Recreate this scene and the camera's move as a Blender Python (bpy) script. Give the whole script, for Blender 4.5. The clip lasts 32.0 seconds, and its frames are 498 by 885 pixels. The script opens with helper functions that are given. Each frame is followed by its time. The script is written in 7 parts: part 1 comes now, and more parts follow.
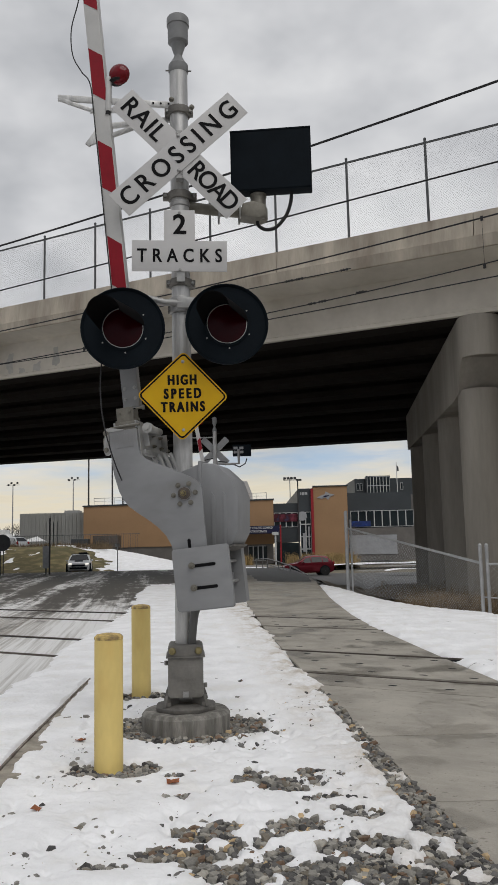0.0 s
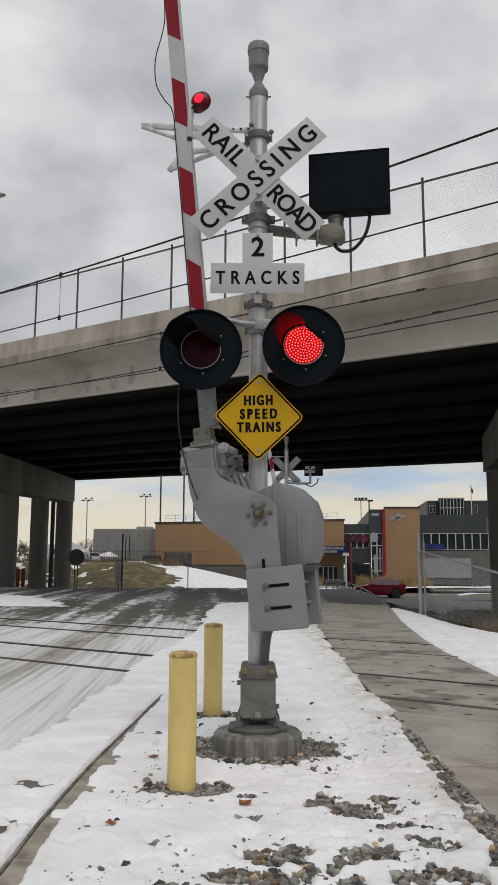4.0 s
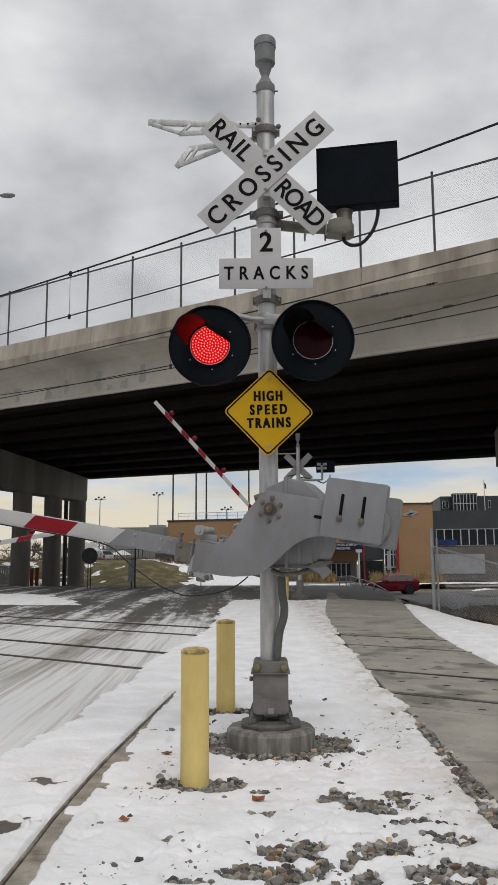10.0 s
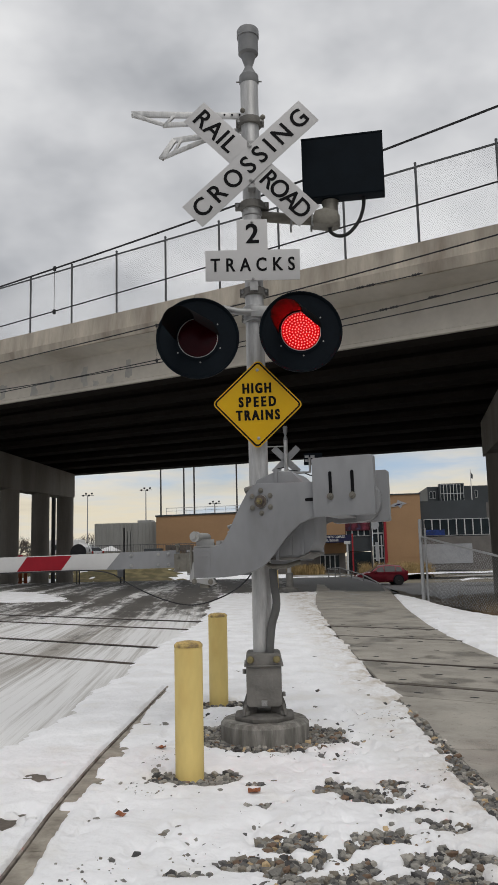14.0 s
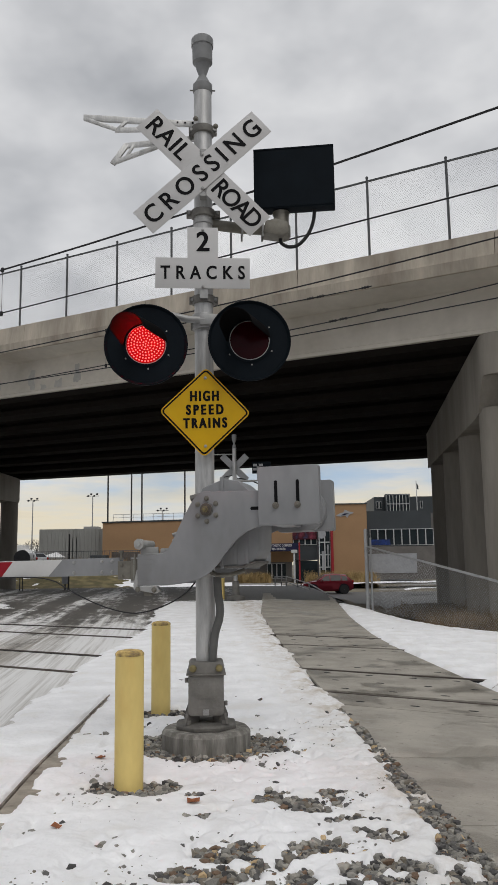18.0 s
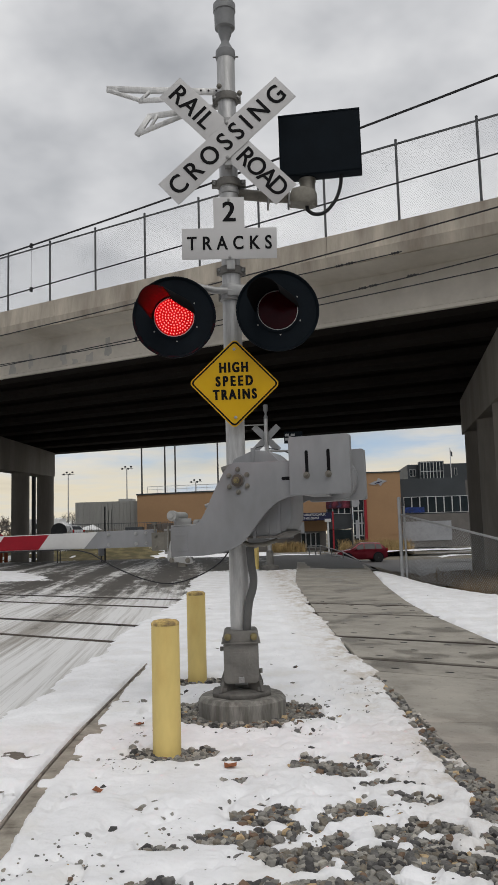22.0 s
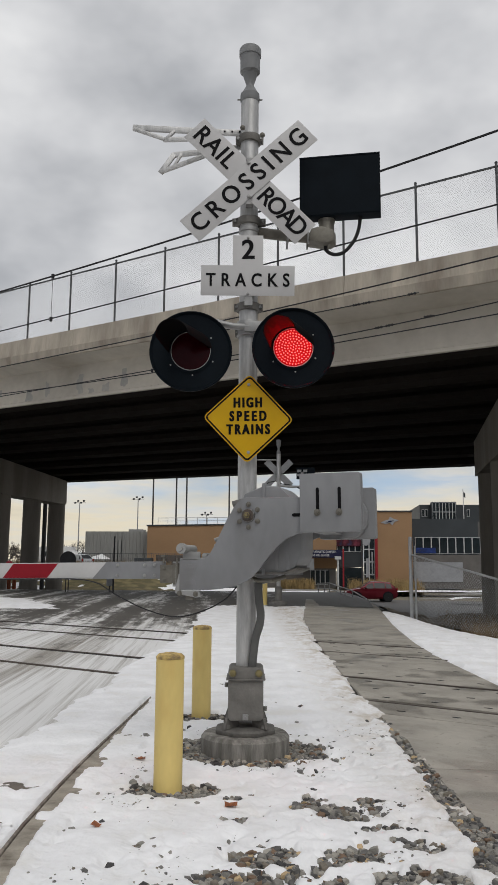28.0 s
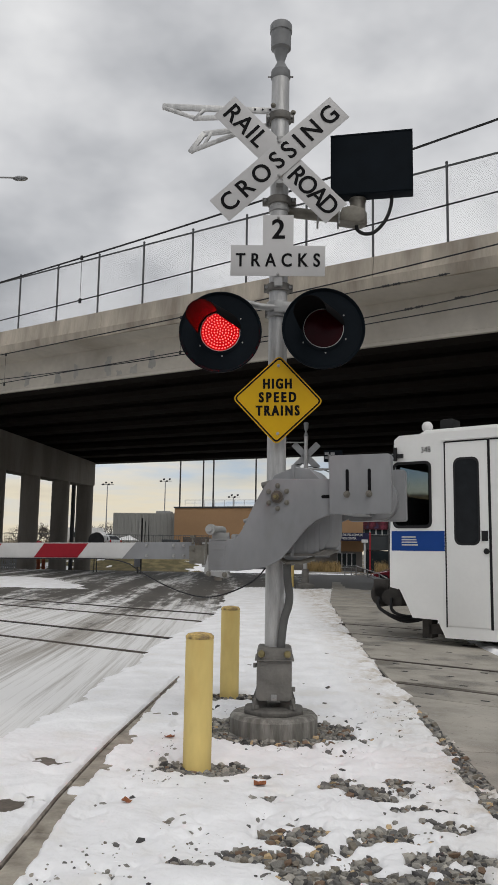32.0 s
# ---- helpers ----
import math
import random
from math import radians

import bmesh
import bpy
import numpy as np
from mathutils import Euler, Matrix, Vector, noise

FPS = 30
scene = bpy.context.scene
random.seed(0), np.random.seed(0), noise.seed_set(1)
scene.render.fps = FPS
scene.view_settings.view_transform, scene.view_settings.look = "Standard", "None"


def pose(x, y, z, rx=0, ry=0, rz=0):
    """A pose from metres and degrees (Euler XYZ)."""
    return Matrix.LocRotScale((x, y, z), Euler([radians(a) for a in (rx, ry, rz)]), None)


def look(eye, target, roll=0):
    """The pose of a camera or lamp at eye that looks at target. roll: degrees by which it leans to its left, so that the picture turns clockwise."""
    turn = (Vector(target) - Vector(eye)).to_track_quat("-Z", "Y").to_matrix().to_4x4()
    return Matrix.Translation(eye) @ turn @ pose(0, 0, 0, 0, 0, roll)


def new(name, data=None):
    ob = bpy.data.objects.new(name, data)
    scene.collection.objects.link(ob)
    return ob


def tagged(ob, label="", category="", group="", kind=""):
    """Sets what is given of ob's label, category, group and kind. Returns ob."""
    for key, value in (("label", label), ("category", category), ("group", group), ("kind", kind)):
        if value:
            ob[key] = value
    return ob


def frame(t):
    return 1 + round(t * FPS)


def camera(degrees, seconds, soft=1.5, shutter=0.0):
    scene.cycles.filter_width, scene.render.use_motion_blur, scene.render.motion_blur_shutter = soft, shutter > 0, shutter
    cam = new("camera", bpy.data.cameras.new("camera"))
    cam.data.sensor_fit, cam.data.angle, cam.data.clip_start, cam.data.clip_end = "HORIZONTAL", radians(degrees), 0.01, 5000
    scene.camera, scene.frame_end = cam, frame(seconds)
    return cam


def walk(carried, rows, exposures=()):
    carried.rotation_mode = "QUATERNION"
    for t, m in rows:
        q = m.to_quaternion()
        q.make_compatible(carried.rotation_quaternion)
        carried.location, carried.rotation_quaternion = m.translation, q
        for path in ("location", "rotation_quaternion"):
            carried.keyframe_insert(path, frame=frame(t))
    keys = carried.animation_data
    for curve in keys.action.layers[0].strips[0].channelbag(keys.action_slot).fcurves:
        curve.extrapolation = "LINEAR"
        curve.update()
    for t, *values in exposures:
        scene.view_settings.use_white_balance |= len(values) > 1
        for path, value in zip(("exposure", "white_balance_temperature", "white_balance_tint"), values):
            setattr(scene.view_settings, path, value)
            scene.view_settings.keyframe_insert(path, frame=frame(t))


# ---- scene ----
cam = camera(34.2, 32.0, soft=0.85)
PATH = [
    (0, (0.034, 0.015, 1.288), (0.036, 1.999, 1.543), -1.3),
    (0.5, (0.038, 0.024, 1.286), (0.02, 2.008, 1.541), -1.0),
    (1, (0.02, -0.005, 1.295), (-0.045, 1.979, 1.544), -0.3),
    (1.5, (0.006, 0.004, 1.294), (-0.098, 1.986, 1.538), 0.2),
    (2, (-0.003, 0.011, 1.296), (-0.133, 1.992, 1.542), 0.5),
    (2.5, (0.0, 0.009, 1.298), (-0.146, 1.987, 1.554), 0.5),
    (3, (0.0, 0.005, 1.298), (-0.158, 1.98, 1.572), 0.3),
    (3.5, (0.003, -0.001, 1.296), (-0.166, 1.97, 1.587), 0.1),
    (5.5, (0.001, -0.012, 1.301), (-0.18, 1.952, 1.633), 0.4),
    (6, (0.005, -0.007, 1.297), (-0.187, 1.953, 1.642), 0.3),
    (6.5, (0.011, -0.012, 1.294), (-0.198, 1.946, 1.643), 0.2),
    (7, (0.01, -0.002, 1.287), (-0.209, 1.956, 1.632), 0.2),
    (7.5, (0.005, 0.006, 1.287), (-0.216, 1.966, 1.617), 0.3),
    (8, (0.003, 0.014, 1.29), (-0.211, 1.978, 1.605), 0.4),
    (8.5, (0.008, 0.017, 1.29), (-0.199, 1.983, 1.595), 0.4),
    (9, (0.004, 0.008, 1.289), (-0.197, 1.975, 1.59), 0.1),
    (9.5, (0.007, 0.008, 1.286), (-0.193, 1.975, 1.586), -0.1),
    (10, (0.013, 0.011, 1.287), (-0.188, 1.978, 1.584), -0.3),
    (10.5, (0.015, 0.012, 1.287), (-0.186, 1.98, 1.58), -0.3),
    (11, (0.012, 0.01, 1.287), (-0.184, 1.98, 1.57), -0.2),
    (11.5, (0.013, 0.013, 1.286), (-0.175, 1.985, 1.559), -0.3),
    (12, (0.013, 0.01, 1.282), (-0.168, 1.985, 1.544), -0.4),
    (12.5, (0.01, 0.022, 1.281), (-0.163, 1.997, 1.54), -0.7),
    (13, (-0.003, 0.036, 1.283), (-0.174, 2.011, 1.548), -1.0),
    (13.5, (-0.007, 0.032, 1.281), (-0.181, 2.005, 1.555), -1.3),
    (15.5, (0.006, 0.014, 1.284), (-0.127, 1.987, 1.576), -1.1),
    (16, (0.015, 0.017, 1.285), (-0.098, 1.992, 1.578), -1.0),
    (16.5, (0.015, 0.02, 1.286), (-0.081, 1.996, 1.58), -1.0),
    (17, (0.015, 0.01, 1.284), (-0.063, 1.987, 1.581), -1.0),
    (17.5, (0.019, 0.019, 1.285), (-0.04, 1.995, 1.584), -0.9),
    (18, (0.012, 0.025, 1.284), (-0.032, 2.002, 1.582), -0.8),
    (18.5, (0.01, 0.011, 1.285), (-0.026, 1.989, 1.577), -0.7),
    (19, (0.012, 0.019, 1.285), (-0.031, 1.999, 1.566), -0.7),
    (19.5, (0.022, 0.007, 1.284), (-0.042, 1.989, 1.549), -0.9),
    (20, (0.035, 0.002, 1.28), (-0.057, 1.984, 1.529), -1.2),
    (20.5, (0.03, 0.022, 1.282), (-0.085, 2.006, 1.512), -1.5),
    (21, (0.027, 0.021, 1.283), (-0.098, 2.005, 1.503), -1.7),
    (21.5, (0.027, 0.017, 1.285), (-0.099, 2.001, 1.504), -1.8),
    (22, (0.025, 0.015, 1.285), (-0.1, 1.998, 1.512), -1.6),
    (22.5, (0.027, 0.013, 1.284), (-0.105, 1.994, 1.522), -1.2),
    (23, (0.018, 0.003, 1.286), (-0.128, 1.983, 1.529), -0.6),
    (23.5, (0.016, -0.003, 1.283), (-0.146, 1.976, 1.525), -0.3),
    (24, (0.017, 0.001, 1.282), (-0.161, 1.979, 1.519), -0.2),
    (24.5, (0.018, 0.006, 1.28), (-0.171, 1.984, 1.506), -0.5),
    (25, (0.024, 0.003, 1.279), (-0.171, 1.982, 1.495), -0.8),
    (25.5, (0.032, 0.005, 1.275), (-0.163, 1.984, 1.488), -0.9),
    (27.5, (0.023, -0.003, 1.288), (-0.134, 1.968, 1.587), 0.4),
    (28, (0.031, -0.006, 1.289), (-0.124, 1.964, 1.6), 0.4),
    (28.5, (0.031, -0.003, 1.288), (-0.127, 1.966, 1.599), 0.4),
    (29, (0.019, -0.001, 1.284), (-0.146, 1.969, 1.586), 0.6),
    (29.5, (0.014, 0.008, 1.282), (-0.157, 1.979, 1.572), 0.8),
    (30, (0.011, 0.014, 1.281), (-0.168, 1.986, 1.561), 0.9),
    (30.5, (0.006, 0.016, 1.281), (-0.181, 1.988, 1.554), 0.9),
    (31, (0.001, 0.016, 1.281), (-0.198, 1.988, 1.549), 0.9),
    (31.5, (0.002, 0.009, 1.281), (-0.211, 1.98, 1.548), 0.9),
    (32, (0.011, 0.009, 1.281), (-0.21, 1.979, 1.549), 0.9),
]
walk(cam, [(t, look(e, g, r)) for t, e, g, r in PATH])

# ---- sky and light ----
world = bpy.data.worlds.new("world")
scene.world = world
world.use_nodes = True
wn, wl = world.node_tree.nodes, world.node_tree.links
wn.clear()
w_out, w_bg = wn.new("ShaderNodeOutputWorld"), wn.new("ShaderNodeBackground")
w_sky = wn.new("ShaderNodeTexSky")
w_sky.sky_type, w_sky.sun_disc = "NISHITA", False
w_sky.sun_elevation, w_sky.sun_rotation = radians(53), radians(155)
w_tc = wn.new("ShaderNodeTexCoord")
w_sep = wn.new("ShaderNodeSeparateXYZ")
wl.new(w_tc.outputs["Generated"], w_sep.inputs[0])


def w_ramp(source, stops):
    r = wn.new("ShaderNodeValToRGB")
    r.color_ramp.elements[0].position, r.color_ramp.elements[0].color = stops[0][0], (*stops[0][1], 1)
    r.color_ramp.elements[1].position, r.color_ramp.elements[1].color = stops[-1][0], (*stops[-1][1], 1)
    for p, c in stops[1:-1]:
        r.color_ramp.elements.new(p).color = (*c, 1)
    wl.new(source, r.inputs[0])
    return r.outputs[0]


def w_noise(scale, stretch, detail=6, rough=0.55):
    mp, nz = wn.new("ShaderNodeMapping"), wn.new("ShaderNodeTexNoise")
    mp.inputs["Scale"].default_value = stretch
    nz.inputs["Scale"].default_value, nz.inputs["Detail"].default_value, nz.inputs["Roughness"].default_value = scale, detail, rough
    wl.new(w_tc.outputs["Generated"], mp.inputs["Vector"])
    wl.new(mp.outputs[0], nz.inputs["Vector"])
    return nz.outputs["Fac"]


def w_mix(fac, a, b):
    m = wn.new("ShaderNodeMix")
    m.data_type = "RGBA"
    for sock, v in ((m.inputs[0], fac), (m.inputs[6], a), (m.inputs[7], b)):
        if isinstance(v, (int, float)):
            sock.default_value = v
        elif isinstance(v, tuple):
            sock.default_value = (*v, 1)
        else:
            wl.new(v, sock)
    return m.outputs[2]


clouds = w_ramp(w_noise(2.7, (1, 1, 1.7), 5, 0.5), [(0.32, (0.28, 0.29, 0.31)), (0.43, (0.45, 0.46, 0.48)), (0.53, (0.63, 0.635, 0.65)), (0.66, (0.85, 0.85, 0.85))])
low = w_ramp(w_noise(4.0, (1, 1, 8.0), 5), [(0.30, (0.37, 0.50, 0.67)), (0.41, (0.66, 0.66, 0.635)), (0.54, (0.76, 0.685, 0.535)), (0.70, (0.65, 0.585, 0.465))])
gap = w_mix(w_ramp(w_sep.outputs[2], [(0.072, (0, 0, 0)), (0.098, (1, 1, 1)), (0.115, (1, 1, 1)), (0.14, (0, 0, 0))]), (0.0, 0.0, 0.0), w_ramp(w_noise(5.0, (1, 1, 4.0), 5), [(0.42, (0, 0, 0)), (0.60, (0.85, 0.85, 0.85))]))
low = w_mix(gap, low, (0.33, 0.50, 0.70))
ahead = w_ramp(w_sep.outputs[1], [(0.15, (0, 0, 0)), (0.75, (1, 1, 1))])
band = w_ramp(w_sep.outputs[2], [(0.07, (1, 1, 1)), (0.20, (0, 0, 0))])
glow = wn.new("ShaderNodeMix")
glow.data_type, glow.blend_type = "RGBA", "MULTIPLY"
glow.inputs[0].default_value = 1.0
wl.new(ahead, glow.inputs[6])
wl.new(band, glow.inputs[7])
dim = w_mix(ahead, (0.50, 0.50, 0.52), (1.0, 1.0, 1.0))
top = w_ramp(w_sep.outputs[2], [(0.35, (0, 0, 0)), (0.75, (1, 1, 1))])
shade = w_mix(top, dim, (1.0, 1.0, 1.0))
cl2 = wn.new("ShaderNodeMix")
cl2.data_type, cl2.blend_type = "RGBA", "MULTIPLY"
cl2.inputs[0].default_value = 1.0
wl.new(clouds, cl2.inputs[6])
wl.new(shade, cl2.inputs[7])
cover_sky = w_mix(glow.outputs[2], cl2.outputs[2], low)
sky_part = wn.new("ShaderNodeMix")
sky_part.data_type = "RGBA"
sky_part.inputs[0].default_value = 0.94
sky_gain = wn.new("ShaderNodeVectorMath")
sky_gain.operation = "SCALE"
sky_gain.inputs[3].default_value = 0.08
wl.new(w_sky.outputs[0], sky_gain.inputs[0])
wl.new(sky_gain.outputs[0], sky_part.inputs[6])
wl.new(cover_sky, sky_part.inputs[7])
wl.new(sky_part.outputs[2], w_bg.inputs["Color"])
w_bg.inputs["Strength"].default_value = 1.02
wl.new(w_bg.outputs[0], w_out.inputs[0])

sun = new("sun", bpy.data.lights.new("sun", "SUN"))
sun.data.energy, sun.data.angle, sun.data.color = 1.08, radians(45), (1.0, 0.97, 0.92)
sun.matrix_world = look((7, -15, 22), (0, 0, 0))
scene.view_settings.exposure = 0.0


# ---- materials ----
def material(name, base, rough=0.6, metal=0.0, vary=0.12, scale=6.0, fine=60.0, bump=0.15, tint=None, spread=0.0, spec=0.3, stretch=(1, 1, 1), emit=None):
    """Two scales of colour variation, a fine bump and, where wanted, a second colour in patches and a shift from piece to piece."""
    m = bpy.data.materials.new(name)
    m.use_nodes = True
    nt = m.node_tree
    n, l = nt.nodes, nt.links
    b = n["Principled BSDF"]
    tc, mp = n.new("ShaderNodeTexCoord"), n.new("ShaderNodeMapping")
    mp.inputs["Scale"].default_value = stretch
    l.new(tc.outputs["Object"], mp.inputs[0])
    big, small = n.new("ShaderNodeTexNoise"), n.new("ShaderNodeTexNoise")
    for t, s, d in ((big, scale, 5), (small, fine, 3)):
        t.inputs["Scale"].default_value, t.inputs["Detail"].default_value = s, d
        l.new(mp.outputs[0], t.inputs["Vector"])
    ramp = n.new("ShaderNodeValToRGB")
    c = Vector(base)
    lo, hi = c * (1 - vary), Vector([min(1, v) for v in c * (1 + vary)])
    ramp.color_ramp.elements[0].position, ramp.color_ramp.elements[0].color = 0.32, (*(tint or lo), 1)
    ramp.color_ramp.elements[1].position, ramp.color_ramp.elements[1].color = 0.68, (*hi, 1)
    if tint:
        ramp.color_ramp.elements.new(0.45).color = (*lo, 1)
    l.new(big.outputs["Fac"], ramp.inputs[0])
    mul = n.new("ShaderNodeMix")
    mul.data_type, mul.blend_type = "RGBA", "MULTIPLY"
    mul.inputs[0].default_value = 1.0
    r2 = n.new("ShaderNodeMapRange")
    r2.inputs["To Min"].default_value, r2.inputs["To Max"].default_value = 1 - vary, 1 + vary * 0.6
    l.new(small.outputs["Fac"], r2.inputs["Value"])
    l.new(ramp.outputs[0], mul.inputs[6])
    l.new(r2.outputs[0], mul.inputs[7])
    out = mul.outputs[2]
    if spread:
        oi, r3, m3 = n.new("ShaderNodeObjectInfo"), n.new("ShaderNodeMapRange"), n.new("ShaderNodeMix")
        r3.inputs["To Min"].default_value, r3.inputs["To Max"].default_value = 1 - spread, 1 + spread
        l.new(oi.outputs["Random"], r3.inputs["Value"])
        m3.data_type, m3.blend_type = "RGBA", "MULTIPLY"
        m3.inputs[0].default_value = 1.0
        l.new(out, m3.inputs[6])
        l.new(r3.outputs[0], m3.inputs[7])
        out = m3.outputs[2]
    l.new(out, b.inputs["Base Color"])
    rr = n.new("ShaderNodeMapRange")
    rr.inputs["To Min"].default_value, rr.inputs["To Max"].default_value = max(0.03, rough - 0.1), min(1, rough + 0.1)
    l.new(big.outputs["Fac"], rr.inputs["Value"])
    l.new(rr.outputs[0], b.inputs["Roughness"])
    b.inputs["Metallic"].default_value = metal
    b.inputs["Specular IOR Level"].default_value = spec
    if bump:
        bp = n.new("ShaderNodeBump")
        bp.inputs["Strength"].default_value, bp.inputs["Distance"].default_value = bump, 0.01
        l.new(small.outputs["Fac"], bp.inputs["Height"])
        l.new(bp.outputs[0], b.inputs["Normal"])
    if emit:
        b.inputs["Emission Color"].default_value, b.inputs["Emission Strength"].default_value = (*emit[:3], 1), emit[3]
    return m


SNOW = material("snow", (0.93, 0.93, 0.94), 0.75, vary=0.05, scale=2.6, fine=28, bump=1.0, spec=0.3, tint=(0.85, 0.84, 0.825))


def dirty_edge(m):
    """Brown trodden dirt worked into the snow along the walkway."""
    n, l = m.node_tree.nodes, m.node_tree.links
    b = n["Principled BSDF"]
    old = b.inputs["Base Color"].links[0].from_socket
    tc, sp, nz, rp = n.new("ShaderNodeTexCoord"), n.new("ShaderNodeSeparateXYZ"), n.new("ShaderNodeTexNoise"), n.new("ShaderNodeValToRGB")
    off, mu, cut, mx = n.new("ShaderNodeMath"), n.new("ShaderNodeMath"), n.new("ShaderNodeMapRange"), n.new("ShaderNodeMix")
    nz.inputs["Scale"].default_value, nz.inputs["Detail"].default_value, nz.inputs["Roughness"].default_value = 2.6, 6, 0.7
    l.new(tc.outputs["Object"], sp.inputs[0])
    l.new(tc.outputs["Object"], nz.inputs["Vector"])
    off.operation, mu.operation = "MULTIPLY_ADD", "MULTIPLY"
    l.new(sp.outputs[1], off.inputs[0])
    off.inputs[1].default_value = 0.085
    l.new(sp.outputs[0], off.inputs[2])
    cut.inputs["From Max"].default_value = 4.0
    l.new(off.outputs[0], cut.inputs["Value"])
    rp.color_ramp.elements[0].position, rp.color_ramp.elements[0].color = 0.17, (0, 0, 0, 1)
    rp.color_ramp.elements[1].position, rp.color_ramp.elements[1].color = 0.60, (0, 0, 0, 1)
    for p in (0.30, 0.42):
        rp.color_ramp.elements.new(p).color = (1, 1, 1, 1)
    l.new(cut.outputs[0], rp.inputs[0])
    spot = n.new("ShaderNodeMapRange")
    spot.inputs["From Min"].default_value, spot.inputs["From Max"].default_value, spot.inputs["To Max"].default_value = 0.42, 0.64, 0.9
    l.new(nz.outputs["Fac"], spot.inputs["Value"])
    l.new(rp.outputs[0], mu.inputs[0])
    l.new(spot.outputs[0], mu.inputs[1])
    mx.data_type = "RGBA"
    l.new(mu.outputs[0], mx.inputs[0])
    l.new(old, mx.inputs[6])
    mx.inputs[7].default_value = (0.45, 0.38, 0.29, 1)
    l.new(mx.outputs[2], b.inputs["Base Color"])


dirty_edge(SNOW)
GRAVEL = material("gravel_bed", (0.085, 0.078, 0.07), 0.9, vary=0.35, scale=5, fine=45, bump=1.0)
SOIL = material("soil", (0.17, 0.148, 0.12), 0.95, vary=0.3, scale=1.2, fine=20, bump=0.8)
ASPHALT = material("asphalt", (0.075, 0.074, 0.072), 0.55, vary=0.3, scale=0.5, fine=40, bump=0.4, stretch=(2.2, 0.5, 1))
MUD = material("frozen_mud", (0.17, 0.145, 0.12), 0.8, vary=0.3, scale=4, fine=40, bump=0.6, tint=(0.10, 0.085, 0.07))


def walk_concrete(name, dry, wet, share, seed):
    """Trodden concrete: damp blotches, pale drag marks, fine pores."""
    m = material(name, dry, 0.7, vary=0.13, scale=2.2, fine=85, bump=0.45, spread=0.05)
    n, l = m.node_tree.nodes, m.node_tree.links
    b = n["Principled BSDF"]
    old = b.inputs["Base Color"].links[0].from_socket
    tc = n.new("ShaderNodeTexCoord")

    def blot(scale, lo, hi, sx, sy, turn, detail=7, rough=0.62):
        mp, nz, rg = n.new("ShaderNodeMapping"), n.new("ShaderNodeTexNoise"), n.new("ShaderNodeMapRange")
        mp.vector_type = "TEXTURE"
        mp.inputs["Location"].default_value = (seed, seed * 0.7, 0)
        mp.inputs["Rotation"].default_value, mp.inputs["Scale"].default_value = (0, 0, turn), (sx, sy, 1)
        nz.inputs["Scale"].default_value, nz.inputs["Detail"].default_value, nz.inputs["Roughness"].default_value = scale, detail, rough
        rg.inputs["From Min"].default_value, rg.inputs["From Max"].default_value = lo, hi
        l.new(tc.outputs["Object"], mp.inputs[0])
        l.new(mp.outputs[0], nz.inputs["Vector"])
        l.new(nz.outputs["Fac"], rg.inputs["Value"])
        return rg.outputs[0]

    def blend(fac, a, c, k):
        mx, mu = n.new("ShaderNodeMix"), n.new("ShaderNodeMath")
        mu.operation = "MULTIPLY"
        l.new(fac, mu.inputs[0])
        mu.inputs[1].default_value = k
        mx.data_type = "RGBA"
        l.new(mu.outputs[0], mx.inputs[0])
        l.new(a, mx.inputs[6])
        mx.inputs[7].default_value = (*c, 1)
        return mx.outputs[2]

    damp = blot(1.5, 0.66 - share, 0.72 - share, 1.15, 0.95, -0.55)
    out = blend(blot(5.0, 0.5, 0.75, 1.6, 0.35, -0.54), old, tuple(v * 1.25 for v in dry), 0.5)
    out = blend(blot(3.0, 0.50, 0.66, 1.0, 1.7, 0.4), out, tuple(v * 0.72 for v in dry), 0.6)
    out = blend(damp, out, wet, 0.85)
    out = blend(blot(26.0, 0.63, 0.70, 1, 1, 0.0, 3), out, tuple(v * 0.5 for v in dry), 0.7)
    l.new(out, b.inputs["Base Color"])
    rg = n.new("ShaderNodeMapRange")
    rg.inputs["To Min"].default_value, rg.inputs["To Max"].default_value = 0.75, 0.33
    l.new(damp, rg.inputs["Value"])
    l.new(rg.outputs[0], b.inputs["Roughness"])
    return m


WALKWAY = walk_concrete("walkway_concrete", (0.385, 0.358, 0.312), (0.29, 0.265, 0.225), 0.13, 3.0)
DAMPWALK = walk_concrete("damp_concrete", (0.365, 0.34, 0.295), (0.18, 0.164, 0.137), 0.13, 8.0)
BRIDGE = material("bridge_concrete", (0.60, 0.56, 0.49), 0.85, vary=0.14, scale=0.55, fine=9, bump=0.3, tint=(0.40, 0.36, 0.30), stretch=(0.7, 0.7, 0.8))
PARAPET = material("parapet_concrete", (0.47, 0.42, 0.35), 0.9, vary=0.18, scale=1.1, fine=12, bump=0.3, tint=(0.29, 0.25, 0.205), stretch=(2.2, 2.2, 0.35))
# Base lowered below the deck's concrete to carry the shade beneath the bridge.
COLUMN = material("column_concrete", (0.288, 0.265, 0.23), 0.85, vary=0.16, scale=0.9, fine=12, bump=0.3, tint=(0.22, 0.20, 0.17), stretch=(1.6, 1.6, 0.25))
# Shade under the deck is put into this near-black girder colour.
UNDER = material("shaded_girder", (0.020, 0.017, 0.015), 0.9, vary=0.25, scale=0.6, fine=10, bump=0.1, spec=0.08)
GALV = material("galvanised_steel", (0.36, 0.36, 0.355), 0.45, 0.4, vary=0.12, scale=9, fine=40, bump=0.08)
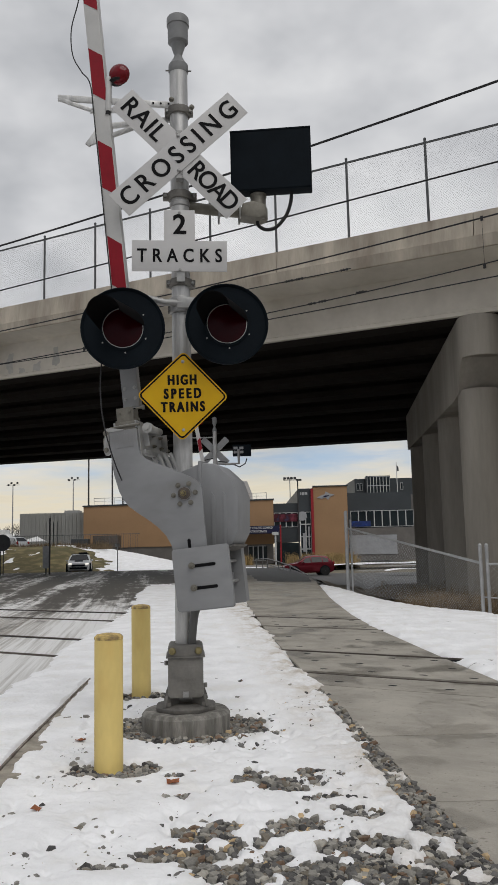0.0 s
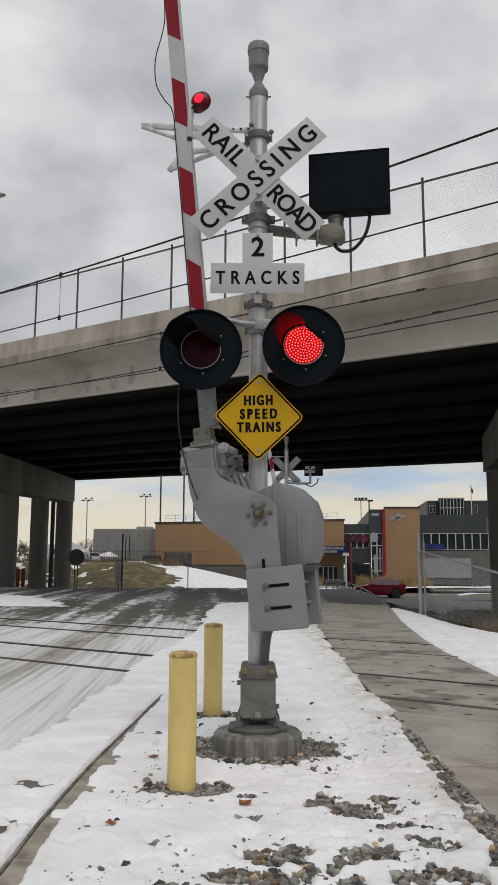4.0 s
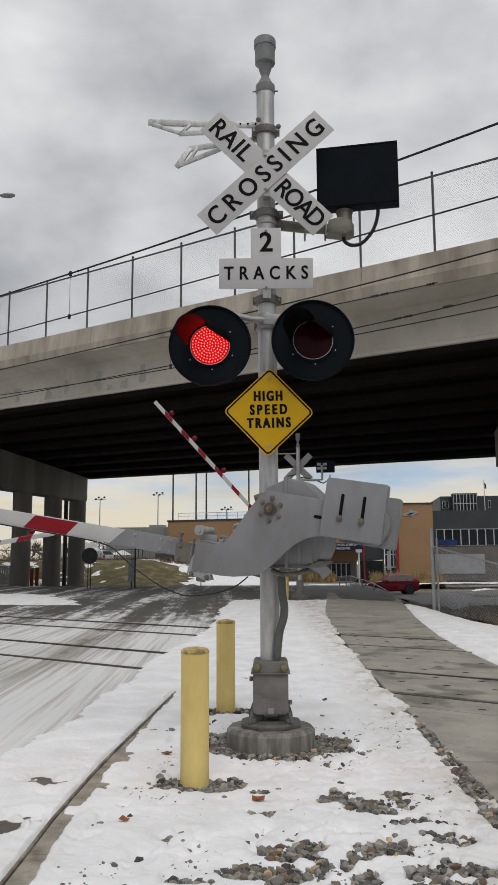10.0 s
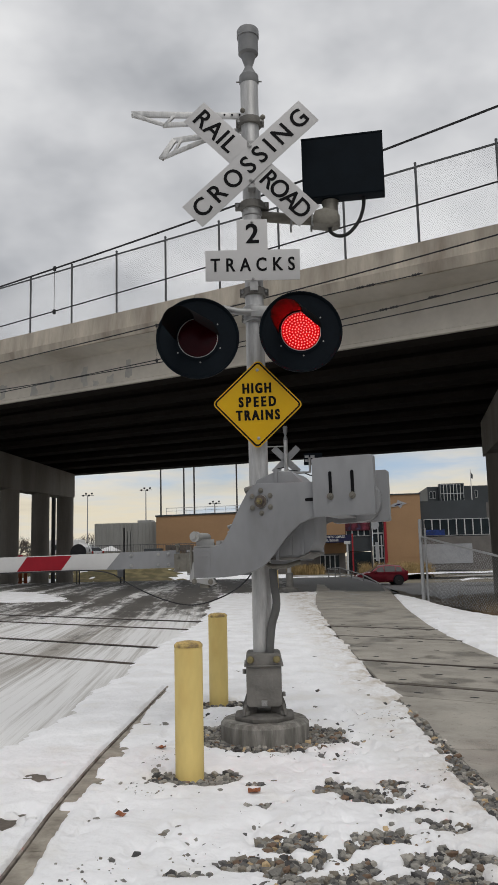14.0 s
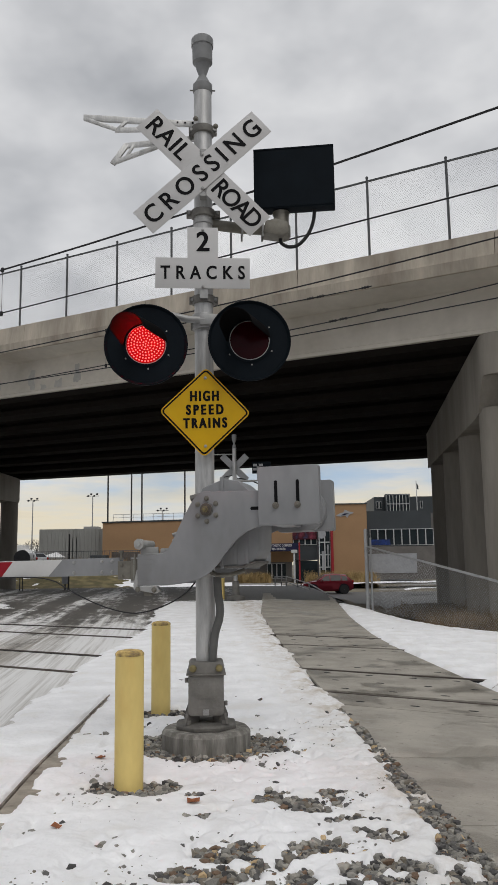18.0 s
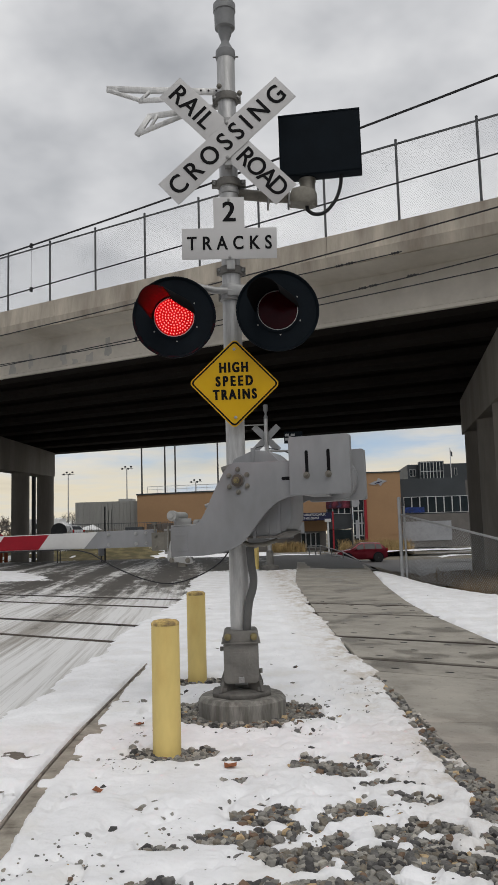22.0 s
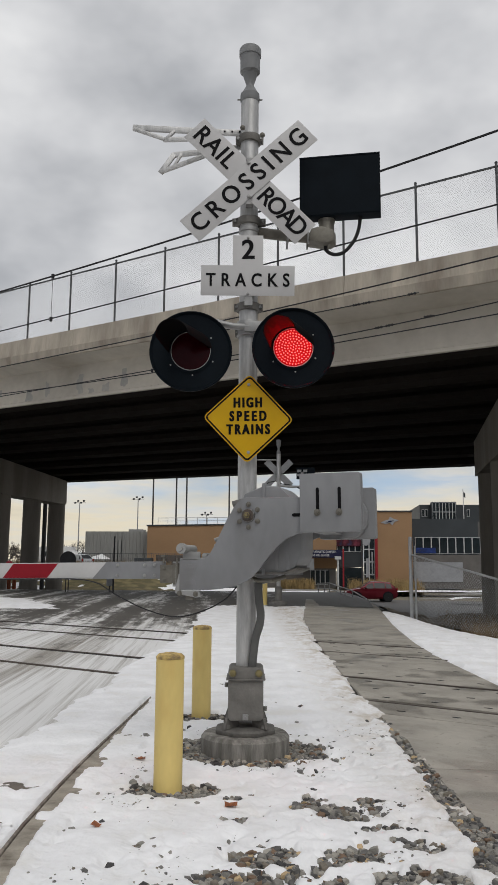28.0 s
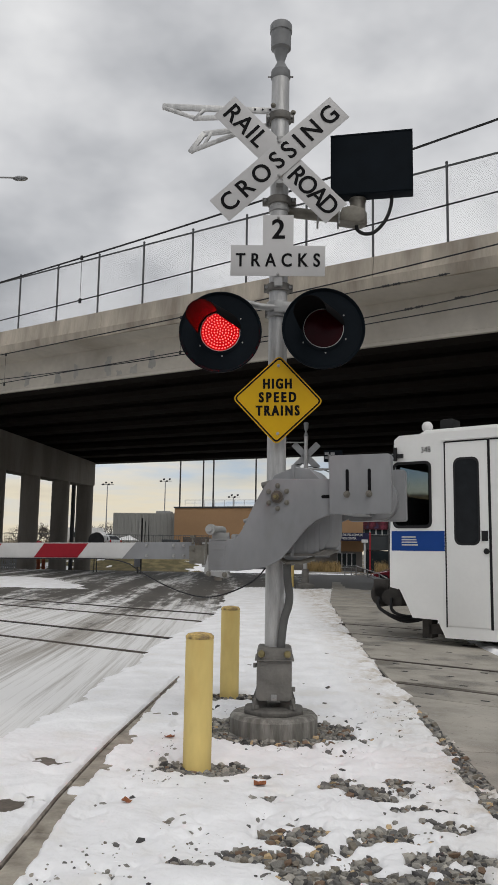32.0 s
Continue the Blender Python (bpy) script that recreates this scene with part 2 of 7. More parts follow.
ALU = material("aluminium_pole", (0.52, 0.52, 0.515), 0.45, 0.45, vary=0.22, scale=7, fine=60, bump=0.05, stretch=(3, 3, 0.4))
GREYPAINT = material("grey_paint", (0.258, 0.263, 0.272), 0.5, 0.0, vary=0.08, scale=3.5, fine=14, bump=0.12, tint=(0.215, 0.216, 0.22), stretch=(1, 1, 0.45))
CAST = material("cast_iron", (0.195, 0.188, 0.174), 0.65, 0.2, vary=0.2, scale=7, fine=50, bump=0.3)
BELLGREY = material("bell_paint", (0.22, 0.225, 0.23), 0.5, vary=0.1, scale=8, fine=40, bump=0.05)
BLACKPAINT = material("black_paint", (0.0075, 0.011, 0.015), 0.65, vary=0.15, scale=6, fine=30, bump=0.02, spec=0.06)
HOOD = material("hood_black", (0.0065, 0.0062, 0.0066), 0.85, vary=0.1, bump=0, spec=0.04)
BLACK = material("black_lettering", (0.008, 0.008, 0.009), 0.6, vary=0.1, bump=0, spec=0.08)
SIGNWHITE = material("sign_white", (0.55, 0.545, 0.545), 0.42, vary=0.03, scale=3, fine=25, bump=0.02)
SIGNYELLOW = material("sign_yellow", (0.63, 0.37, 0.003), 0.4, vary=0.04, scale=5, fine=30, bump=0.02)
BOLLARD = material("yellow_sleeve", (0.78, 0.60, 0.22), 0.5, vary=0.07, scale=4, fine=45, bump=0.08, tint=(0.66, 0.47, 0.16), stretch=(1, 1, 0.35))
BOLLARDCAP = material("scuffed_cap", (0.62, 0.45, 0.17), 0.7, vary=0.3, scale=22, fine=90, bump=0.4, tint=(0.20, 0.14, 0.09))
GALVDARK = material("weathered_steel", (0.185, 0.175, 0.15), 0.55, 0.3, vary=0.2, scale=12, fine=50, bump=0.15)
ARMWHITE = material("arm_white", (0.55, 0.548, 0.54), 0.4, vary=0.06, scale=3, fine=40, bump=0.03)
ARMRED = material("arm_red", (0.26, 0.006, 0.016), 0.4, vary=0.1, scale=5, fine=40, bump=0.03)
REDGLASS = material("red_lens", (0.16, 0.006, 0.012), 0.12, vary=0.1, scale=20, fine=80, bump=0.05)
DARKLENS = material("dark_lens", (0.024, 0.0010, 0.0025), 0.22, vary=0.1, scale=20, fine=90, bump=0, spec=0.14)
LED = material("led_light", (0.02, 0.001, 0.001), 0.6, vary=0.1, bump=0, spec=0.05, emit=(1.0, 0.004, 0.012, 0.26))
LEDDOT = material("led_points", (0.9, 0.2, 0.18), 0.4, vary=0.02, bump=0, emit=(1.0, 0.24, 0.22, 1.45))
# Helper glow, out of sight, that throws red onto the inside of the hood.
HOODFILL = material("hood_fill", (0.05, 0.01, 0.01), 0.6, vary=0.02, bump=0, emit=(1.0, 0.003, 0.006, 290.0))
CONDUIT = material("conduit_grey", (0.115, 0.115, 0.112), 0.55, vary=0.12, scale=10, fine=60, bump=0.1)
RUBBER = material("black_rubber", (0.02, 0.02, 0.021), 0.7, vary=0.15, bump=0.1)
RAILSTEEL = material("rail_steel", (0.13, 0.11, 0.095), 0.5, 0.5, vary=0.2, scale=8, fine=40, bump=0.1)
FENCE = material("fence_steel", (0.42, 0.425, 0.43), 0.5, 0.5, vary=0.12, bump=0.05)
FENCEDARK = material("dark_fence_steel", (0.10, 0.105, 0.11), 0.6, 0.3, vary=0.12, bump=0.05)
FOOTING = material("footing_concrete", (0.29, 0.278, 0.252), 0.9, vary=0.28, scale=8, fine=60, bump=0.8, tint=(0.15, 0.142, 0.125), stretch=(2.2, 2.2, 0.35))
CASTDARK = material("dark_casting", (0.15, 0.143, 0.132), 0.7, 0.2, vary=0.25, scale=10, fine=60, bump=0.4)
BRASS = material("dull_brass", (0.26, 0.22, 0.11), 0.5, 0.6, vary=0.15, scale=20, bump=0.1)
WIRE = material("wire", (0.03, 0.03, 0.032), 0.6, 0.2, vary=0.1, bump=0)


# ---- building helpers ----
class Shape:
    """Vertices and faces of one mesh."""

    def __init__(self):
        self.v, self.f = [], []

    def add(self, verts, faces):
        o = len(self.v)
        self.v += [tuple(p) for p in verts]
        self.f += [tuple(i + o for i in f) for f in faces]
        return self

    def box(self, x0, x1, y0, y1, z0, z1, m=None):
        p = [Vector((x, y, z)) for z in (z0, z1) for y in (y0, y1) for x in (x0, x1)]
        if m is not None:
            p = [m @ q for q in p]
        return self.add(p, [(0, 2, 3, 1), (4, 5, 7, 6), (0, 1, 5, 4), (2, 6, 7, 3), (0, 4, 6, 2), (1, 3, 7, 5)])

    def rod(self, a, b, r0, r1=None, n=16, caps=True):
        a, b = Vector(a), Vector(b)
        r1 = r0 if r1 is None else r1
        d = (b - a).normalized()
        x = d.orthogonal().normalized()
        y = d.cross(x)
        ring = [(math.cos(2 * math.pi * i / n), math.sin(2 * math.pi * i / n)) for i in range(n)]
        p = [a + (x * c + y * s) * r0 for c, s in ring] + [b + (x * c + y * s) * r1 for c, s in ring]
        f = [(i, (i + 1) % n, n + (i + 1) % n, n + i) for i in range(n)]
        if caps:
            f += [tuple(range(n - 1, -1, -1)), tuple(range(n, 2 * n))]
        return self.add(p, f)

    def lathe(self, profile, at=(0, 0, 0), axis="z", n=28, turn=None, caps=True):
        """profile: rows of (radius, height)."""
        rows = []
        for r, h in profile:
            for i in range(n):
                c, s = math.cos(2 * math.pi * i / n) * r, math.sin(2 * math.pi * i / n) * r
                q = Vector({"z": (c, s, h), "y": (c, h, s), "x": (h, c, s)}[axis])
                rows.append((turn @ q if turn is not None else q) + Vector(at))
        k = len(profile)
        f = [(j * n + i, j * n + (i + 1) % n, (j + 1) * n + (i + 1) % n, (j + 1) * n + i) for j in range(k - 1) for i in range(n)]
        if caps:
            f += [tuple(range(n - 1, -1, -1)), tuple(range((k - 1) * n, k * n))]
        return self.add(rows, f)

    def prism(self, outline, y0, y1, m=None):
        """An outline in x and z, from y0 to y1."""
        n = len(outline)
        p = [Vector((x, y0, z)) for x, z in outline] + [Vector((x, y1, z)) for x, z in outline]
        if m is not None:
            p = [m @ q for q in p]
        return self.add(p, [tuple(range(n)), tuple(range(2 * n - 1, n - 1, -1))] + [(i, n + i, n + (i + 1) % n, (i + 1) % n) for i in range(n)])

    def tube(self, path, r, n=10):
        path = [Vector(p) for p in path]
        rows, side = [], None
        for i, p in enumerate(path):
            d = (path[min(i + 1, len(path) - 1)] - path[max(i - 1, 0)]).normalized()
            side = d.orthogonal().normalized() if side is None else (side - d * side.dot(d)).normalized()
            up = d.cross(side)
            rows += [p + (side * math.cos(2 * math.pi * k / n) + up * math.sin(2 * math.pi * k / n)) * r for k in range(n)]
        f = [(j * n + i, j * n + (i + 1) % n, (j + 1) * n + (i + 1) % n, (j + 1) * n + i) for j in range(len(path) - 1) for i in range(n)]
        f += [tuple(range(n - 1, -1, -1)), tuple(range((len(path) - 1) * n, len(path) * n))]
        return self.add(rows, f)

    def ball(self, c, r, n=14, k=8, squash=(1, 1, 1)):
        prof = [(max(1e-4, math.sin(math.pi * j / k)), -math.cos(math.pi * j / k)) for j in range(k + 1)]
        o = len(self.v)
        self.lathe([(a * r, b * r) for a, b in prof], (0, 0, 0), "z", n)
        self.v[o:] = [(c[0] + p[0] * squash[0], c[1] + p[1] * squash[1], c[2] + p[2] * squash[2]) for p in self.v[o:]]
        return self

    def mesh(self, name, mat, bevel=0.0, smooth=True):
        me = bpy.data.meshes.new(name)
        me.from_pydata(self.v, [], self.f)
        bm = bmesh.new()
        bm.from_mesh(me)
        bmesh.ops.recalc_face_normals(bm, faces=bm.faces)
        if bevel:
            sharp = [e for e in bm.edges if len(e.link_faces) == 2 and e.calc_face_angle(0) > 0.6]
            bmesh.ops.bevel(bm, geom=sharp, offset=bevel, segments=2, affect="EDGES", profile=0.6, clamp_overlap=True)
        if smooth:
            for f in bm.faces:
                f.smooth = True
            for e in bm.edges:
                e.smooth = len(e.link_faces) == 2 and e.calc_face_angle(0) < 0.6
        bm.to_mesh(me)
        bm.free()
        me.materials.append(mat)
        return me


def part(name, shape, mat, parent=None, label="", bevel=0.0, at=None):
    ob = new(name, shape.mesh(name, mat, bevel) if isinstance(shape, Shape) else shape)
    if not isinstance(shape, Shape) and not ob.data.materials:
        ob.data.materials.append(mat)
    ob.parent = parent
    if at is not None:
        ob.matrix_basis = at
    return tagged(ob, label)


def thing(name, m, label, category, group="", kind=""):
    ob = new(name)
    ob.empty_display_size = 0.2
    ob.matrix_basis = m
    return tagged(ob, label, category, group, kind)


def solid(name, shape, mat, label, category="", group="", kind="", bevel=0.0, m=None):
    ob = part(name, shape, mat, None, label, bevel, m)
    return tagged(ob, "", category, group, kind)


def lettering(text, size, m, wide=1.0, heavy=0.0, depth=0.0012, span=0.0, stem=0.0):
    """The mesh of a line of lettering, centred, in the plane of x and z, facing -y; span: its whole width."""
    cu = bpy.data.curves.new("lettering", "FONT")
    cu.body, cu.size, cu.align_x, cu.align_y = text, size, "CENTER", "CENTER"
    cu.offset, cu.extrude, cu.resolution_u = heavy, depth, 4
    ob = bpy.data.objects.new("lettering", cu)
    scene.collection.objects.link(ob)

    def made(gap):
        cu.space_character = gap
        bpy.context.view_layer.update()
        me = bpy.data.meshes.new_from_object(ob.evaluated_get(bpy.context.evaluated_depsgraph_get()))
        xs = [v.co.x * wide for v in me.vertices]
        return me, max(xs) - min(xs)

    me, w1 = made(1.0)
    if span:
        w2 = made(1.4)[1]
        me, w1 = made(1.0 + 0.4 * (span - w1) / max(1e-6, w2 - w1))
    mid = (max(v.co.x for v in me.vertices) + min(v.co.x for v in me.vertices)) / 2
    bpy.data.objects.remove(ob)
    me.transform(pose(0, 0, 0, 90, 0, 0) @ Matrix.Diagonal((wide, 1, 1, 1)) @ pose(-mid, 0, 0))
    if stem:
        bm, first = bmesh.new(), me.copy()
        for i, x in enumerate((0.0, -stem, stem)):
            layer = first.copy()
            layer.transform(pose(x, -0.0001 * i, 0))
            bm.from_mesh(layer)
        bm.to_mesh(me)
        bm.free()
    me.transform(m)
    return me


def hash2(i, j, seed):
    h = np.sin(i * 127.1 + j * 311.7 + seed * 74.7) * 43758.5453
    return h - np.floor(h)


def field(x, y, scale, seed=0, octaves=4):
    """Smooth noise from 0 to 1 over arrays of places."""
    out, amp, tot = 0, 1.0, 0
    for o in range(octaves):
        px, py = x * scale, y * scale
        i, j = np.floor(px), np.floor(py)
        fx, fy = px - i, py - j
        fx, fy = fx * fx * (3 - 2 * fx), fy * fy * (3 - 2 * fy)
        s = seed + o * 17
        a = hash2(i, j, s) * (1 - fx) + hash2(i + 1, j, s) * fx
        b = hash2(i, j + 1, s) * (1 - fx) + hash2(i + 1, j + 1, s) * fx
        out = out + amp * (a * (1 - fy) + b * fy)
        tot += amp
        amp *= 0.5
        scale *= 2.03
    return out / tot


def sheet(name, xs, ys, height, mat, keep=None):
    """A grid over xs and ys with height(x, y); keep(x, y, z) says which quads stay."""
    gx, gy = np.meshgrid(xs, ys)
    gz = height(gx, gy)
    nx, ny = len(xs), len(ys)
    idx = np.arange(nx * ny).reshape(ny, nx)
    quads = np.stack([idx[:-1, :-1], idx[:-1, 1:], idx[1:, 1:], idx[1:, :-1]], -1).reshape(-1, 4)
    if keep is not None:
        ok = keep(gx, gy, gz)
        okq = ok[:-1, :-1] | ok[:-1, 1:] | ok[1:, 1:] | ok[1:, :-1]
        quads = quads[okq.ravel()]
    pts = np.stack([gx, gy, gz], -1).reshape(-1, 3)
    used = np.unique(quads)
    remap = np.full(len(pts), -1)
    remap[used] = np.arange(len(used))
    me = bpy.data.meshes.new(name)
    me.from_pydata(pts[used].tolist(), [], remap[quads].tolist())
    me.polygons.foreach_set("use_smooth", [True] * len(me.polygons))
    me.materials.append(mat)
    return me


# ---- the lie of the land ----
def land(x, y):
    """Height of the ground: level at the crossing, lower beside the bridge column, falling away behind."""
    x, y = np.asarray(x, float), np.asarray(y, float)
    left = 0.10 * np.clip((y - 20) / 8, 0, 1) - 0.62 * np.clip((y - 46) / 18, 0, 1)
    right = -0.72 * np.clip((y - 14) / 9, 0, 1) - 0.25 * np.clip((y - 30) / 28, 0, 1)
    k = np.clip((x - np.interp(y, [14, 30], [2.6, 1.6])) / 3.2, 0, 1)
    k = k * k * (3 - 2 * k)
    return left * (1 - k) + right * k


def lz(x, y):
    return float(land(x, y))


# ---- ground, road, walkway and tracks ----
WN, WX = (0.515, 0.857), (0.857, -0.515)  # across and along the tracks
RAILS = (7.5, 9.0, 11.5, 13.0)


def walk_left(y):
    return np.interp(y, (-3.0, 4.47, 7.4, 9.07, 13.0, 21.5, 34.0), (1.51, 0.885, 0.635, 0.49, 0.22, -0.215, -0.25))


def walk_right(y):
    return np.interp(y, (-3.0, 7.0, 10.2, 12.96, 15.1, 19.4, 26.0, 30.5, 36.0), (2.95, 2.32, 2.06, 1.88, 1.84, 1.91, 2.13, 2.36, 2.6))


def kerb_line(y):
    return np.interp(y, (1.4, 3.42, 4.21, 5.27, 6.72, 8.15), (-1.16, -1.33, -1.41, -1.48, -1.525, -1.575))


def spans(*runs):
    out = []
    for a, b, step in runs:
        out += list(np.arange(a, b, step))
    return np.array(out + [runs[-1][1]])


far_x = spans((-900, -120, 60), (-120, -30, 6), (-30, 20, 1.0), (20, 120, 6), (120, 900, 60))
far_y = spans((-300, -12, 24), (-12, 64, 1.0), (64, 140, 6), (140, 2400, 120))
GROUND = material("winter_ground", (0.19, 0.165, 0.12), 0.95, vary=0.3, scale=0.15, fine=9, bump=0.6, tint=(0.62, 0.63, 0.65))
solid("ground", sheet("ground", far_x, far_y, lambda x, y: land(x, y) - 0.035, GROUND), GROUND, "brown winter soil with dry grass and old snow", "ground", kind="structure")


def road_material():
    """Worn asphalt under slush that tyres have drawn out along the street."""
    m = material("wet_road", (0.105, 0.098, 0.088), 0.6, spec=0.25, vary=0.25, scale=0.5, fine=45, bump=0.35)
    n, l = m.node_tree.nodes, m.node_tree.links
    b = n["Principled BSDF"]
    old = b.inputs["Base Color"].links[0].from_socket
    tc, sep = n.new("ShaderNodeTexCoord"), n.new("ShaderNodeSeparateXYZ")
    l.new(tc.outputs["Object"], sep.inputs[0])

    def sums(*terms):
        out = None
        for sock, k in terms:
            mu = n.new("ShaderNodeMath")
            mu.operation = "MULTIPLY_ADD"
            l.new(sock, mu.inputs[0])
            mu.inputs[1].default_value = k
            if out is None:
                mu.inputs[2].default_value = 0.0
            else:
                l.new(out, mu.inputs[2])
            out = mu.outputs[0]
        return out

    drawn = n.new("ShaderNodeCombineXYZ")
    l.new(sums((sep.outputs[0], 1.0), (sep.outputs[1], 0.13)), drawn.inputs[0])
    l.new(sep.outputs[1], drawn.inputs[1])

    def streak(sx, sy, detail=5, rough=0.6):
        mp, nz = n.new("ShaderNodeMapping"), n.new("ShaderNodeTexNoise")
        mp.inputs["Scale"].default_value = (sx, sy, 1)
        nz.inputs["Scale"].default_value, nz.inputs["Detail"].default_value, nz.inputs["Roughness"].default_value = 1.0, detail, rough
        l.new(drawn.outputs[0], mp.inputs[0])
        l.new(mp.outputs[0], nz.inputs["Vector"])
        return nz.outputs["Fac"]

    def ranged(sock, lo, hi, a=0.0, z=1.0):
        rg = n.new("ShaderNodeMapRange")
        for k, v in zip(("From Min", "From Max", "To Min", "To Max"), (lo, hi, a, z)):
            rg.inputs[k].default_value = v
        l.new(sock, rg.inputs["Value"])
        return rg.outputs[0]

    near = ranged(sep.outputs[1], 9.0, 23.0, 0.19, -0.07)
    white = ranged(sep.outputs[1], 4.5, 9.0, 0.025, 0.0)
    tracks = streak(1.15, 0.05, 2, 0.4)
    fine = streak(6.0, 0.22, 6, 0.7)
    broken = streak(2.6, 0.95, 8, 0.75)
    amount = sums((fine, 0.35), (tracks, 0.50), (broken, 0.60))
    total = n.new("ShaderNodeMath")
    total.operation = "ADD"
    l.new(amount, total.inputs[0])
    l.new(near, total.inputs[1])
    mix, slush = n.new("ShaderNodeMix"), n.new("ShaderNodeMix")
    mix.data_type = slush.data_type = "RGBA"
    l.new(ranged(total.outputs[0], 0.66, 0.76), mix.inputs[0])
    l.new(old, mix.inputs[6])
    slush.inputs[6].default_value, slush.inputs[7].default_value = (0.34, 0.315, 0.28, 1), (0.80, 0.795, 0.785, 1)
    l.new(ranged(sums((streak(14.0, 0.22, 6, 0.7), 0.5), (tracks, 0.5), (white, 1.0)), 0.41, 0.56), slush.inputs[0])
    l.new(slush.outputs[2], mix.inputs[7])
    l.new(mix.outputs[2], b.inputs["Base Color"])
    return m


ROAD = road_material()
road = solid("road", sheet("road", spans((-70, -20, 5), (-20, -1.5, 0.5)), spans((-12, 64, 1.0)), lambda x, y: land(x, y), ROAD), ROAD, "wet asphalt street with dirty slush and tyre tracks", "road", kind="structure")
solid("side_street", sheet("side_street", spans((-1.5, 4, 0.5), (4, 70, 6)), spans((27.5, 64, 1.0)), lambda x, y: land(x, y), ASPHALT), ASPHALT, "wet dark asphalt of the cross street", "road", kind="structure")

kerb = thing("kerb", pose(0, 0, 0), "flush worn concrete kerb, half buried in snow", "kerb", kind="structure")
KERB = material("kerb_concrete", (0.36, 0.325, 0.27), 0.85, vary=0.2, scale=7, fine=60, bump=0.5, tint=(0.17, 0.145, 0.115), spread=0.08)
KERBEDGE = material("kerb_nosing", (0.30, 0.26, 0.225), 0.7, vary=0.35, scale=9, fine=50, bump=0.4, tint=(0.17, 0.12, 0.105))
for k in range(3):
    ys = [1.4 + 2.3 * k + 2.294 * j / 5 for j in range(6)]
    for nm, lo, hi, z0, z1, mt in (("kerb_stone", 0.006, 0.145, 0.026, 0.022, KERB), ("kerb_edge", -0.012, 0.0, 0.036, 0.030, KERBEDGE)):
        v, f = [], []
        for j, y in enumerate(ys):
            x = float(kerb_line(y))
            v += [(x + lo, y, -0.1), (x + hi, y, -0.1), (x + hi, y, z1 + 0.004 * hash2(k, j, 3)), (x + lo, y, z0 + 0.003 * hash2(k, j, 4))]
            if j:
                o = 4 * j
                f += [(o - 4 + i, o - 4 + (i + 1) % 4, o + (i + 1) % 4, o + i) for i in range(4)]
        part(nm, Shape().add(v, f + [(3, 2, 1, 0), (20, 21, 22, 23)]), mt, kerb, bevel=0.005)

sidewalk = thing("sidewalk", pose(0, 0, 0), "damp grey concrete walkway that crosses the rails", "walkway", kind="structure")
def cross(nn, edge):
    """Where a line across the tracks' way meets an edge of the walkway."""
    y = nn / WN[1]
    for _ in range(12):
        y = (nn - WN[0] * float(edge(y))) / WN[1]
    return (float(edge(y)), y)


def slab(parent, name, pts, top, mat):
    n = len(pts)
    part(name, Shape().add([(x, y, lz(x, y) - 0.08) for x, y in pts] + [(x, y, lz(x, y) + top) for x, y in pts], [tuple(range(n - 1, -1, -1)), tuple(range(n, 2 * n))] + [(i, (i + 1) % n, n + (i + 1) % n, n + i) for i in range(n)]), mat, parent, bevel=0.004)


for a, b in ((-3.0, -1.2), (-1.2, 0.6), (0.6, 2.4), (2.4, 4.2), (4.2, 5.6)):
    slab(sidewalk, "slab", [(walk_left(a), a + 0.006), (float(walk_right(a)), a + 0.006), (float(walk_right(b)), b - 0.006), (walk_left(b), b - 0.006)], 0.02, WALKWAY)
pl_, pr_ = cross(6.88, walk_left), cross(6.88, walk_right)
slab(sidewalk, "slab", [(walk_left(5.6), 5.606), (float(walk_right(5.6)), 5.606), pr_, pl_], 0.02, WALKWAY)
pl_, pr_ = cross(13.8, walk_left), cross(13.8, walk_right)
slab(sidewalk, "slab", [pl_, pr_, (float(walk_right(18.0)), 17.994), (walk_left(18.0), 17.994)], 0.02, DAMPWALK)
for a in np.arange(18.0, 34, 2.0):
    b = a + 2.0
    slab(sidewalk, "slab", [(walk_left(a), a + 0.006), (float(walk_right(a)), a + 0.006), (float(walk_right(b)), b - 0.006), (walk_left(b), b - 0.006)], 0.02, DAMPWALK)


def on_track(s, nn, z=0.0):
    """A place from the way along the tracks and across them."""
    return (WX[0] * s + WN[0] * nn, WX[1] * s + WN[1] * nn, z)


crossing = thing("track_crossing", pose(0, 0, 0), "concrete crossing panels set between the rails", "crossing", kind="structure")
for lo, hi in ((6.90, 7.455), (7.60, 8.90), (9.045, 11.455), (11.60, 12.90), (13.045, 13.78)):
    l0, l1 = Vector(cross(lo, walk_left)), Vector(cross(hi, walk_left))
    r0, r1 = Vector(cross(lo, walk_right)), Vector(cross(hi, walk_right))
    slab(crossing, "panel", [tuple(l0), tuple(r0), tuple(r1), tuple(l1)], 0.020, DAMPWALK)
    for q in (0.14, 0.40, 0.66, 0.90):
        for v in ((0.35,) if hi - lo < 1 else (0.12, 0.50, 0.88)):
            c = l0.lerp(r0, q).lerp(l1.lerp(r1, q), v)
            part("lifting_slot", Shape().lathe([(0.0, 0.0), (0.030, 0.0), (0.030, 0.0226), (0.0, 0.0228)], (0, 0, 0), "z", 10), RUBBER, crossing, at=pose(c.x, c.y, lz(c.x, c.y), 0, 0, -31) @ Matrix.Diagonal((1.5, 0.62, 1, 1)))
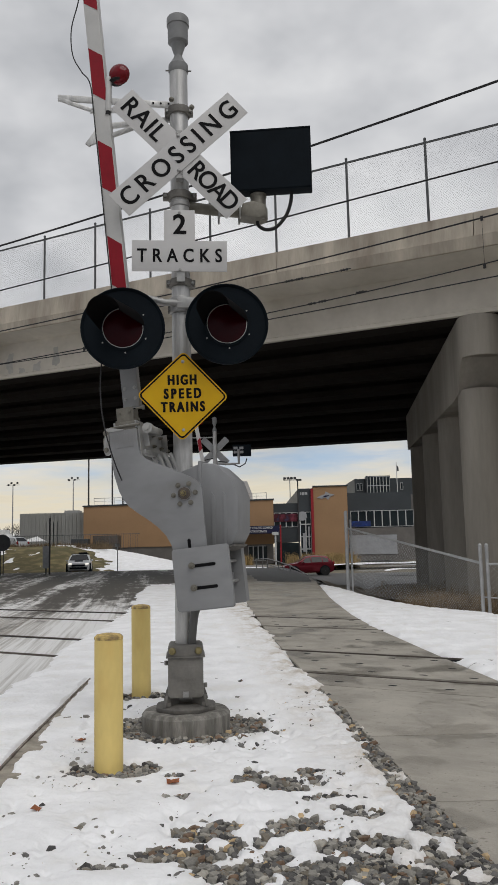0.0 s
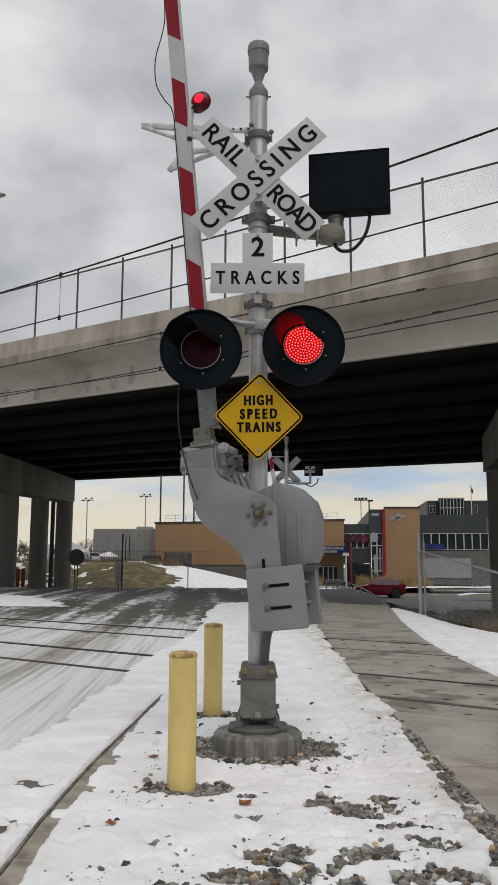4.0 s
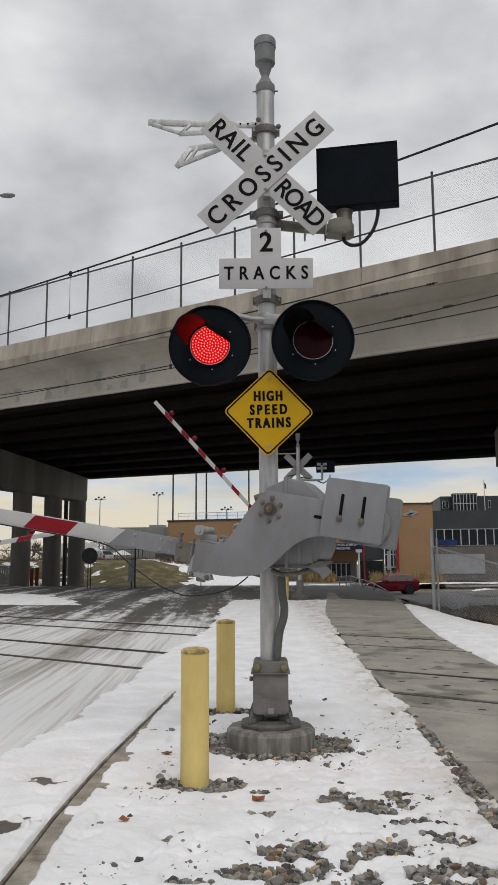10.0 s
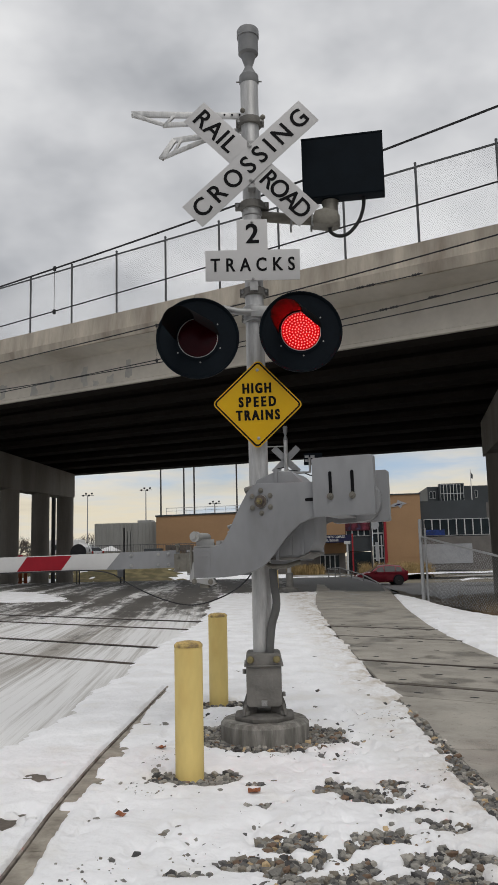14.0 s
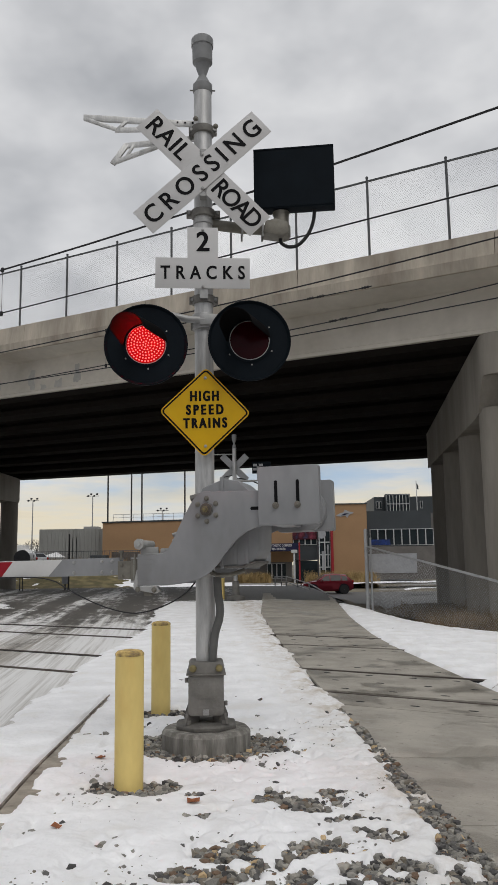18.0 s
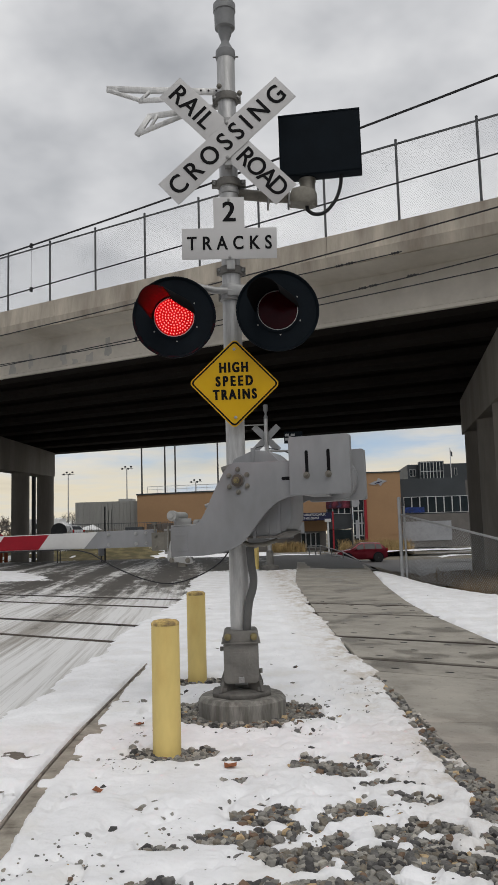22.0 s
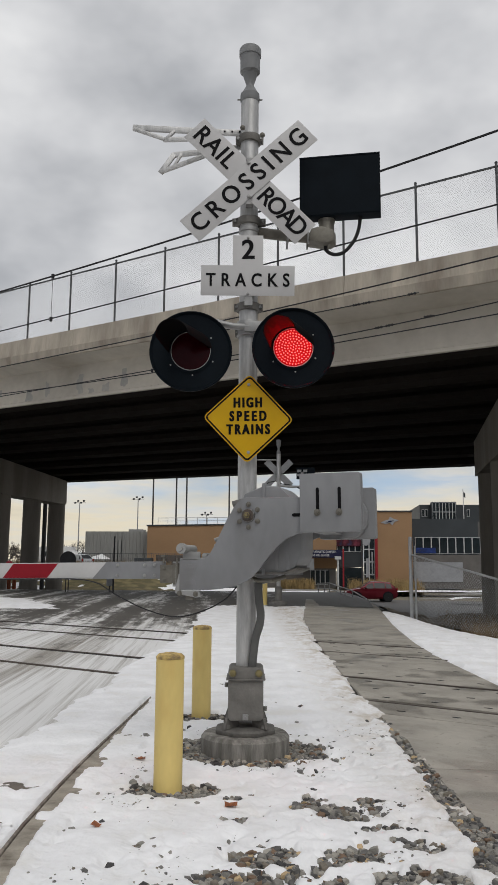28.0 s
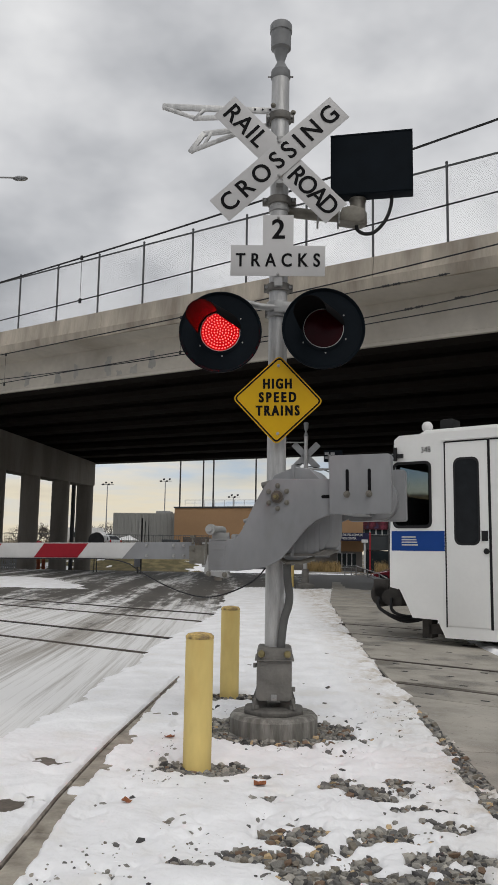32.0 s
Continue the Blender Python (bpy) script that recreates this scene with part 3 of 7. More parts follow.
for nm, pair in (("railway_track", RAILS[:2]), ("railway_track", RAILS[2:])):
    tr = thing(nm, pose(0, 0, 0, 0, 0, math.degrees(math.atan2(WX[1], WX[0]))), "dark steel rails sunk flush in the crossing", "railway track", "tracks", "structure")
    for i, nn in enumerate(pair):
        part("rail", Shape().box(-90, 60, nn - 0.018, nn + 0.018, -0.1, 0.022), RAILSTEEL, tr, bevel=0.006)
        g = nn + 0.018 if i == 0 else nn - 0.046
        part("flangeway", Shape().box(-90, 60, g, g + 0.028, -0.1, 0.006), RUBBER, tr)


BARE = ((-0.45, 5.97, 0.50, 0.42, 1.0), (-0.12, 5.97, 0.24, 0.26, 0.5), (-0.42, 5.62, 0.36, 0.10, 0.5),
        (-0.79, 4.86, 0.25, 0.17, 1.0), (-0.94, 7.28, 0.24, 0.18, 0.9),
        (0.02, 4.68, 0.13, 0.17, 0.50), (0.18, 4.58, 0.14, 0.13, 0.45), (0.33, 4.72, 0.11, 0.13, 0.45),
        (-0.44, 4.71, 0.08, 0.09, 0.45), (-0.37, 4.37, 0.10, 0.07, 0.45),
        (0.05, 3.85, 0.24, 0.16, 0.52), (0.28, 3.90, 0.16, 0.10, 0.42), (-0.25, 3.82, 0.13, 0.09, 0.5), (-0.35, 3.57, 0.17, 0.09, 0.55), (-0.60, 3.45, 0.17, 0.06, 0.42), (-0.86, 3.31, 0.14, 0.05, 0.42),
        (0.44, 4.30, 0.16, 0.08, 0.45), (0.50, 4.06, 0.13, 0.11, 0.45), (0.47, 3.64, 0.17, 0.12, 0.5),
        (0.00, 3.34, 0.24, 0.10, 0.40), (0.30, 3.33, 0.28, 0.11, 0.45), (0.58, 3.36, 0.2, 0.2, 0.40), (-0.57, 3.10, 0.10, 0.06, 0.6), (-1.10, 3.14, 0.12, 0.05, 0.45), (0.15, 3.05, 0.5, 0.12, 0.5),
        (-1.70, 4.92, 0.17, 0.14, 0.62), (-1.62, 4.10, 0.17, 0.20, 0.62), (-1.78, 3.62, 0.22, 0.10, 0.45))


def cover(x, y):
    """How much snow lies at a place: over 0.5 there is snow."""
    ragged = 0.16 * (field(x, y, 1.7, 21) - 0.5) + 0.10 * (field(x, y, 7.0, 22, 3) - 0.5) * np.interp(y, [6, 9], [1, 0.25])
    wl_, wr_ = walk_left(y), walk_right(y)
    xl, xr = wl_ + ragged * np.interp(y, [6, 9], [0.5, 1.6]), wr_ + ragged * 1.6
    nn = WN[0] * x + WN[1] * y
    bx = np.interp(y, [3, 5.7, 7.9, 10, 16, 26], [-2.6, -2.25, -2.27, -2.37, -2.53, -3.4]) + ragged * 1.4
    base = 0.5 + 0.40 * (field(x, y, 0.9, 3) - 0.5) + 0.75 * (field(x, y, 5.0, 9, 5) - 0.5) * np.interp(y, [6.5, 9], [1, 0.6])
    base = base - 1.15 * np.clip(field(x, y * 0.7, 15.0, 91, 3) - 0.56, 0, 1) * np.clip((x + 0.55) / 0.4, 0, 1) * np.clip((6.3 - y) / 0.6, 0, 1)
    soft = lambda d, w: np.clip(d / w, -1, 1)
    island = np.minimum(soft(x - bx, 0.16), soft(xl - x, 0.11))
    island = np.minimum(island, soft(27.5 - y, 0.8))
    b = np.where(island > 0, 0.42, 0.45) * island - 0.02
    b = np.where((island > 0) & (y > 13.4), b - 0.12, b)
    verge = np.minimum(soft(x - xr, 0.10), soft(4.5 + np.clip(12.5 - y, 0, 9) + ragged * 3 - x, 0.3))
    verge = np.minimum(verge, soft(25.5 - y, 0.6))
    b = np.maximum(b, 0.38 * verge)
    far_patch = np.minimum(soft(-8.0 - (y - 25) * 0.5 - x, 0.8), np.minimum(soft(y - 25, 0.6), soft(37 - y, 0.6)))
    b = np.maximum(b, 0.3 * far_patch)
    # stony strip along the walkway
    blotch = field(x, y * 0.8, 9.5, 31, 3) - 0.5
    mottle = field(x, y * 0.75, 19.0, 35, 2) - 0.5
    wide = np.interp(y, [3.0, 3.5, 4.1, 5.3, 5.85, 6.7, 7.2], [0.36, 0.26, 0.19, 0.17, 0.13, 0.06, 0.0])
    strip = np.where(island > -1, np.clip((x - wl_ + wide) / 0.07, 0, 1), 0) * np.clip((7.2 - y) / 0.5, 0, 1)
    b = b - (0.62 + 1.1 * blotch + 0.9 * mottle) * strip
    b = b - (0.02 + 1.2 * blotch) * np.clip((3.9 - y + 0.25 * x) / 0.4, 0, 1) * np.clip((x + 0.2) / 0.4, 0, 1)
    # the kerb
    kw = np.interp(y, [3.4, 5.0, 5.9, 7.1, 8.2], [0.115, 0.080, 0.060, 0.040, 0.03])
    on_kerb = np.clip((x - kerb_line(y) + 0.022) / 0.012, 0, 1) * np.clip((kerb_line(y) + kw - x + 0.02 * blotch) / 0.016, 0, 1) * np.clip((8.3 - y) / 0.2, 0, 1)
    b = b - (0.85 - np.clip((field(x * 0.6, y, 4.2, 33, 3) - 0.46) * 4.2, 0, 0.75) * np.clip((y - 3.4) / 0.8, 0, 1) * np.clip((x - kerb_line(y) - 0.008) / 0.02, 0, 1)) * on_kerb
    jx, jy = x + 0.11 * (field(x, y, 7.0, 81, 3) - 0.5), y + 0.13 * (field(x, y, 7.0, 82, 3) - 0.5)
    for cx, cy, rx, ry, k in BARE:
        b = b - k * (1.0 + (2.2 * mottle + 0.8 * blotch if k < 0.9 else 0.5 * mottle)) * np.exp(-((((jx - cx) / rx) ** 2 + ((jy - cy) / ry) ** 2) ** 2))
    b = np.where((x > xl + 0.03) & (x < xr - 0.03), b - 0.35, b)
    for r in RAILS:
        b = b - 0.34 * np.exp(-(((nn - r) / 0.034) ** 2)) * (0.4 + 1.2 * field(x, y, 1.8, 41, 2))
    return base + b


def snow_top(x, y):
    pits = np.where(x > -1.2, np.clip(field(x, y * 0.7, 8.0, 61, 3) - 0.58, 0, 1) * 0.13, 0)
    return land(x, y) - pits + np.clip((cover(x, y) - 0.5) * np.where(cover(x, y) > 0.5, 0.12, 0.24), -0.05, 0.036) + 0.024 * (field(x, y, 5, 50, 3) - 0.5) + (0.020 + 0.016 * np.clip((x + 0.5) / 0.5, 0, 1)) * (field(x * 0.8, y, 13, 55, 2) - 0.5) + 0.006


def on_snow(x, y, z):
    return z > land(x, y) - 0.012


solid("snow", sheet("snow", spans((-3.2, -1.5, 0.03), (-1.5, 1.2, 0.014)), spans((2.8, 6.5, 0.018), (6.5, 8.6, 0.028)), snow_top, SNOW, on_snow), SNOW, "thin trodden snow over gravel", "snow", kind="stuff")
solid("snow", sheet("snow", spans((-9, -3.2, 0.06)), spans((2.4, 8.6, 0.08)), snow_top, SNOW, on_snow), SNOW, "thin snow over the street", "snow", kind="stuff")
solid("snow", sheet("snow", spans((-14, -2.4, 0.07), (-2.4, 2.8, 0.022), (2.8, 9, 0.06)), spans((8.6, 16, 0.034)), snow_top, SNOW, on_snow), SNOW, "thin snow beside the tracks", "snow", kind="stuff")
solid("snow", sheet("snow", spans((-26, -3, 0.12), (-3, 5, 0.05)), spans((16, 32, 0.10)), snow_top, SNOW, on_snow), SNOW, "patches of snow beyond the tracks", "snow", kind="stuff")
solid("snow", sheet("snow", spans((1.2, 9, 0.05)), spans((5.0, 8.6, 0.05)), snow_top, SNOW, on_snow), SNOW, "snow on the verge beside the walkway", "snow", kind="stuff")
solid("snow", sheet("snow", spans((-2.6, 1.1, 0.04)), spans((0.6, 2.8, 0.04)), snow_top, SNOW, on_snow), SNOW, "thin trodden snow on the gravel verge", "snow", kind="stuff")
solid("mud_patch", sheet("mud_patch", spans((-2.3, -1.56, 0.08)), spans((3.4, 5.1, 0.1)), lambda x, y: land(x, y) + 0.005, MUD), MUD, "frozen mud at the edge of the street", "mud", kind="stuff")
gravel_bed = solid("gravel_bed", sheet("gravel_bed", spans((-1.4, 0.9, 0.1)), spans((-6, 13.6, 0.2)), lambda x, y: land(x, y) - 0.004, GRAVEL, lambda x, y, z: (x < walk_left(y) - 0.02)), GRAVEL, "dark crushed stone bed", "gravel", kind="structure")


def stones(count, seed, x0, x1, y0, y1, size, loose=0.03, bury=0.32, on_top=False):
    """Loose angular stones where the snow is thin, one mesh."""
    rs = np.random.RandomState(seed)
    form = np.array([(a * 0.68, b * 0.68, c * 0.56) for c in (-1, 1) for b in (-1, 1) for a in (-1, 1)] + [(0, 0, -0.84), (0, 0, 0.84), (0, -1.02, 0), (0, 1.02, 0), (-1.04, 0, 0), (1.04, 0, 0)])
    faces = np.array([(p[i], p[(i + 1) % 4], c) for c, p in ((8, (0, 2, 3, 1)), (9, (4, 5, 7, 6)), (10, (0, 1, 5, 4)), (11, (2, 6, 7, 3)), (12, (0, 4, 6, 2)), (13, (1, 3, 7, 5))) for i in range(4)])
    x, y = rs.uniform(x0, x1, count * 12), rs.uniform(y0, y1, count * 12)
    lim = 0.55 + 0.05 * rs.randn(count * 12)
    if on_top:
        ok = (rs.rand(count * 12) < np.clip((field(x, y, 2.6, 77, 3) - 0.55) * 6, 0.012, 1)) & (x < walk_left(y))
    else:
        ok = ((cover(x, y) < lim) | (rs.rand(count * 12) < loose)) & (x < walk_left(y) + 0.015 * rs.randn(count * 12) - 0.01) & (x > kerb_line(y) + 0.19)
    x, y = x[ok][:count], y[ok][:count]
    n = len(x)
    r = size * (0.4 + 1.0 * rs.rand(n) ** 2.2)
    z = np.maximum(land(x, y), snow_top(x, y)) if on_top else land(x, y) + r * 0.7 * rs.rand(n)
    a, t = rs.rand(n) * 6.28, rs.uniform(-0.5, 0.5, n)
    p = form[None] * (r[:, None, None] * rs.uniform(0.65, 1.3, (n, 1, 3))) + rs.randn(n, 14, 3) * r[:, None, None] * 0.11
    c, s = np.cos(a)[:, None], np.sin(a)[:, None]
    q = np.stack([p[..., 0] * c - p[..., 1] * s + x[:, None], p[..., 0] * s + p[..., 1] * c + y[:, None], p[..., 2] + p[..., 0] * t[:, None] + (z + r * bury)[:, None]], -1)
    me = bpy.data.meshes.new("gravel")
    me.from_pydata(q.reshape(-1, 3).tolist(), [], (faces[None] + 14 * np.arange(n)[:, None, None]).reshape(-1, 3).tolist())
    return me


def stone_material(name, single):
    """Mixed crushed stone, its colour drawn stone by stone."""
    m = material(name, (0.31, 0.30, 0.28), 0.85, vary=0.25, scale=14, fine=90, bump=0.5)
    n, l = m.node_tree.nodes, m.node_tree.links
    b = n["Principled BSDF"]
    old = b.inputs["Base Color"].links[0].from_socket
    rp, mx = n.new("ShaderNodeValToRGB"), n.new("ShaderNodeMix")
    chance = n.new("ShaderNodeObjectInfo").outputs["Random"] if single else n.new("ShaderNodeNewGeometry").outputs["Random Per Island"]
    rp.color_ramp.interpolation = "CONSTANT"
    rp.color_ramp.elements[0].color, rp.color_ramp.elements[1].color = (0.26, 0.26, 0.275, 1), (1.75, 1.35, 0.85, 1)
    rp.color_ramp.elements[1].position = 0.965
    for p, c in ((0.14, (0.48, 0.48, 0.49)), (0.34, (0.78, 0.775, 0.75)), (0.54, (1.0, 0.99, 0.95)), (0.70, (0.70, 0.64, 0.55)), (0.80, (1.28, 1.25, 1.18)), (0.90, (0.66, 0.46, 0.34))):
        rp.color_ramp.elements.new(p).color = (*c, 1)
    mx.data_type, mx.blend_type = "RGBA", "MULTIPLY"
    mx.inputs[0].default_value = 1
    l.new(chance, rp.inputs[0])
    l.new(old, mx.inputs[6])
    l.new(rp.outputs[0], mx.inputs[7])
    l.new(mx.outputs[2], b.inputs["Base Color"])
    return m


STONE, STONE_ONE = stone_material("loose_stone", False), stone_material("picked_stone", True)
solid("gravel", stones(9500, 5, -1.3, 1.02, 3.0, 4.9, 0.0165), STONE, "loose grey and brown crushed stones", "gravel", kind="stuff")
solid("gravel", stones(6500, 6, -1.3, 0.85, 4.7, 8.2, 0.0165), STONE, "loose crushed stones round the mast and bollards", "gravel", kind="stuff")
solid("crumbs", stones(500, 12, -1.15, 0.8, 3.0, 7.0, 0.0062, bury=-0.25, on_top=True), STONE, "dark crumbs of stone sunk in the snow", "gravel", kind="stuff")
solid("crumbs", stones(170, 13, -1.1, 0.8, 3.0, 6.5, 0.014, bury=-0.4, on_top=True), STONE, "small stones sunk in the snow", "gravel", kind="stuff")

# the larger stones, each one its own piece
stone_meshes = []
for k in range(8):
    rs_ = np.random.RandomState(300 + k)
    bm = bmesh.new()
    bmesh.ops.create_icosphere(bm, subdivisions=1, radius=1.0)
    grow_ = rs_.uniform(0.75, 1.2, 3)
    for v in bm.verts:
        v.co = Vector(v.co[i] * grow_[i] * (0.62 if i == 2 else 1.0) + rs_.randn() * 0.11 for i in range(3))
    me = bpy.data.meshes.new("stone")
    bm.to_mesh(me)
    bm.free()
    me.materials.append(STONE_ONE)
    stone_meshes.append(me)
rs_ = np.random.RandomState(41)
xs_, ys_ = rs_.uniform(-1.15, 0.95, 9000), rs_.uniform(3.0, 6.3, 9000)
ok_ = (cover(xs_, ys_) < 0.53) & (xs_ < walk_left(ys_) - 0.04) & (xs_ > kerb_line(ys_) + 0.2) & ((xs_ + 0.45) ** 2 + (ys_ - 5.96) ** 2 > 0.36 ** 2) & ((xs_ + 0.81) ** 2 + (ys_ - 4.87) ** 2 > 0.12 ** 2)
for x, y in list(zip(xs_[ok_], ys_[ok_]))[:290]:
    r = 0.015 + 0.020 * rs_.rand() ** 2.5
    st = new("stone", stone_meshes[rs_.randint(8)])
    st.parent = gravel_bed
    st.matrix_basis = pose(x, y, float(land(x, y)) + r * 0.75, rs_.uniform(-25, 25), rs_.uniform(-25, 25), rs_.uniform(0, 360)) @ Matrix.Scale(r, 4)


# ---- overpass ----
def slope(x):
    return -0.029 * x


SIZE, EYE = 1.6, 1.29
PATCH = material("overpaint", (0.43, 0.415, 0.385), 0.85, vary=0.12, scale=1.5, fine=12, bump=0.1)
overpass = thing("overpass", pose(3.55 * SIZE, 14.06 * SIZE, EYE * (1 - SIZE), 0, 0, -31) @ Matrix.Scale(SIZE, 4), "weathered concrete road bridge on round columns with a fenced parapet", "bridge", kind="structure")


def beam(profile, x0, x1, step=100.0):
    """A profile in y and z carried along the bridge, with its gradient."""
    s = Shape()
    n = len(profile)
    p = [(x, y, z + slope(x)) for x in (x0, x1) for y, z in profile]
    return s.add(p, [tuple(range(n)), tuple(range(2 * n - 1, n - 1, -1))] + [(i, n + i, n + (i + 1) % n, (i + 1) % n) for i in range(n)])


X0, X1 = -70, 40
part("fascia_girder", beam([(0, 5.255), (0.10, 5.255), (0.10, 5.33), (0.30, 5.45), (0.30, 6.3), (0.035, 6.3), (0.035, 5.345), (0, 5.325)], X0, X1), BRIDGE, overpass)
# Underside of the fascia girder, coloured near-black for its shade.
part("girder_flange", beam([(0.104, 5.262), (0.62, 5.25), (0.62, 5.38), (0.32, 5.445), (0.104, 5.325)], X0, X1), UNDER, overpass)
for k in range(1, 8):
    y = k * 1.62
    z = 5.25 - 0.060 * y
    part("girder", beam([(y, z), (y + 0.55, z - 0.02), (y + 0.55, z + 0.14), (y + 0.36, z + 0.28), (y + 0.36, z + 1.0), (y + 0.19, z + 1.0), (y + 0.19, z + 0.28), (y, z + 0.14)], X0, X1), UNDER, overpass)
part("deck", beam([(-0.60, 6.22), (-0.12, 6.12), (0.4, 6.10), (11.9, 5.36), (12.5, 5.40), (12.5, 5.62), (-0.60, 6.40)], X0, X1), BRIDGE, overpass)
for k in range(24):
    x0 = -60 + k * 3.8
    part("parapet_panel", beam([(-0.66, 6.405), (-0.30, 6.405), (-0.32, 6.85), (-0.60, 6.85), (-0.64, 6.47)], x0, x0 + 3.785), PARAPET, overpass)
part("slab_edge", beam([(-0.70, 6.402), (-0.605, 6.402), (-0.605, 6.20), (-0.67, 6.20)], X0, X1), PARAPET, overpass)
for x, z, w, h in ((-9.45, 5.62, 0.12, 0.27), (-11.0, 5.62, 0.13, 0.30), (-12.25, 5.60, 0.10, 0.22), (-12.97, 5.47, 0.16, 0.19), (-10.07, 5.44, 0.15, 0.13), (-10.6, 5.40, 0.11, 0.09), (-14.3, 5.60, 0.16, 0.24)):
    blot = []
    for q in range(32):
        t = q * math.tau / 32
        wob = 0.85 + 0.16 * math.sin(3 * t + 7 * x) + 0.12 * math.sin(5 * t + 11 * x)
        blot.append((x + w * wob * math.copysign(abs(math.cos(t)) ** 0.6, math.cos(t)), 0.031, z + slope(x) + h * wob * math.copysign(abs(math.sin(t)) ** 0.7, math.sin(t))))
    part("paint_patch", Shape().add(blot, [tuple(range(32))]), PATCH, overpass)
part("far_parapet", beam([(12.1, 5.63), (12.45, 5.63), (12.45, 6.2), (12.2, 6.2)], X0, X1), BRIDGE, overpass)


def pier(first, step, count, top, near, far, lean, last=0.0):
    """Round columns under a cap with round noses, cut away below its near end; plan places before the bridge's size is applied."""
    p = Vector((lean, 1, 0)).normalized()
    q = Vector((p.y, -p.x, 0))
    f = Vector((*first, 0))
    turn = pose(3.55, 14.06, 0, 0, 0, -31).inverted()
    for k in range(count):
        c = f + p * (step * k + (last if k == count - 1 else 0))
        z0 = (lz(c.x * SIZE, c.y * SIZE) - EYE) / SIZE + EYE - 0.15
        loc = turn @ c
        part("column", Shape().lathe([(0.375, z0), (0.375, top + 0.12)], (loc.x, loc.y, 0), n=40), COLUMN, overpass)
    half, length = 0.395, step * (count - 1) + last
    spots = [(-near - half * math.sin(t), half * math.cos(t)) for t in [math.pi * i / 16 for i in range(17)]]
    spots += [(a, -half) for a in (-0.1, 0.35)] + [(length + far + half * 0.6 * math.sin(t), -half * math.cos(t)) for t in [math.pi * i / 12 for i in range(13)]] + [(a, half) for a in (0.35, -0.1)]
    low, high = [], []
    for along, side in spots:
        l = turn @ (f + p * along + q * side)
        rise = 0.62 * min(1.0, max(0.0, (-along - 0.02) / 0.55)) ** 1.3
        low.append((l.x, l.y, top + rise + 0.34 * min(1.0, max(0.0, (along - length - far + 0.02) / 0.24))))
        high.append((l.x, l.y, 5.235 - 0.060 * l.y + slope(l.x)))
    n = len(spots)
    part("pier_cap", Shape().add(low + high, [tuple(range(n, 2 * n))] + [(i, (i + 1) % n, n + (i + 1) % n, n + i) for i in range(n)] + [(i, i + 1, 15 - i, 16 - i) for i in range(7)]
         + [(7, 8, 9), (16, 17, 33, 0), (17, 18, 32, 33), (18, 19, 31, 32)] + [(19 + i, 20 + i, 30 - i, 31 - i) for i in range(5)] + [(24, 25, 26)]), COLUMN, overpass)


pier((4.22, 14.45), 2.6, 4, 3.87, 0.42, 0.5, 0.085)
pier((-13.0, 26.1), 2.58, 5, 4.15, 0.3, 0.12, 0.1414, -0.22)

for k in range(-3, 24):
    x = -0.02 - 1.525 * k - 0.0052 * k * abs(k)
    part("fence_post", Shape().rod((x, -0.46, 6.8 + slope(x)), (x, -0.46, 8.42 + slope(x)), 0.024, n=10).ball((x, -0.46, 8.44 + slope(x)), 0.03, 8, 5), FENCEDARK, overpass)
part("fence_rail", beam([(-0.475, 8.355), (-0.445, 8.355), (-0.445, 8.385), (-0.475, 8.385)], -40, 4), FENCEDARK, overpass)


def chain_link(x0, x1, z0, z1, y, pitch, r, shear=lambda x: 0.0):
    """A net of crossing wires in the plane of x and z."""
    s = Shape()
    h = z1 - z0
    n = int((x1 - x0 + h) / pitch)
    for k in range(n):
        for sg in (1, -1):
            c = x0 - (h if sg > 0 else 0) + k * pitch
            a, b = (c, z0), (c + h, z1)
            if sg < 0:
                a, b = (c, z1), (c + h, z0)
            pts = []
            for lim in (x0, x1):
                pts.append((lim, a[1] + (b[1] - a[1]) * (lim - a[0]) / h))
            lo, hi = max(a[0], x0), min(b[0], x1)
            if hi - lo < 0.02:
                continue
            za = a[1] + (b[1] - a[1]) * (lo - a[0]) / h
            zb = a[1] + (b[1] - a[1]) * (hi - a[0]) / h
            s.rod((lo, y, za + shear(lo)), (hi, y, zb + shear(hi)), r, n=3, caps=False)
    return s


mesh_part = part("fence_mesh", chain_link(-40, 4, 6.86, 8.37, -0.44, 0.05, 0.0011, slope), FENCE, overpass)
tagged(mesh_part, kind="stuff")

# overhead line above the two tracks
line = thing("overhead_line", pose(0, 0, 0, 0, 0, math.degrees(math.atan2(WX[1], WX[0]))), "black overhead wires above the light rail tracks", "overhead wire", kind="structure")


def hung(nn, low, s0, right, left, r, first=-26.0, end=12.0):
    """One wire above a track, lowest at s0, rising by right and left over ten metres."""
    pts = [(s, nn, low + (right if s > s0 else left) * ((s - s0) / 10) ** 2) for s in np.arange(first, end + 0.1, 1.0)]
    part("wire", Shape().tube(pts, r, 6), WIRE, line)


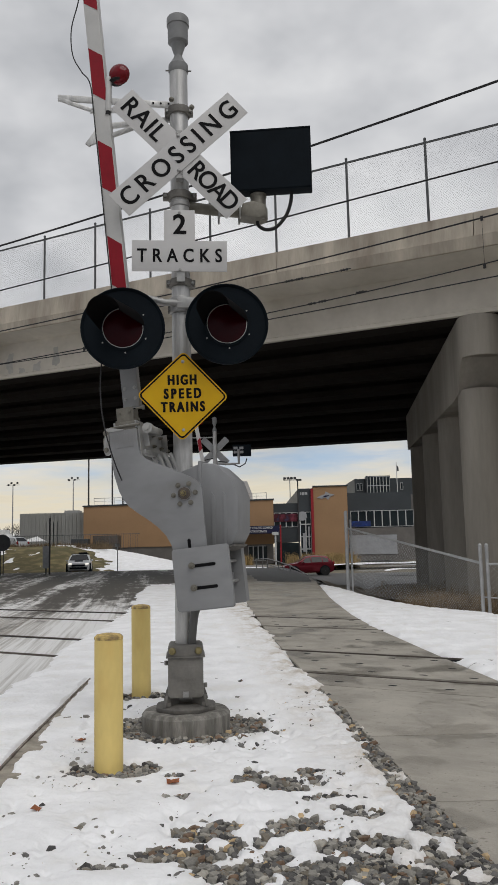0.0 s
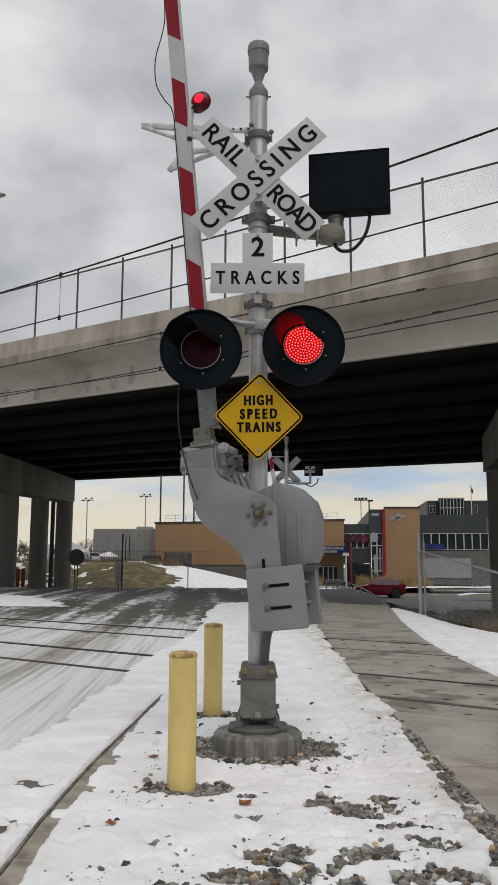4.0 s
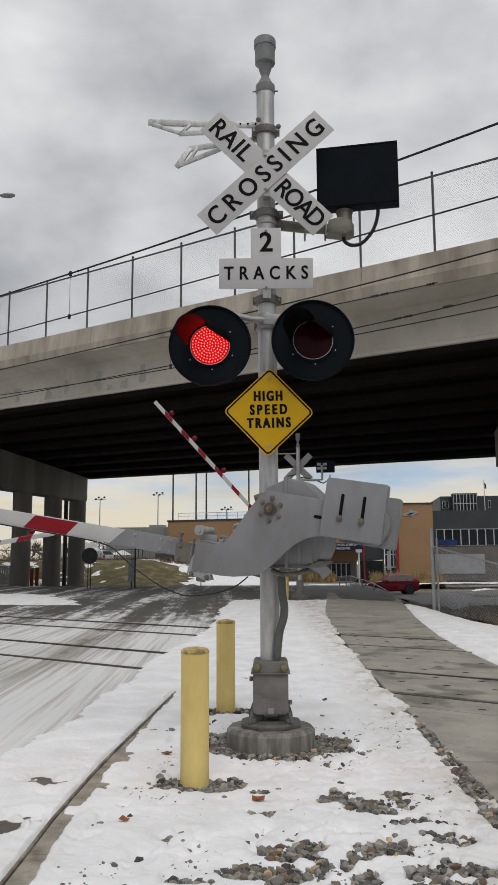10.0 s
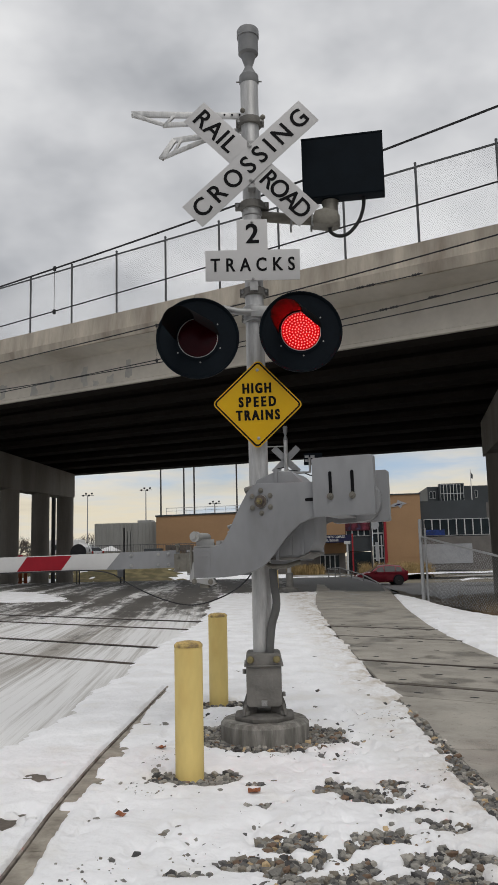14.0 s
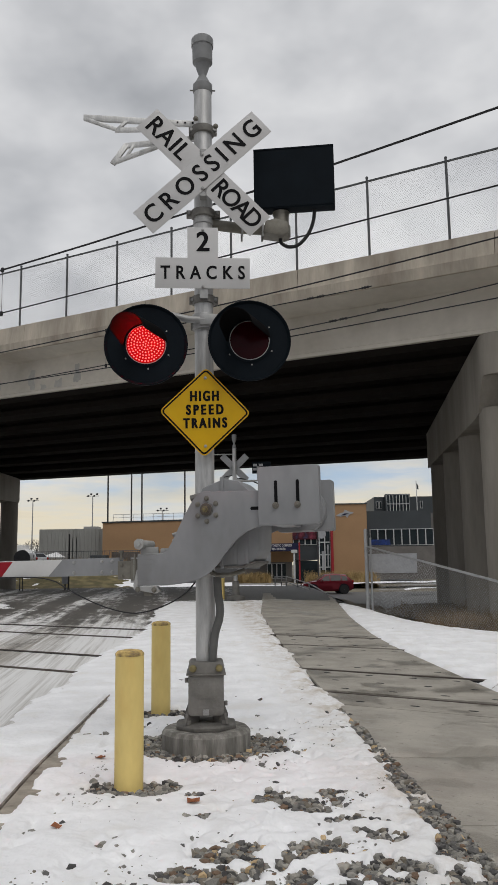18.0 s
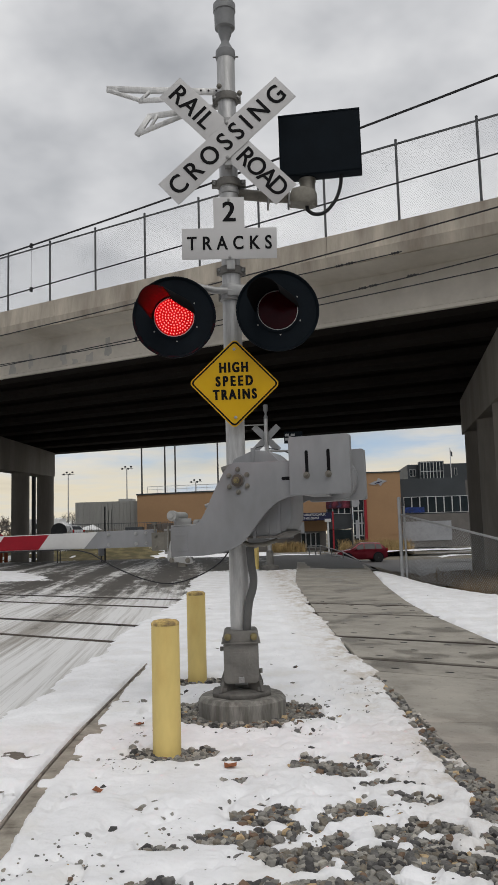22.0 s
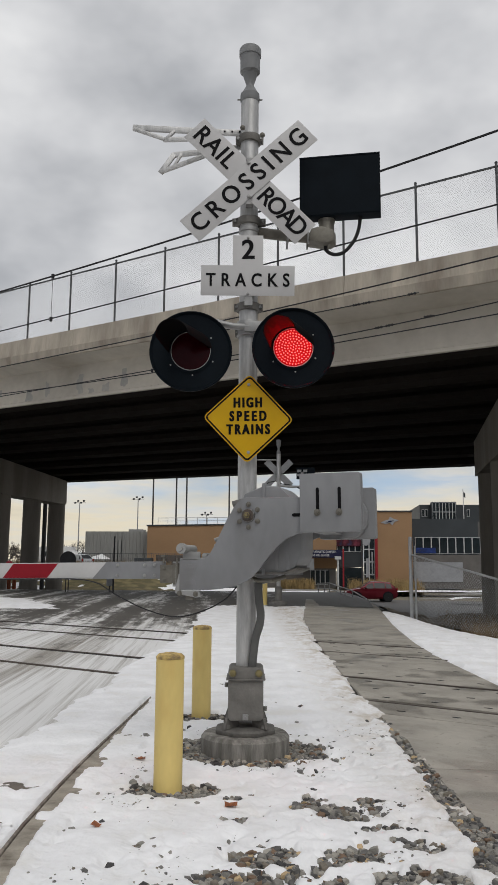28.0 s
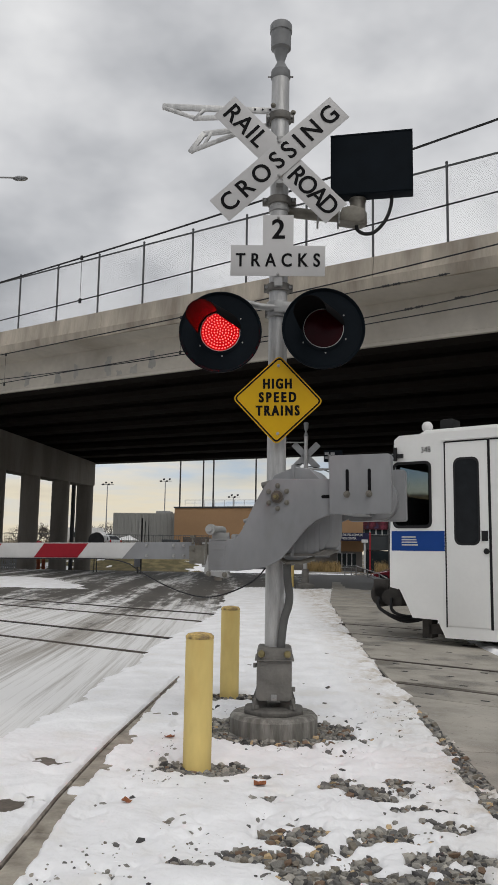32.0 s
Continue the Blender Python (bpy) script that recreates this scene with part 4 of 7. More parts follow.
hung(8.25, 5.905, -9.0, 0.34, 0.10, 0.014)
hung(8.25, 5.195, -6.0, 0.05, 0.05, 0.010)
hung(12.25, 6.15, -9.5, 0.28, 0.07, 0.013)
hung(12.25, 5.40, -8.0, 0.52, 0.05, 0.010)
hung(12.30, 5.302, -6.0, 0.12, 0.20, 0.010)
part("wire", Shape().tube([(s, 12.2, 5.88 + 0.012 * abs(s + 5.3)) for s in np.arange(-9.3, -5.2, 0.5)], 0.010, 6), WIRE, line)
for s, nn, z0, z1 in ((-9.72, 8.25, 5.20, 5.91), (2.0, 8.25, 5.2, 6.2), (-11.2, 12.25, 5.40, 6.15), (-3.0, 12.25, 5.5, 6.27), (-17.2, 12.25, 5.4, 6.18)):
    dr = part("dropper", Shape().rod((s, nn, z0), (s, nn, z1), 0.0035, n=5), WIRE, line)
    for z in (z0, z1):
        part("wire_clamp", Shape().box(s - 0.022, s + 0.022, nn - 0.016, nn + 0.016, z - 0.045, z + 0.03), WIRE, dr, bevel=0.006)
for s, z in ((-5.95, 5.425), (-5.75, 5.43), (-5.05, 5.46), (-6.35, 5.895), (-6.15, 5.893), (-5.3, 5.885)):
    part("insulator", Shape().lathe([(0.008, -0.10), (0.026, -0.08), (0.012, -0.06), (0.026, -0.03), (0.012, -0.01), (0.026, 0.03), (0.010, 0.05), (0.008, 0.10)], (s, 12.25 if z < 5.6 else 12.2, z), "x", 10), WIRE, line)


# ---- the crossing signal ----
MAST = pose(-0.45, 5.96, 0, 0, 0, 4.5)


def smooth(pts, n=6):
    """A rounded way through the points."""
    p = [Vector(q) for q in pts]
    out = []
    for i in range(len(p) - 1):
        a, b, c, d = p[max(i - 1, 0)], p[i], p[i + 1], p[min(i + 2, len(p) - 1)]
        for k in range(n):
            t = k / n
            out.append(0.5 * ((2 * b) + (c - a) * t + (2 * a - 5 * b + 4 * c - d) * t * t + (3 * b - a - 3 * c + d) * t ** 3))
    return out + [p[-1]]


def bolt(x, z, y=0.0, r=0.013, h=0.012):
    return Shape().lathe([(r * 1.5, 0), (r * 1.5, -h * 0.3), (r, -h * 0.35), (r, -h), (r * 0.5, -h * 1.15)], (x, y, z), "y", 10)


def clamp(parent, z, w=0.13, y0=-0.09, y1=0.1):
    """A two-piece pipe clamp with bolts."""
    c = part("clamp", Shape().lathe([(0.078, z - 0.03), (0.092, z - 0.028), (0.092, z + 0.028), (0.078, z + 0.03)], n=24).box(-w, w, -0.02, 0.02, z - 0.028, z + 0.028), CAST, parent, bevel=0.004)
    for s in (-1, 1):
        part("clamp_bolt", Shape().rod((s * (w - 0.02), -0.045, z), (s * (w - 0.02), 0.045, z), 0.011, n=8), GALV, c)
    return c


mast = thing("crossing_signal", MAST, "grey railway crossing mast with crossed boards and two red flashing lamps", "railway signal")
part("pole", Shape().lathe([(0.0705, 0.50), (0.0705, 5.0)], n=32), ALU, mast)
part("foundation", Shape().lathe([(0.312, -0.15), (0.312, 0.13), (0.29, 0.155), (0.0, 0.156)], n=40), FOOTING, mast, "round weathered concrete foundation")
base = part("base_flange", Shape().lathe([(0.222, 0.157), (0.225, 0.182), (0.212, 0.195), (0.12, 0.205)], n=8, turn=pose(0, 0, 0, 0, 0, 22.5).to_3x3()), CASTDARK, mast, "dark cast base flange", bevel=0.003)
for k in range(4):
    a = radians(45 + 90 * k)
    part("anchor_bolt", Shape().rod((math.cos(a) * 0.18, math.sin(a) * 0.18, 0.19), (math.cos(a) * 0.18, math.sin(a) * 0.18, 0.27), 0.013, n=10).rod((math.cos(a) * 0.18, math.sin(a) * 0.18, 0.20), (math.cos(a) * 0.18, math.sin(a) * 0.18, 0.225), 0.024, n=6), CAST, base)
    m = pose(0, 0, 0, 0, 0, 45 + 90 * k)
    part("gusset", Shape().prism([(0.08, 0.198), (0.212, 0.198), (0.206, 0.225), (0.125, 0.39), (0.08, 0.39)], -0.014, 0.014, m), CASTDARK, base)
junction = part("junction_box", Shape().prism([(-0.105, 0.255), (0.105, 0.255), (0.124, 0.275), (0.124, 0.535), (-0.122, 0.535), (-0.122, 0.275)], -0.155, 0.12), CAST, mast, "grey cast junction box", bevel=0.01)
part("box_lid", Shape().prism([(-0.128, 0.537), (0.130, 0.537), (0.125, 0.60), (0.108, 0.615), (-0.106, 0.615), (-0.12, 0.60)], -0.17, 0.13), CAST, junction, bevel=0.008)
part("lid_rim", Shape().box(-0.136, 0.138, -0.178, 0.14, 0.530, 0.540), CAST, junction, bevel=0.003)
for x in (-0.09, 0.092):
    part("lid_knob", Shape().lathe([(0.022, 0), (0.026, -0.015), (0.02, -0.03), (0.008, -0.034)], (x, -0.168, 0.578), "y", 14), BRASS, junction)
part("lock_plate", Shape().box(-0.02, 0.02, -0.168, -0.150, 0.262, 0.30).lathe([(0.008, 0), (0.008, -0.012)], (0, -0.168, 0.281), "y", 10), GALV, junction, bevel=0.002)
part("cover_panel", Shape().box(-0.06, 0.06, -0.158, -0.152, 0.37, 0.47), CAST, junction, bevel=0.002)
for x, z in ((-0.136, 0.47), (0.138, 0.31)):
    part("side_hinge", Shape().rod((x, -0.06, z), (x, -0.06, z + 0.03), 0.013, n=10), CAST, junction)
# conduit from the gate down into the box
part("conduit", Shape().tube(smooth([(0.085, -0.08, 1.20), (0.09, -0.085, 1.08), (0.103, -0.09, 0.98), (0.095, -0.09, 0.90), (0.07, -0.09, 0.82), (0.055, -0.10, 0.72), (0.045, -0.10, 0.60)]), 0.029, 14), CONDUIT, mast, "bent dark grey cable conduit")
# bell on the mast head
bell = part("bell", Shape().lathe([(0.072, 4.985), (0.078, 5.0), (0.076, 5.055), (0.066, 5.065), (0.034, 5.125), (0.030, 5.14), (0.05, 5.20), (0.058, 5.235), (0.079, 5.25), (0.081, 5.385), (0.088, 5.388), (0.088, 5.445), (0.08, 5.458), (0.0, 5.459)], n=32), BELLGREY, mast, "grey electronic bell")
part("set_screw", Shape().rod((-0.10, -0.02, 5.0), (0.10, -0.02, 5.0), 0.006, n=6), CAST, bell)

# crossed boards
def board(parent, name, angle, length, y, words, thick=0.004):
    m = pose(0, 0, 4.252, 0, angle, 0)
    b = part(name, Shape().box(-length / 2, length / 2, y, y + thick, -0.112, 0.112, m), SIGNWHITE, parent, "white reflective board with black letters", bevel=0.0015)
    for text, x, size, wide, gap in words:
        me = lettering(text, size, m @ pose(x, y - 0.0018, -0.002), wide, 0.0018, span=gap, stem=0.0016)
        part("lettering", me, BLACK, b)
    return b


board(mast, "crossing_board", -42.8, 1.235, -0.150, [("CROSSING", 0.0, 0.200, 0.92, 1.14)])
rb = board(mast, "railroad_board", 45.3, 1.225, -0.142, [("RAIL", -0.375, 0.200, 0.92, 0.38), ("ROAD", 0.365, 0.200, 0.90, 0.44)])
for z in (4.39, 4.115):
    part("board_bolt", bolt(-0.005, z, -0.150, 0.010), GALV, rb)
part("board_bracket", Shape().box(-0.025, 0.025, -0.142, -0.06, 4.06, 4.44), GALV, mast)

tracks_sign = part("tracks_sign", Shape().prism([(-0.362, 3.333), (0.346, 3.331), (0.350, 3.569), (0.110, 3.570), (0.110, 3.811), (-0.121, 3.812), (-0.121, 3.572), (-0.360, 3.573)], -0.128, -0.122), SIGNWHITE, mast, "white sign with the number of tracks", bevel=0.0015)
part("lettering", lettering("TRACKS", 0.146, pose(-0.006, -0.1295, 3.450), 0.80, 0.0018, span=0.630, stem=0.0015), BLACK, tracks_sign)
part("lettering", lettering("2", 0.215, pose(-0.004, -0.1295, 3.690), 0.95, 0.0028, stem=0.003), BLACK, tracks_sign)
for z in (3.79, 3.345):
    part("sign_bolt", bolt(-0.005, z, -0.128, 0.008), GALV, tracks_sign)
part("sign_bracket", Shape().box(-0.03, 0.03, -0.122, -0.06, 3.26, 3.80), GALV, mast)

dm = pose(0.005, 0, 2.386, 0, -43.5, 0)
half = 0.236


def rounded(h, r, n=5):
    out = []
    for cx, cz, a0 in ((h - r, h - r, 0), (-h + r, h - r, 90), (-h + r, -h + r, 180), (h - r, -h + r, 270)):
        out += [(cx + r * math.cos(radians(a0 + 90 * i / n)), cz + r * math.sin(radians(a0 + 90 * i / n))) for i in range(n + 1)]
    return out


diamond = part("speed_sign", Shape().prism(rounded(half, 0.035), -0.150, -0.145, dm), SIGNYELLOW, mast, "yellow diamond warning sign")
ring_o, ring_i = rounded(half - 0.008, 0.030), rounded(half - 0.020, 0.022)
k = len(ring_o)
border = Shape().add([dm @ Vector((x, -0.1515, z)) for x, z in ring_o + ring_i], [(i, (i + 1) % k, k + (i + 1) % k, k + i) for i in range(k)])
part("border", border, BLACK, diamond)
for text, x, z, w in (("HIGH", -0.004, 2.505, 0.205), ("SPEED", -0.002, 2.404, 0.268), ("TRAINS", 0.0, 2.305, 0.315)):
    part("lettering", lettering(text, 0.102, pose(x + 0.005, -0.1515, z - 0.004, 0, -1.0, 0), 0.70, 0.0026, span=w, stem=0.0032), BLACK, diamond)
for z in (2.64, 2.135):
    part("sign_bolt", bolt(0.007, z, -0.150, 0.008), GALV, diamond)
part("sign_bracket", Shape().box(-0.03, 0.03, -0.145, -0.06, 2.10, 2.68), GALV, mast)

for z, w in ((3.97, 0.13), (3.275, 0.11), (3.075, 0.10), (4.66, 0.11)):
    clamp(mast, z, w)
part("band", Shape().lathe([(0.072, 3.88), (0.08, 3.885), (0.08, 3.915), (0.072, 3.92)], n=24), GALV, mast)

# flashing lamps on a cross arm
cross = part("lamp_crossarm", Shape().tube([(-0.42, -0.06, 3.17), (-0.30, -0.08, 3.15), (-0.12, -0.085, 3.105), (0.0, -0.085, 3.10), (0.2, -0.08, 3.10), (0.33, -0.06, 3.12)], 0.026, 12), GALV, mast)
part("arm_hub", Shape().rod((0, -0.01, 3.04), (0, -0.01, 3.16), 0.088, n=20).box(-0.03, 0.16, -0.11, -0.03, 3.06, 3.14), GALV, cross, bevel=0.008)
LED_PARTS = []


def lamp(x, z):
    face = -0.235
    d = part("lamp_backboard", Shape().lathe([(0.0, 0.0), (0.285, 0.0), (0.300, -0.008), (0.302, -0.028), (0.295, -0.030), (0.28, -0.012), (0.14, -0.012)], (x, face, z), "y", 56), BLACKPAINT, mast, "round black backboard")
    part("lamp_housing", Shape().lathe([(0.155, 0.002), (0.15, 0.11), (0.10, 0.17), (0.03, 0.18)], (x, face, z), "y", 28), BLACKPAINT, d)
    part("lens_ring", Shape().lathe([(0.158, -0.013), (0.162, -0.024), (0.150, -0.030), (0.143, -0.026), (0.143, -0.013)], (x, face, z), "y", 40), BLACKPAINT, d)
    part("chrome_ring", Shape().lathe([(0.146, -0.0265), (0.146, -0.031), (0.1415, -0.031), (0.1415, -0.0265)], (x, face, z), "y", 40, caps=False), GALV, d)
    part("lens", Shape().lathe([(0.1415, -0.0135), (0.1415, -0.0235), (0.10, -0.027), (0.05, -0.029), (0.0, -0.030)], (x, face, z), "y", 36), DARKLENS, d, "dark red lens")
    for k in range(6):
        a = radians(35 + 60 * k)
        part("screw", bolt(x + 0.178 * math.cos(a), z + 0.178 * math.sin(a), face - 0.012, 0.004, 0.006), GALV, d)
    # visor: a tube cut away below, open to the front
    v, f, n = [], [], 30
    for rr in (0.163, 0.157):
        for i in range(n + 1):
            a = radians(6 + 178 * i / n)
            v.append((x + rr * math.cos(a), face - 0.012, z + rr * math.sin(a)))
            v.append((x - 0.112 + rr * 0.70 * math.cos(a), face - 0.32 - 0.03 * math.sin(a), z + 0.034 + rr * 0.68 * math.sin(a)))
    o = 2 * (n + 1)
    for i in range(n):
        a = 2 * i
        f += [(a, a + 1, a + 3, a + 2), (o + a, o + a + 2, o + a + 3, o + a + 1), (a + 1, o + a + 1, o + a + 3, a + 3)]
    sh = Shape().add(v, f)
    part("visor", sh, HOOD, d, "black hood over the lens")
    led = part("led_panel", Shape().lathe([(0.139, 0.012), (0.139, 0.004), (0.10, -0.002), (0.05, -0.005), (0.0, -0.006)], (0, 0, 0), "y", 36), LED, d, "glowing red light-emitting panel")
    dots, flanks = Shape(), Shape()
    for ring in range(7):
        r = 0.0210 * ring
        for i in range(max(1, ring * 6)):
            a = math.tau * i / max(1, ring * 6) + ring * 0.4
            px, pz = r * math.cos(a), r * math.sin(a)
            yy = -0.0075 + 0.0085 * (r / 0.139) ** 2
            rim = [(px + 0.0048 * math.cos(q * math.pi / 4), pz + 0.0048 * math.sin(q * math.pi / 4)) for q in range(8)]
            dots.add([(u, yy - 0.004, w) for u, w in rim], [tuple(range(8))])
            # added emitters on the unseen sides that face the hood, to redden it
            for q in range(1, 4):
                (u, w), (u2, w2) = rim[q], rim[q + 1]
                flanks.add([(u, yy, w), (u2, yy, w2), (u2, yy - 0.0038, w2), (u, yy - 0.0038, w)], [(0, 1, 2, 3)])
    bm = bmesh.new()
    bm.from_mesh(led.data)
    for k, layer in enumerate((dots.mesh("points", LEDDOT), flanks.mesh("points", HOODFILL))):
        first = len(bm.faces)
        bm.from_mesh(layer)
        bm.faces.ensure_lookup_table()
        for i in range(first, len(bm.faces)):
            bm.faces[i].material_index = k + 1
    bm.to_mesh(led.data)
    bm.free()
    led.data.materials.append(LEDDOT)
    led.data.materials.append(HOODFILL)
    LED_PARTS.append((led, x, face, z))
    return d


lamp(-0.418, 2.862)
lamp(0.330, 2.893)

# gate keeper arms behind the boards
def bracket_arm(parent, bars):
    """A small truss of flat bar: (start, end, depth)."""
    s = Shape()
    for a, b, h in bars:
        a, b = Vector(a), Vector(b)
        d = (b - a).normalized()
        up = Vector((-d.z, 0, d.x)) * (h / 2)
        deep = Vector((0, 0.012, 0))
        p = [q + e + w for w in (-deep, deep) for q, e in ((a, -up), (b, -up), (b, up), (a, up))]
        s.add(p, [(0, 1, 2, 3), (7, 6, 5, 4), (0, 4, 5, 1), (1, 5, 6, 2), (2, 6, 7, 3), (3, 7, 4, 0)])
    return part("side_bracket", s, ALU, parent, bevel=0.002)


upper = bracket_arm(mast, [((-0.935, 0.02, 4.775), (0.0, 0.06, 4.755), 0.046), ((-0.93, 0.02, 4.768), (-0.68, 0.02, 4.680), 0.026), ((-0.69, 0.03, 4.680), (-0.30, 0.04, 4.700), 0.034), ((-0.67, 0.03, 4.685), (-0.60, 0.03, 4.755), 0.022)])
bracket_arm(mast, [((-0.705, 0.02, 4.39), (-0.60, 0.03, 4.555), 0.040), ((-0.61, 0.03, 4.548), (0.0, 0.05, 4.64), 0.040), ((-0.70, 0.02, 4.40), (-0.30, 0.03, 4.57), 0.032), ((-0.60, 0.03, 4.455), (-0.54, 0.03, 4.56), 0.020)])
for x in (-0.20, -0.14, -0.08):
    part("bar_hole", Shape().lathe([(0.0, 0.0), (0.008, 0.0), (0.008, 0.003), (0.0, 0.003)], (x, 0.034 + 0.043 * (x + 0.2), 4.76), "y", 10), BLACK, upper)
for x, z in ((-0.055, 4.72), (0.10, 4.66)):
    part("bracket_bolt", bolt(x, z, -0.085, 0.014, 0.02), GALVDARK, mast)

# black message box on a swivel arm
bx = pose(0.717, 0.02, 4.272, 0, 0, -10)
sign_box = part("message_box", Shape().box(-0.315, 0.315, -0.06, 0.06, -0.247, 0.247, bx), BLACKPAINT, mast, "black message box with a dark screen", bevel=0.008)
part("screen", Shape().box(-0.303, 0.303, -0.0645, -0.0605, -0.236, 0.236, bx), BLACKPAINT, sign_box)
part("hood_seam", Shape().box(-0.315, 0.315, -0.068, -0.06, 0.238, 0.249, bx), BLACKPAINT, sign_box)
sw = part("swivel_arm", Shape().tube([(0.05, 0.02, 3.90), (0.30, 0.03, 3.875), (0.56, 0.04, 3.86)], 0.042, 14), GALVDARK, mast, bevel=0.0)
part("swivel_hub", Shape().lathe([(0.055, 3.80), (0.072, 3.82), (0.072, 3.90), (0.06, 3.92), (0.06, 4.02), (0.066, 4.0), (0.066, 4.02), (0.05, 4.025)], (0.612, 0.06, 0), n=22), GALVDARK, sw)
part("elbow", Shape().prism([(0.46, 3.81), (0.60, 3.79), (0.66, 3.81), (0.66, 3.90), (0.56, 3.93), (0.48, 3.91)], -0.05, 0.10), GALVDARK, sw, bevel=0.015)
for x in (0.30, 0.46):
    part("u_bolt", Shape().tube([(x, -0.03, 3.79), (x, -0.025, 3.90), (x, 0.03, 3.93), (x, 0.08, 3.90), (x, 0.085, 3.79)], 0.008, 8), GALV, sw)
part("hose", Shape().tube(smooth([(0.60, 0.03, 3.80), (0.605, 0.02, 3.755), (0.66, 0.0, 3.715), (0.74, 0.0, 3.735), (0.82, 0.0, 3.83), (0.862, 0.0, 3.95), (0.87, 0.0, 4.09)]), 0.014, 12), RUBBER, mast, "black bent cable hose")

# ---- gate ----
GATE = MAST @ pose(0.11, 0, 1.664, 0, 0, -17)
gate = thing("crossing_gate", GATE, "grey crossing gate machine with a red and white striped arm", "crossing gate")
housing = part("machine_housing", Shape().prism([(-0.13, -0.36), (-0.08, -0.40), (0.20, -0.40), (0.30, -0.36), (0.345, -0.27), (0.35, -0.02), (0.31, 0.10), (0.19, 0.215), (0.07, 0.225), (-0.08, 0.17), (-0.13, 0.05)], -0.20, 0.20), GREYPAINT, gate, "grey sheet metal machine case", bevel=0.045)
part("case_seam", Shape().prism([(0.06, -0.41), (0.085, -0.41), (0.085, 0.238), (0.06, 0.238)], -0.215, 0.215), GREYPAINT, housing, bevel=0.006)
for x in (0.15, 0.235):
    part("case_rib", Shape().prism([(x, -0.375), (x + 0.03, -0.375), (x + 0.03, -0.02), (x, 0.02)], -0.207, -0.19), GREYPAINT, housing, bevel=0.006)
part("cable_tray", Shape().tube([(-0.06, -0.10, -0.42), (0.02, -0.16, -0.45), (0.12, -0.16, -0.45), (0.2, -0.08, -0.42)], 0.016, 8), GALVDARK, housing)
part("case_rim", Shape().prism([(-0.10, -0.405), (0.23, -0.405), (0.31, -0.37), (0.315, -0.355), (0.225, -0.388), (-0.10, -0.388)], -0.212, 0.212), CASTDARK, housing, bevel=0.004)
for z0, z1 in ((-0.12, 0.12), (-0.36, -0.25)):
    part("saddle", Shape().box(-0.19, -0.10, -0.05, 0.12, z0, z1), GREYPAINT, housing, bevel=0.01)
part("shaft", Shape().rod((0, -0.345, 0), (0, 0.36, 0), 0.05, n=20), CAST, housing)
part("latch", Shape().rod((-0.19, -0.1, 0.10), (-0.11, -0.1, 0.12), 0.025, n=10), CAST, housing)

ARM_H, ARM_Z = 0.060, -0.372
WHITE_CAP = material("white_plastic", (0.38, 0.38, 0.37), 0.5, vary=0.1, scale=14, fine=60, bump=0.1)
plate_outline = [(-0.53, -0.512), (-0.53, -0.30), (-0.40, -0.302), (-0.335, -0.292), (-0.295, -0.26), (-0.262, -0.21), (-0.172, -0.04), (-0.10, 0.075), (-0.06, 0.115), (-0.02, 0.128), (0.10, 0.122), (0.43, 0.115), (0.43, -0.125), (0.36, -0.135), (0.286, -0.165), (0.22, -0.215), (0.161, -0.275), (0.09, -0.36), (0.033, -0.42), (-0.02, -0.455), (-0.08, -0.478), (-0.20, -0.503), (-0.30, -0.512)]
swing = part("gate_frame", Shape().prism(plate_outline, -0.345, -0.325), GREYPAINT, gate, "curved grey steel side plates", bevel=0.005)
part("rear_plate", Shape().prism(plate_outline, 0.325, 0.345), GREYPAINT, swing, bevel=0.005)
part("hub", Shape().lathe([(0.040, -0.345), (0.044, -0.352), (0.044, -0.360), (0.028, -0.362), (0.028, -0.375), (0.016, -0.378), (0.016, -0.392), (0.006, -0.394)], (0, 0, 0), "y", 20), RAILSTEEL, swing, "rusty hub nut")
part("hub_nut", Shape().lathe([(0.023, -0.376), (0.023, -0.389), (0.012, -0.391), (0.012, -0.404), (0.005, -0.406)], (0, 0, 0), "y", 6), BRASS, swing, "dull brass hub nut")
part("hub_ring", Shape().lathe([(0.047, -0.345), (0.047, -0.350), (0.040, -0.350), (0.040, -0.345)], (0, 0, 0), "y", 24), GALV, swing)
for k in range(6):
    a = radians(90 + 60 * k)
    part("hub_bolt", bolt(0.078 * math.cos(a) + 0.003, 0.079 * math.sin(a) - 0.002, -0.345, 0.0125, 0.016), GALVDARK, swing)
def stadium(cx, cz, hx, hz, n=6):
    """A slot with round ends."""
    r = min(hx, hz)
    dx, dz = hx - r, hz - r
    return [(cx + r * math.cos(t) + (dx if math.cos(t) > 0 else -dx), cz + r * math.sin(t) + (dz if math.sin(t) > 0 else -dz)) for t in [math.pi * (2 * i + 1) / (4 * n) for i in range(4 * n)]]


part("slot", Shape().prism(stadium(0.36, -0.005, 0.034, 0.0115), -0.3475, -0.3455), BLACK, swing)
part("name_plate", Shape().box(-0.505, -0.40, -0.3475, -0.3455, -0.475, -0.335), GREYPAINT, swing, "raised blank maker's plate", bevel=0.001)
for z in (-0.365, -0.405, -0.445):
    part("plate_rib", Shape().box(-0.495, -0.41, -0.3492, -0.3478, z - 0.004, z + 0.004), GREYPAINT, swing)
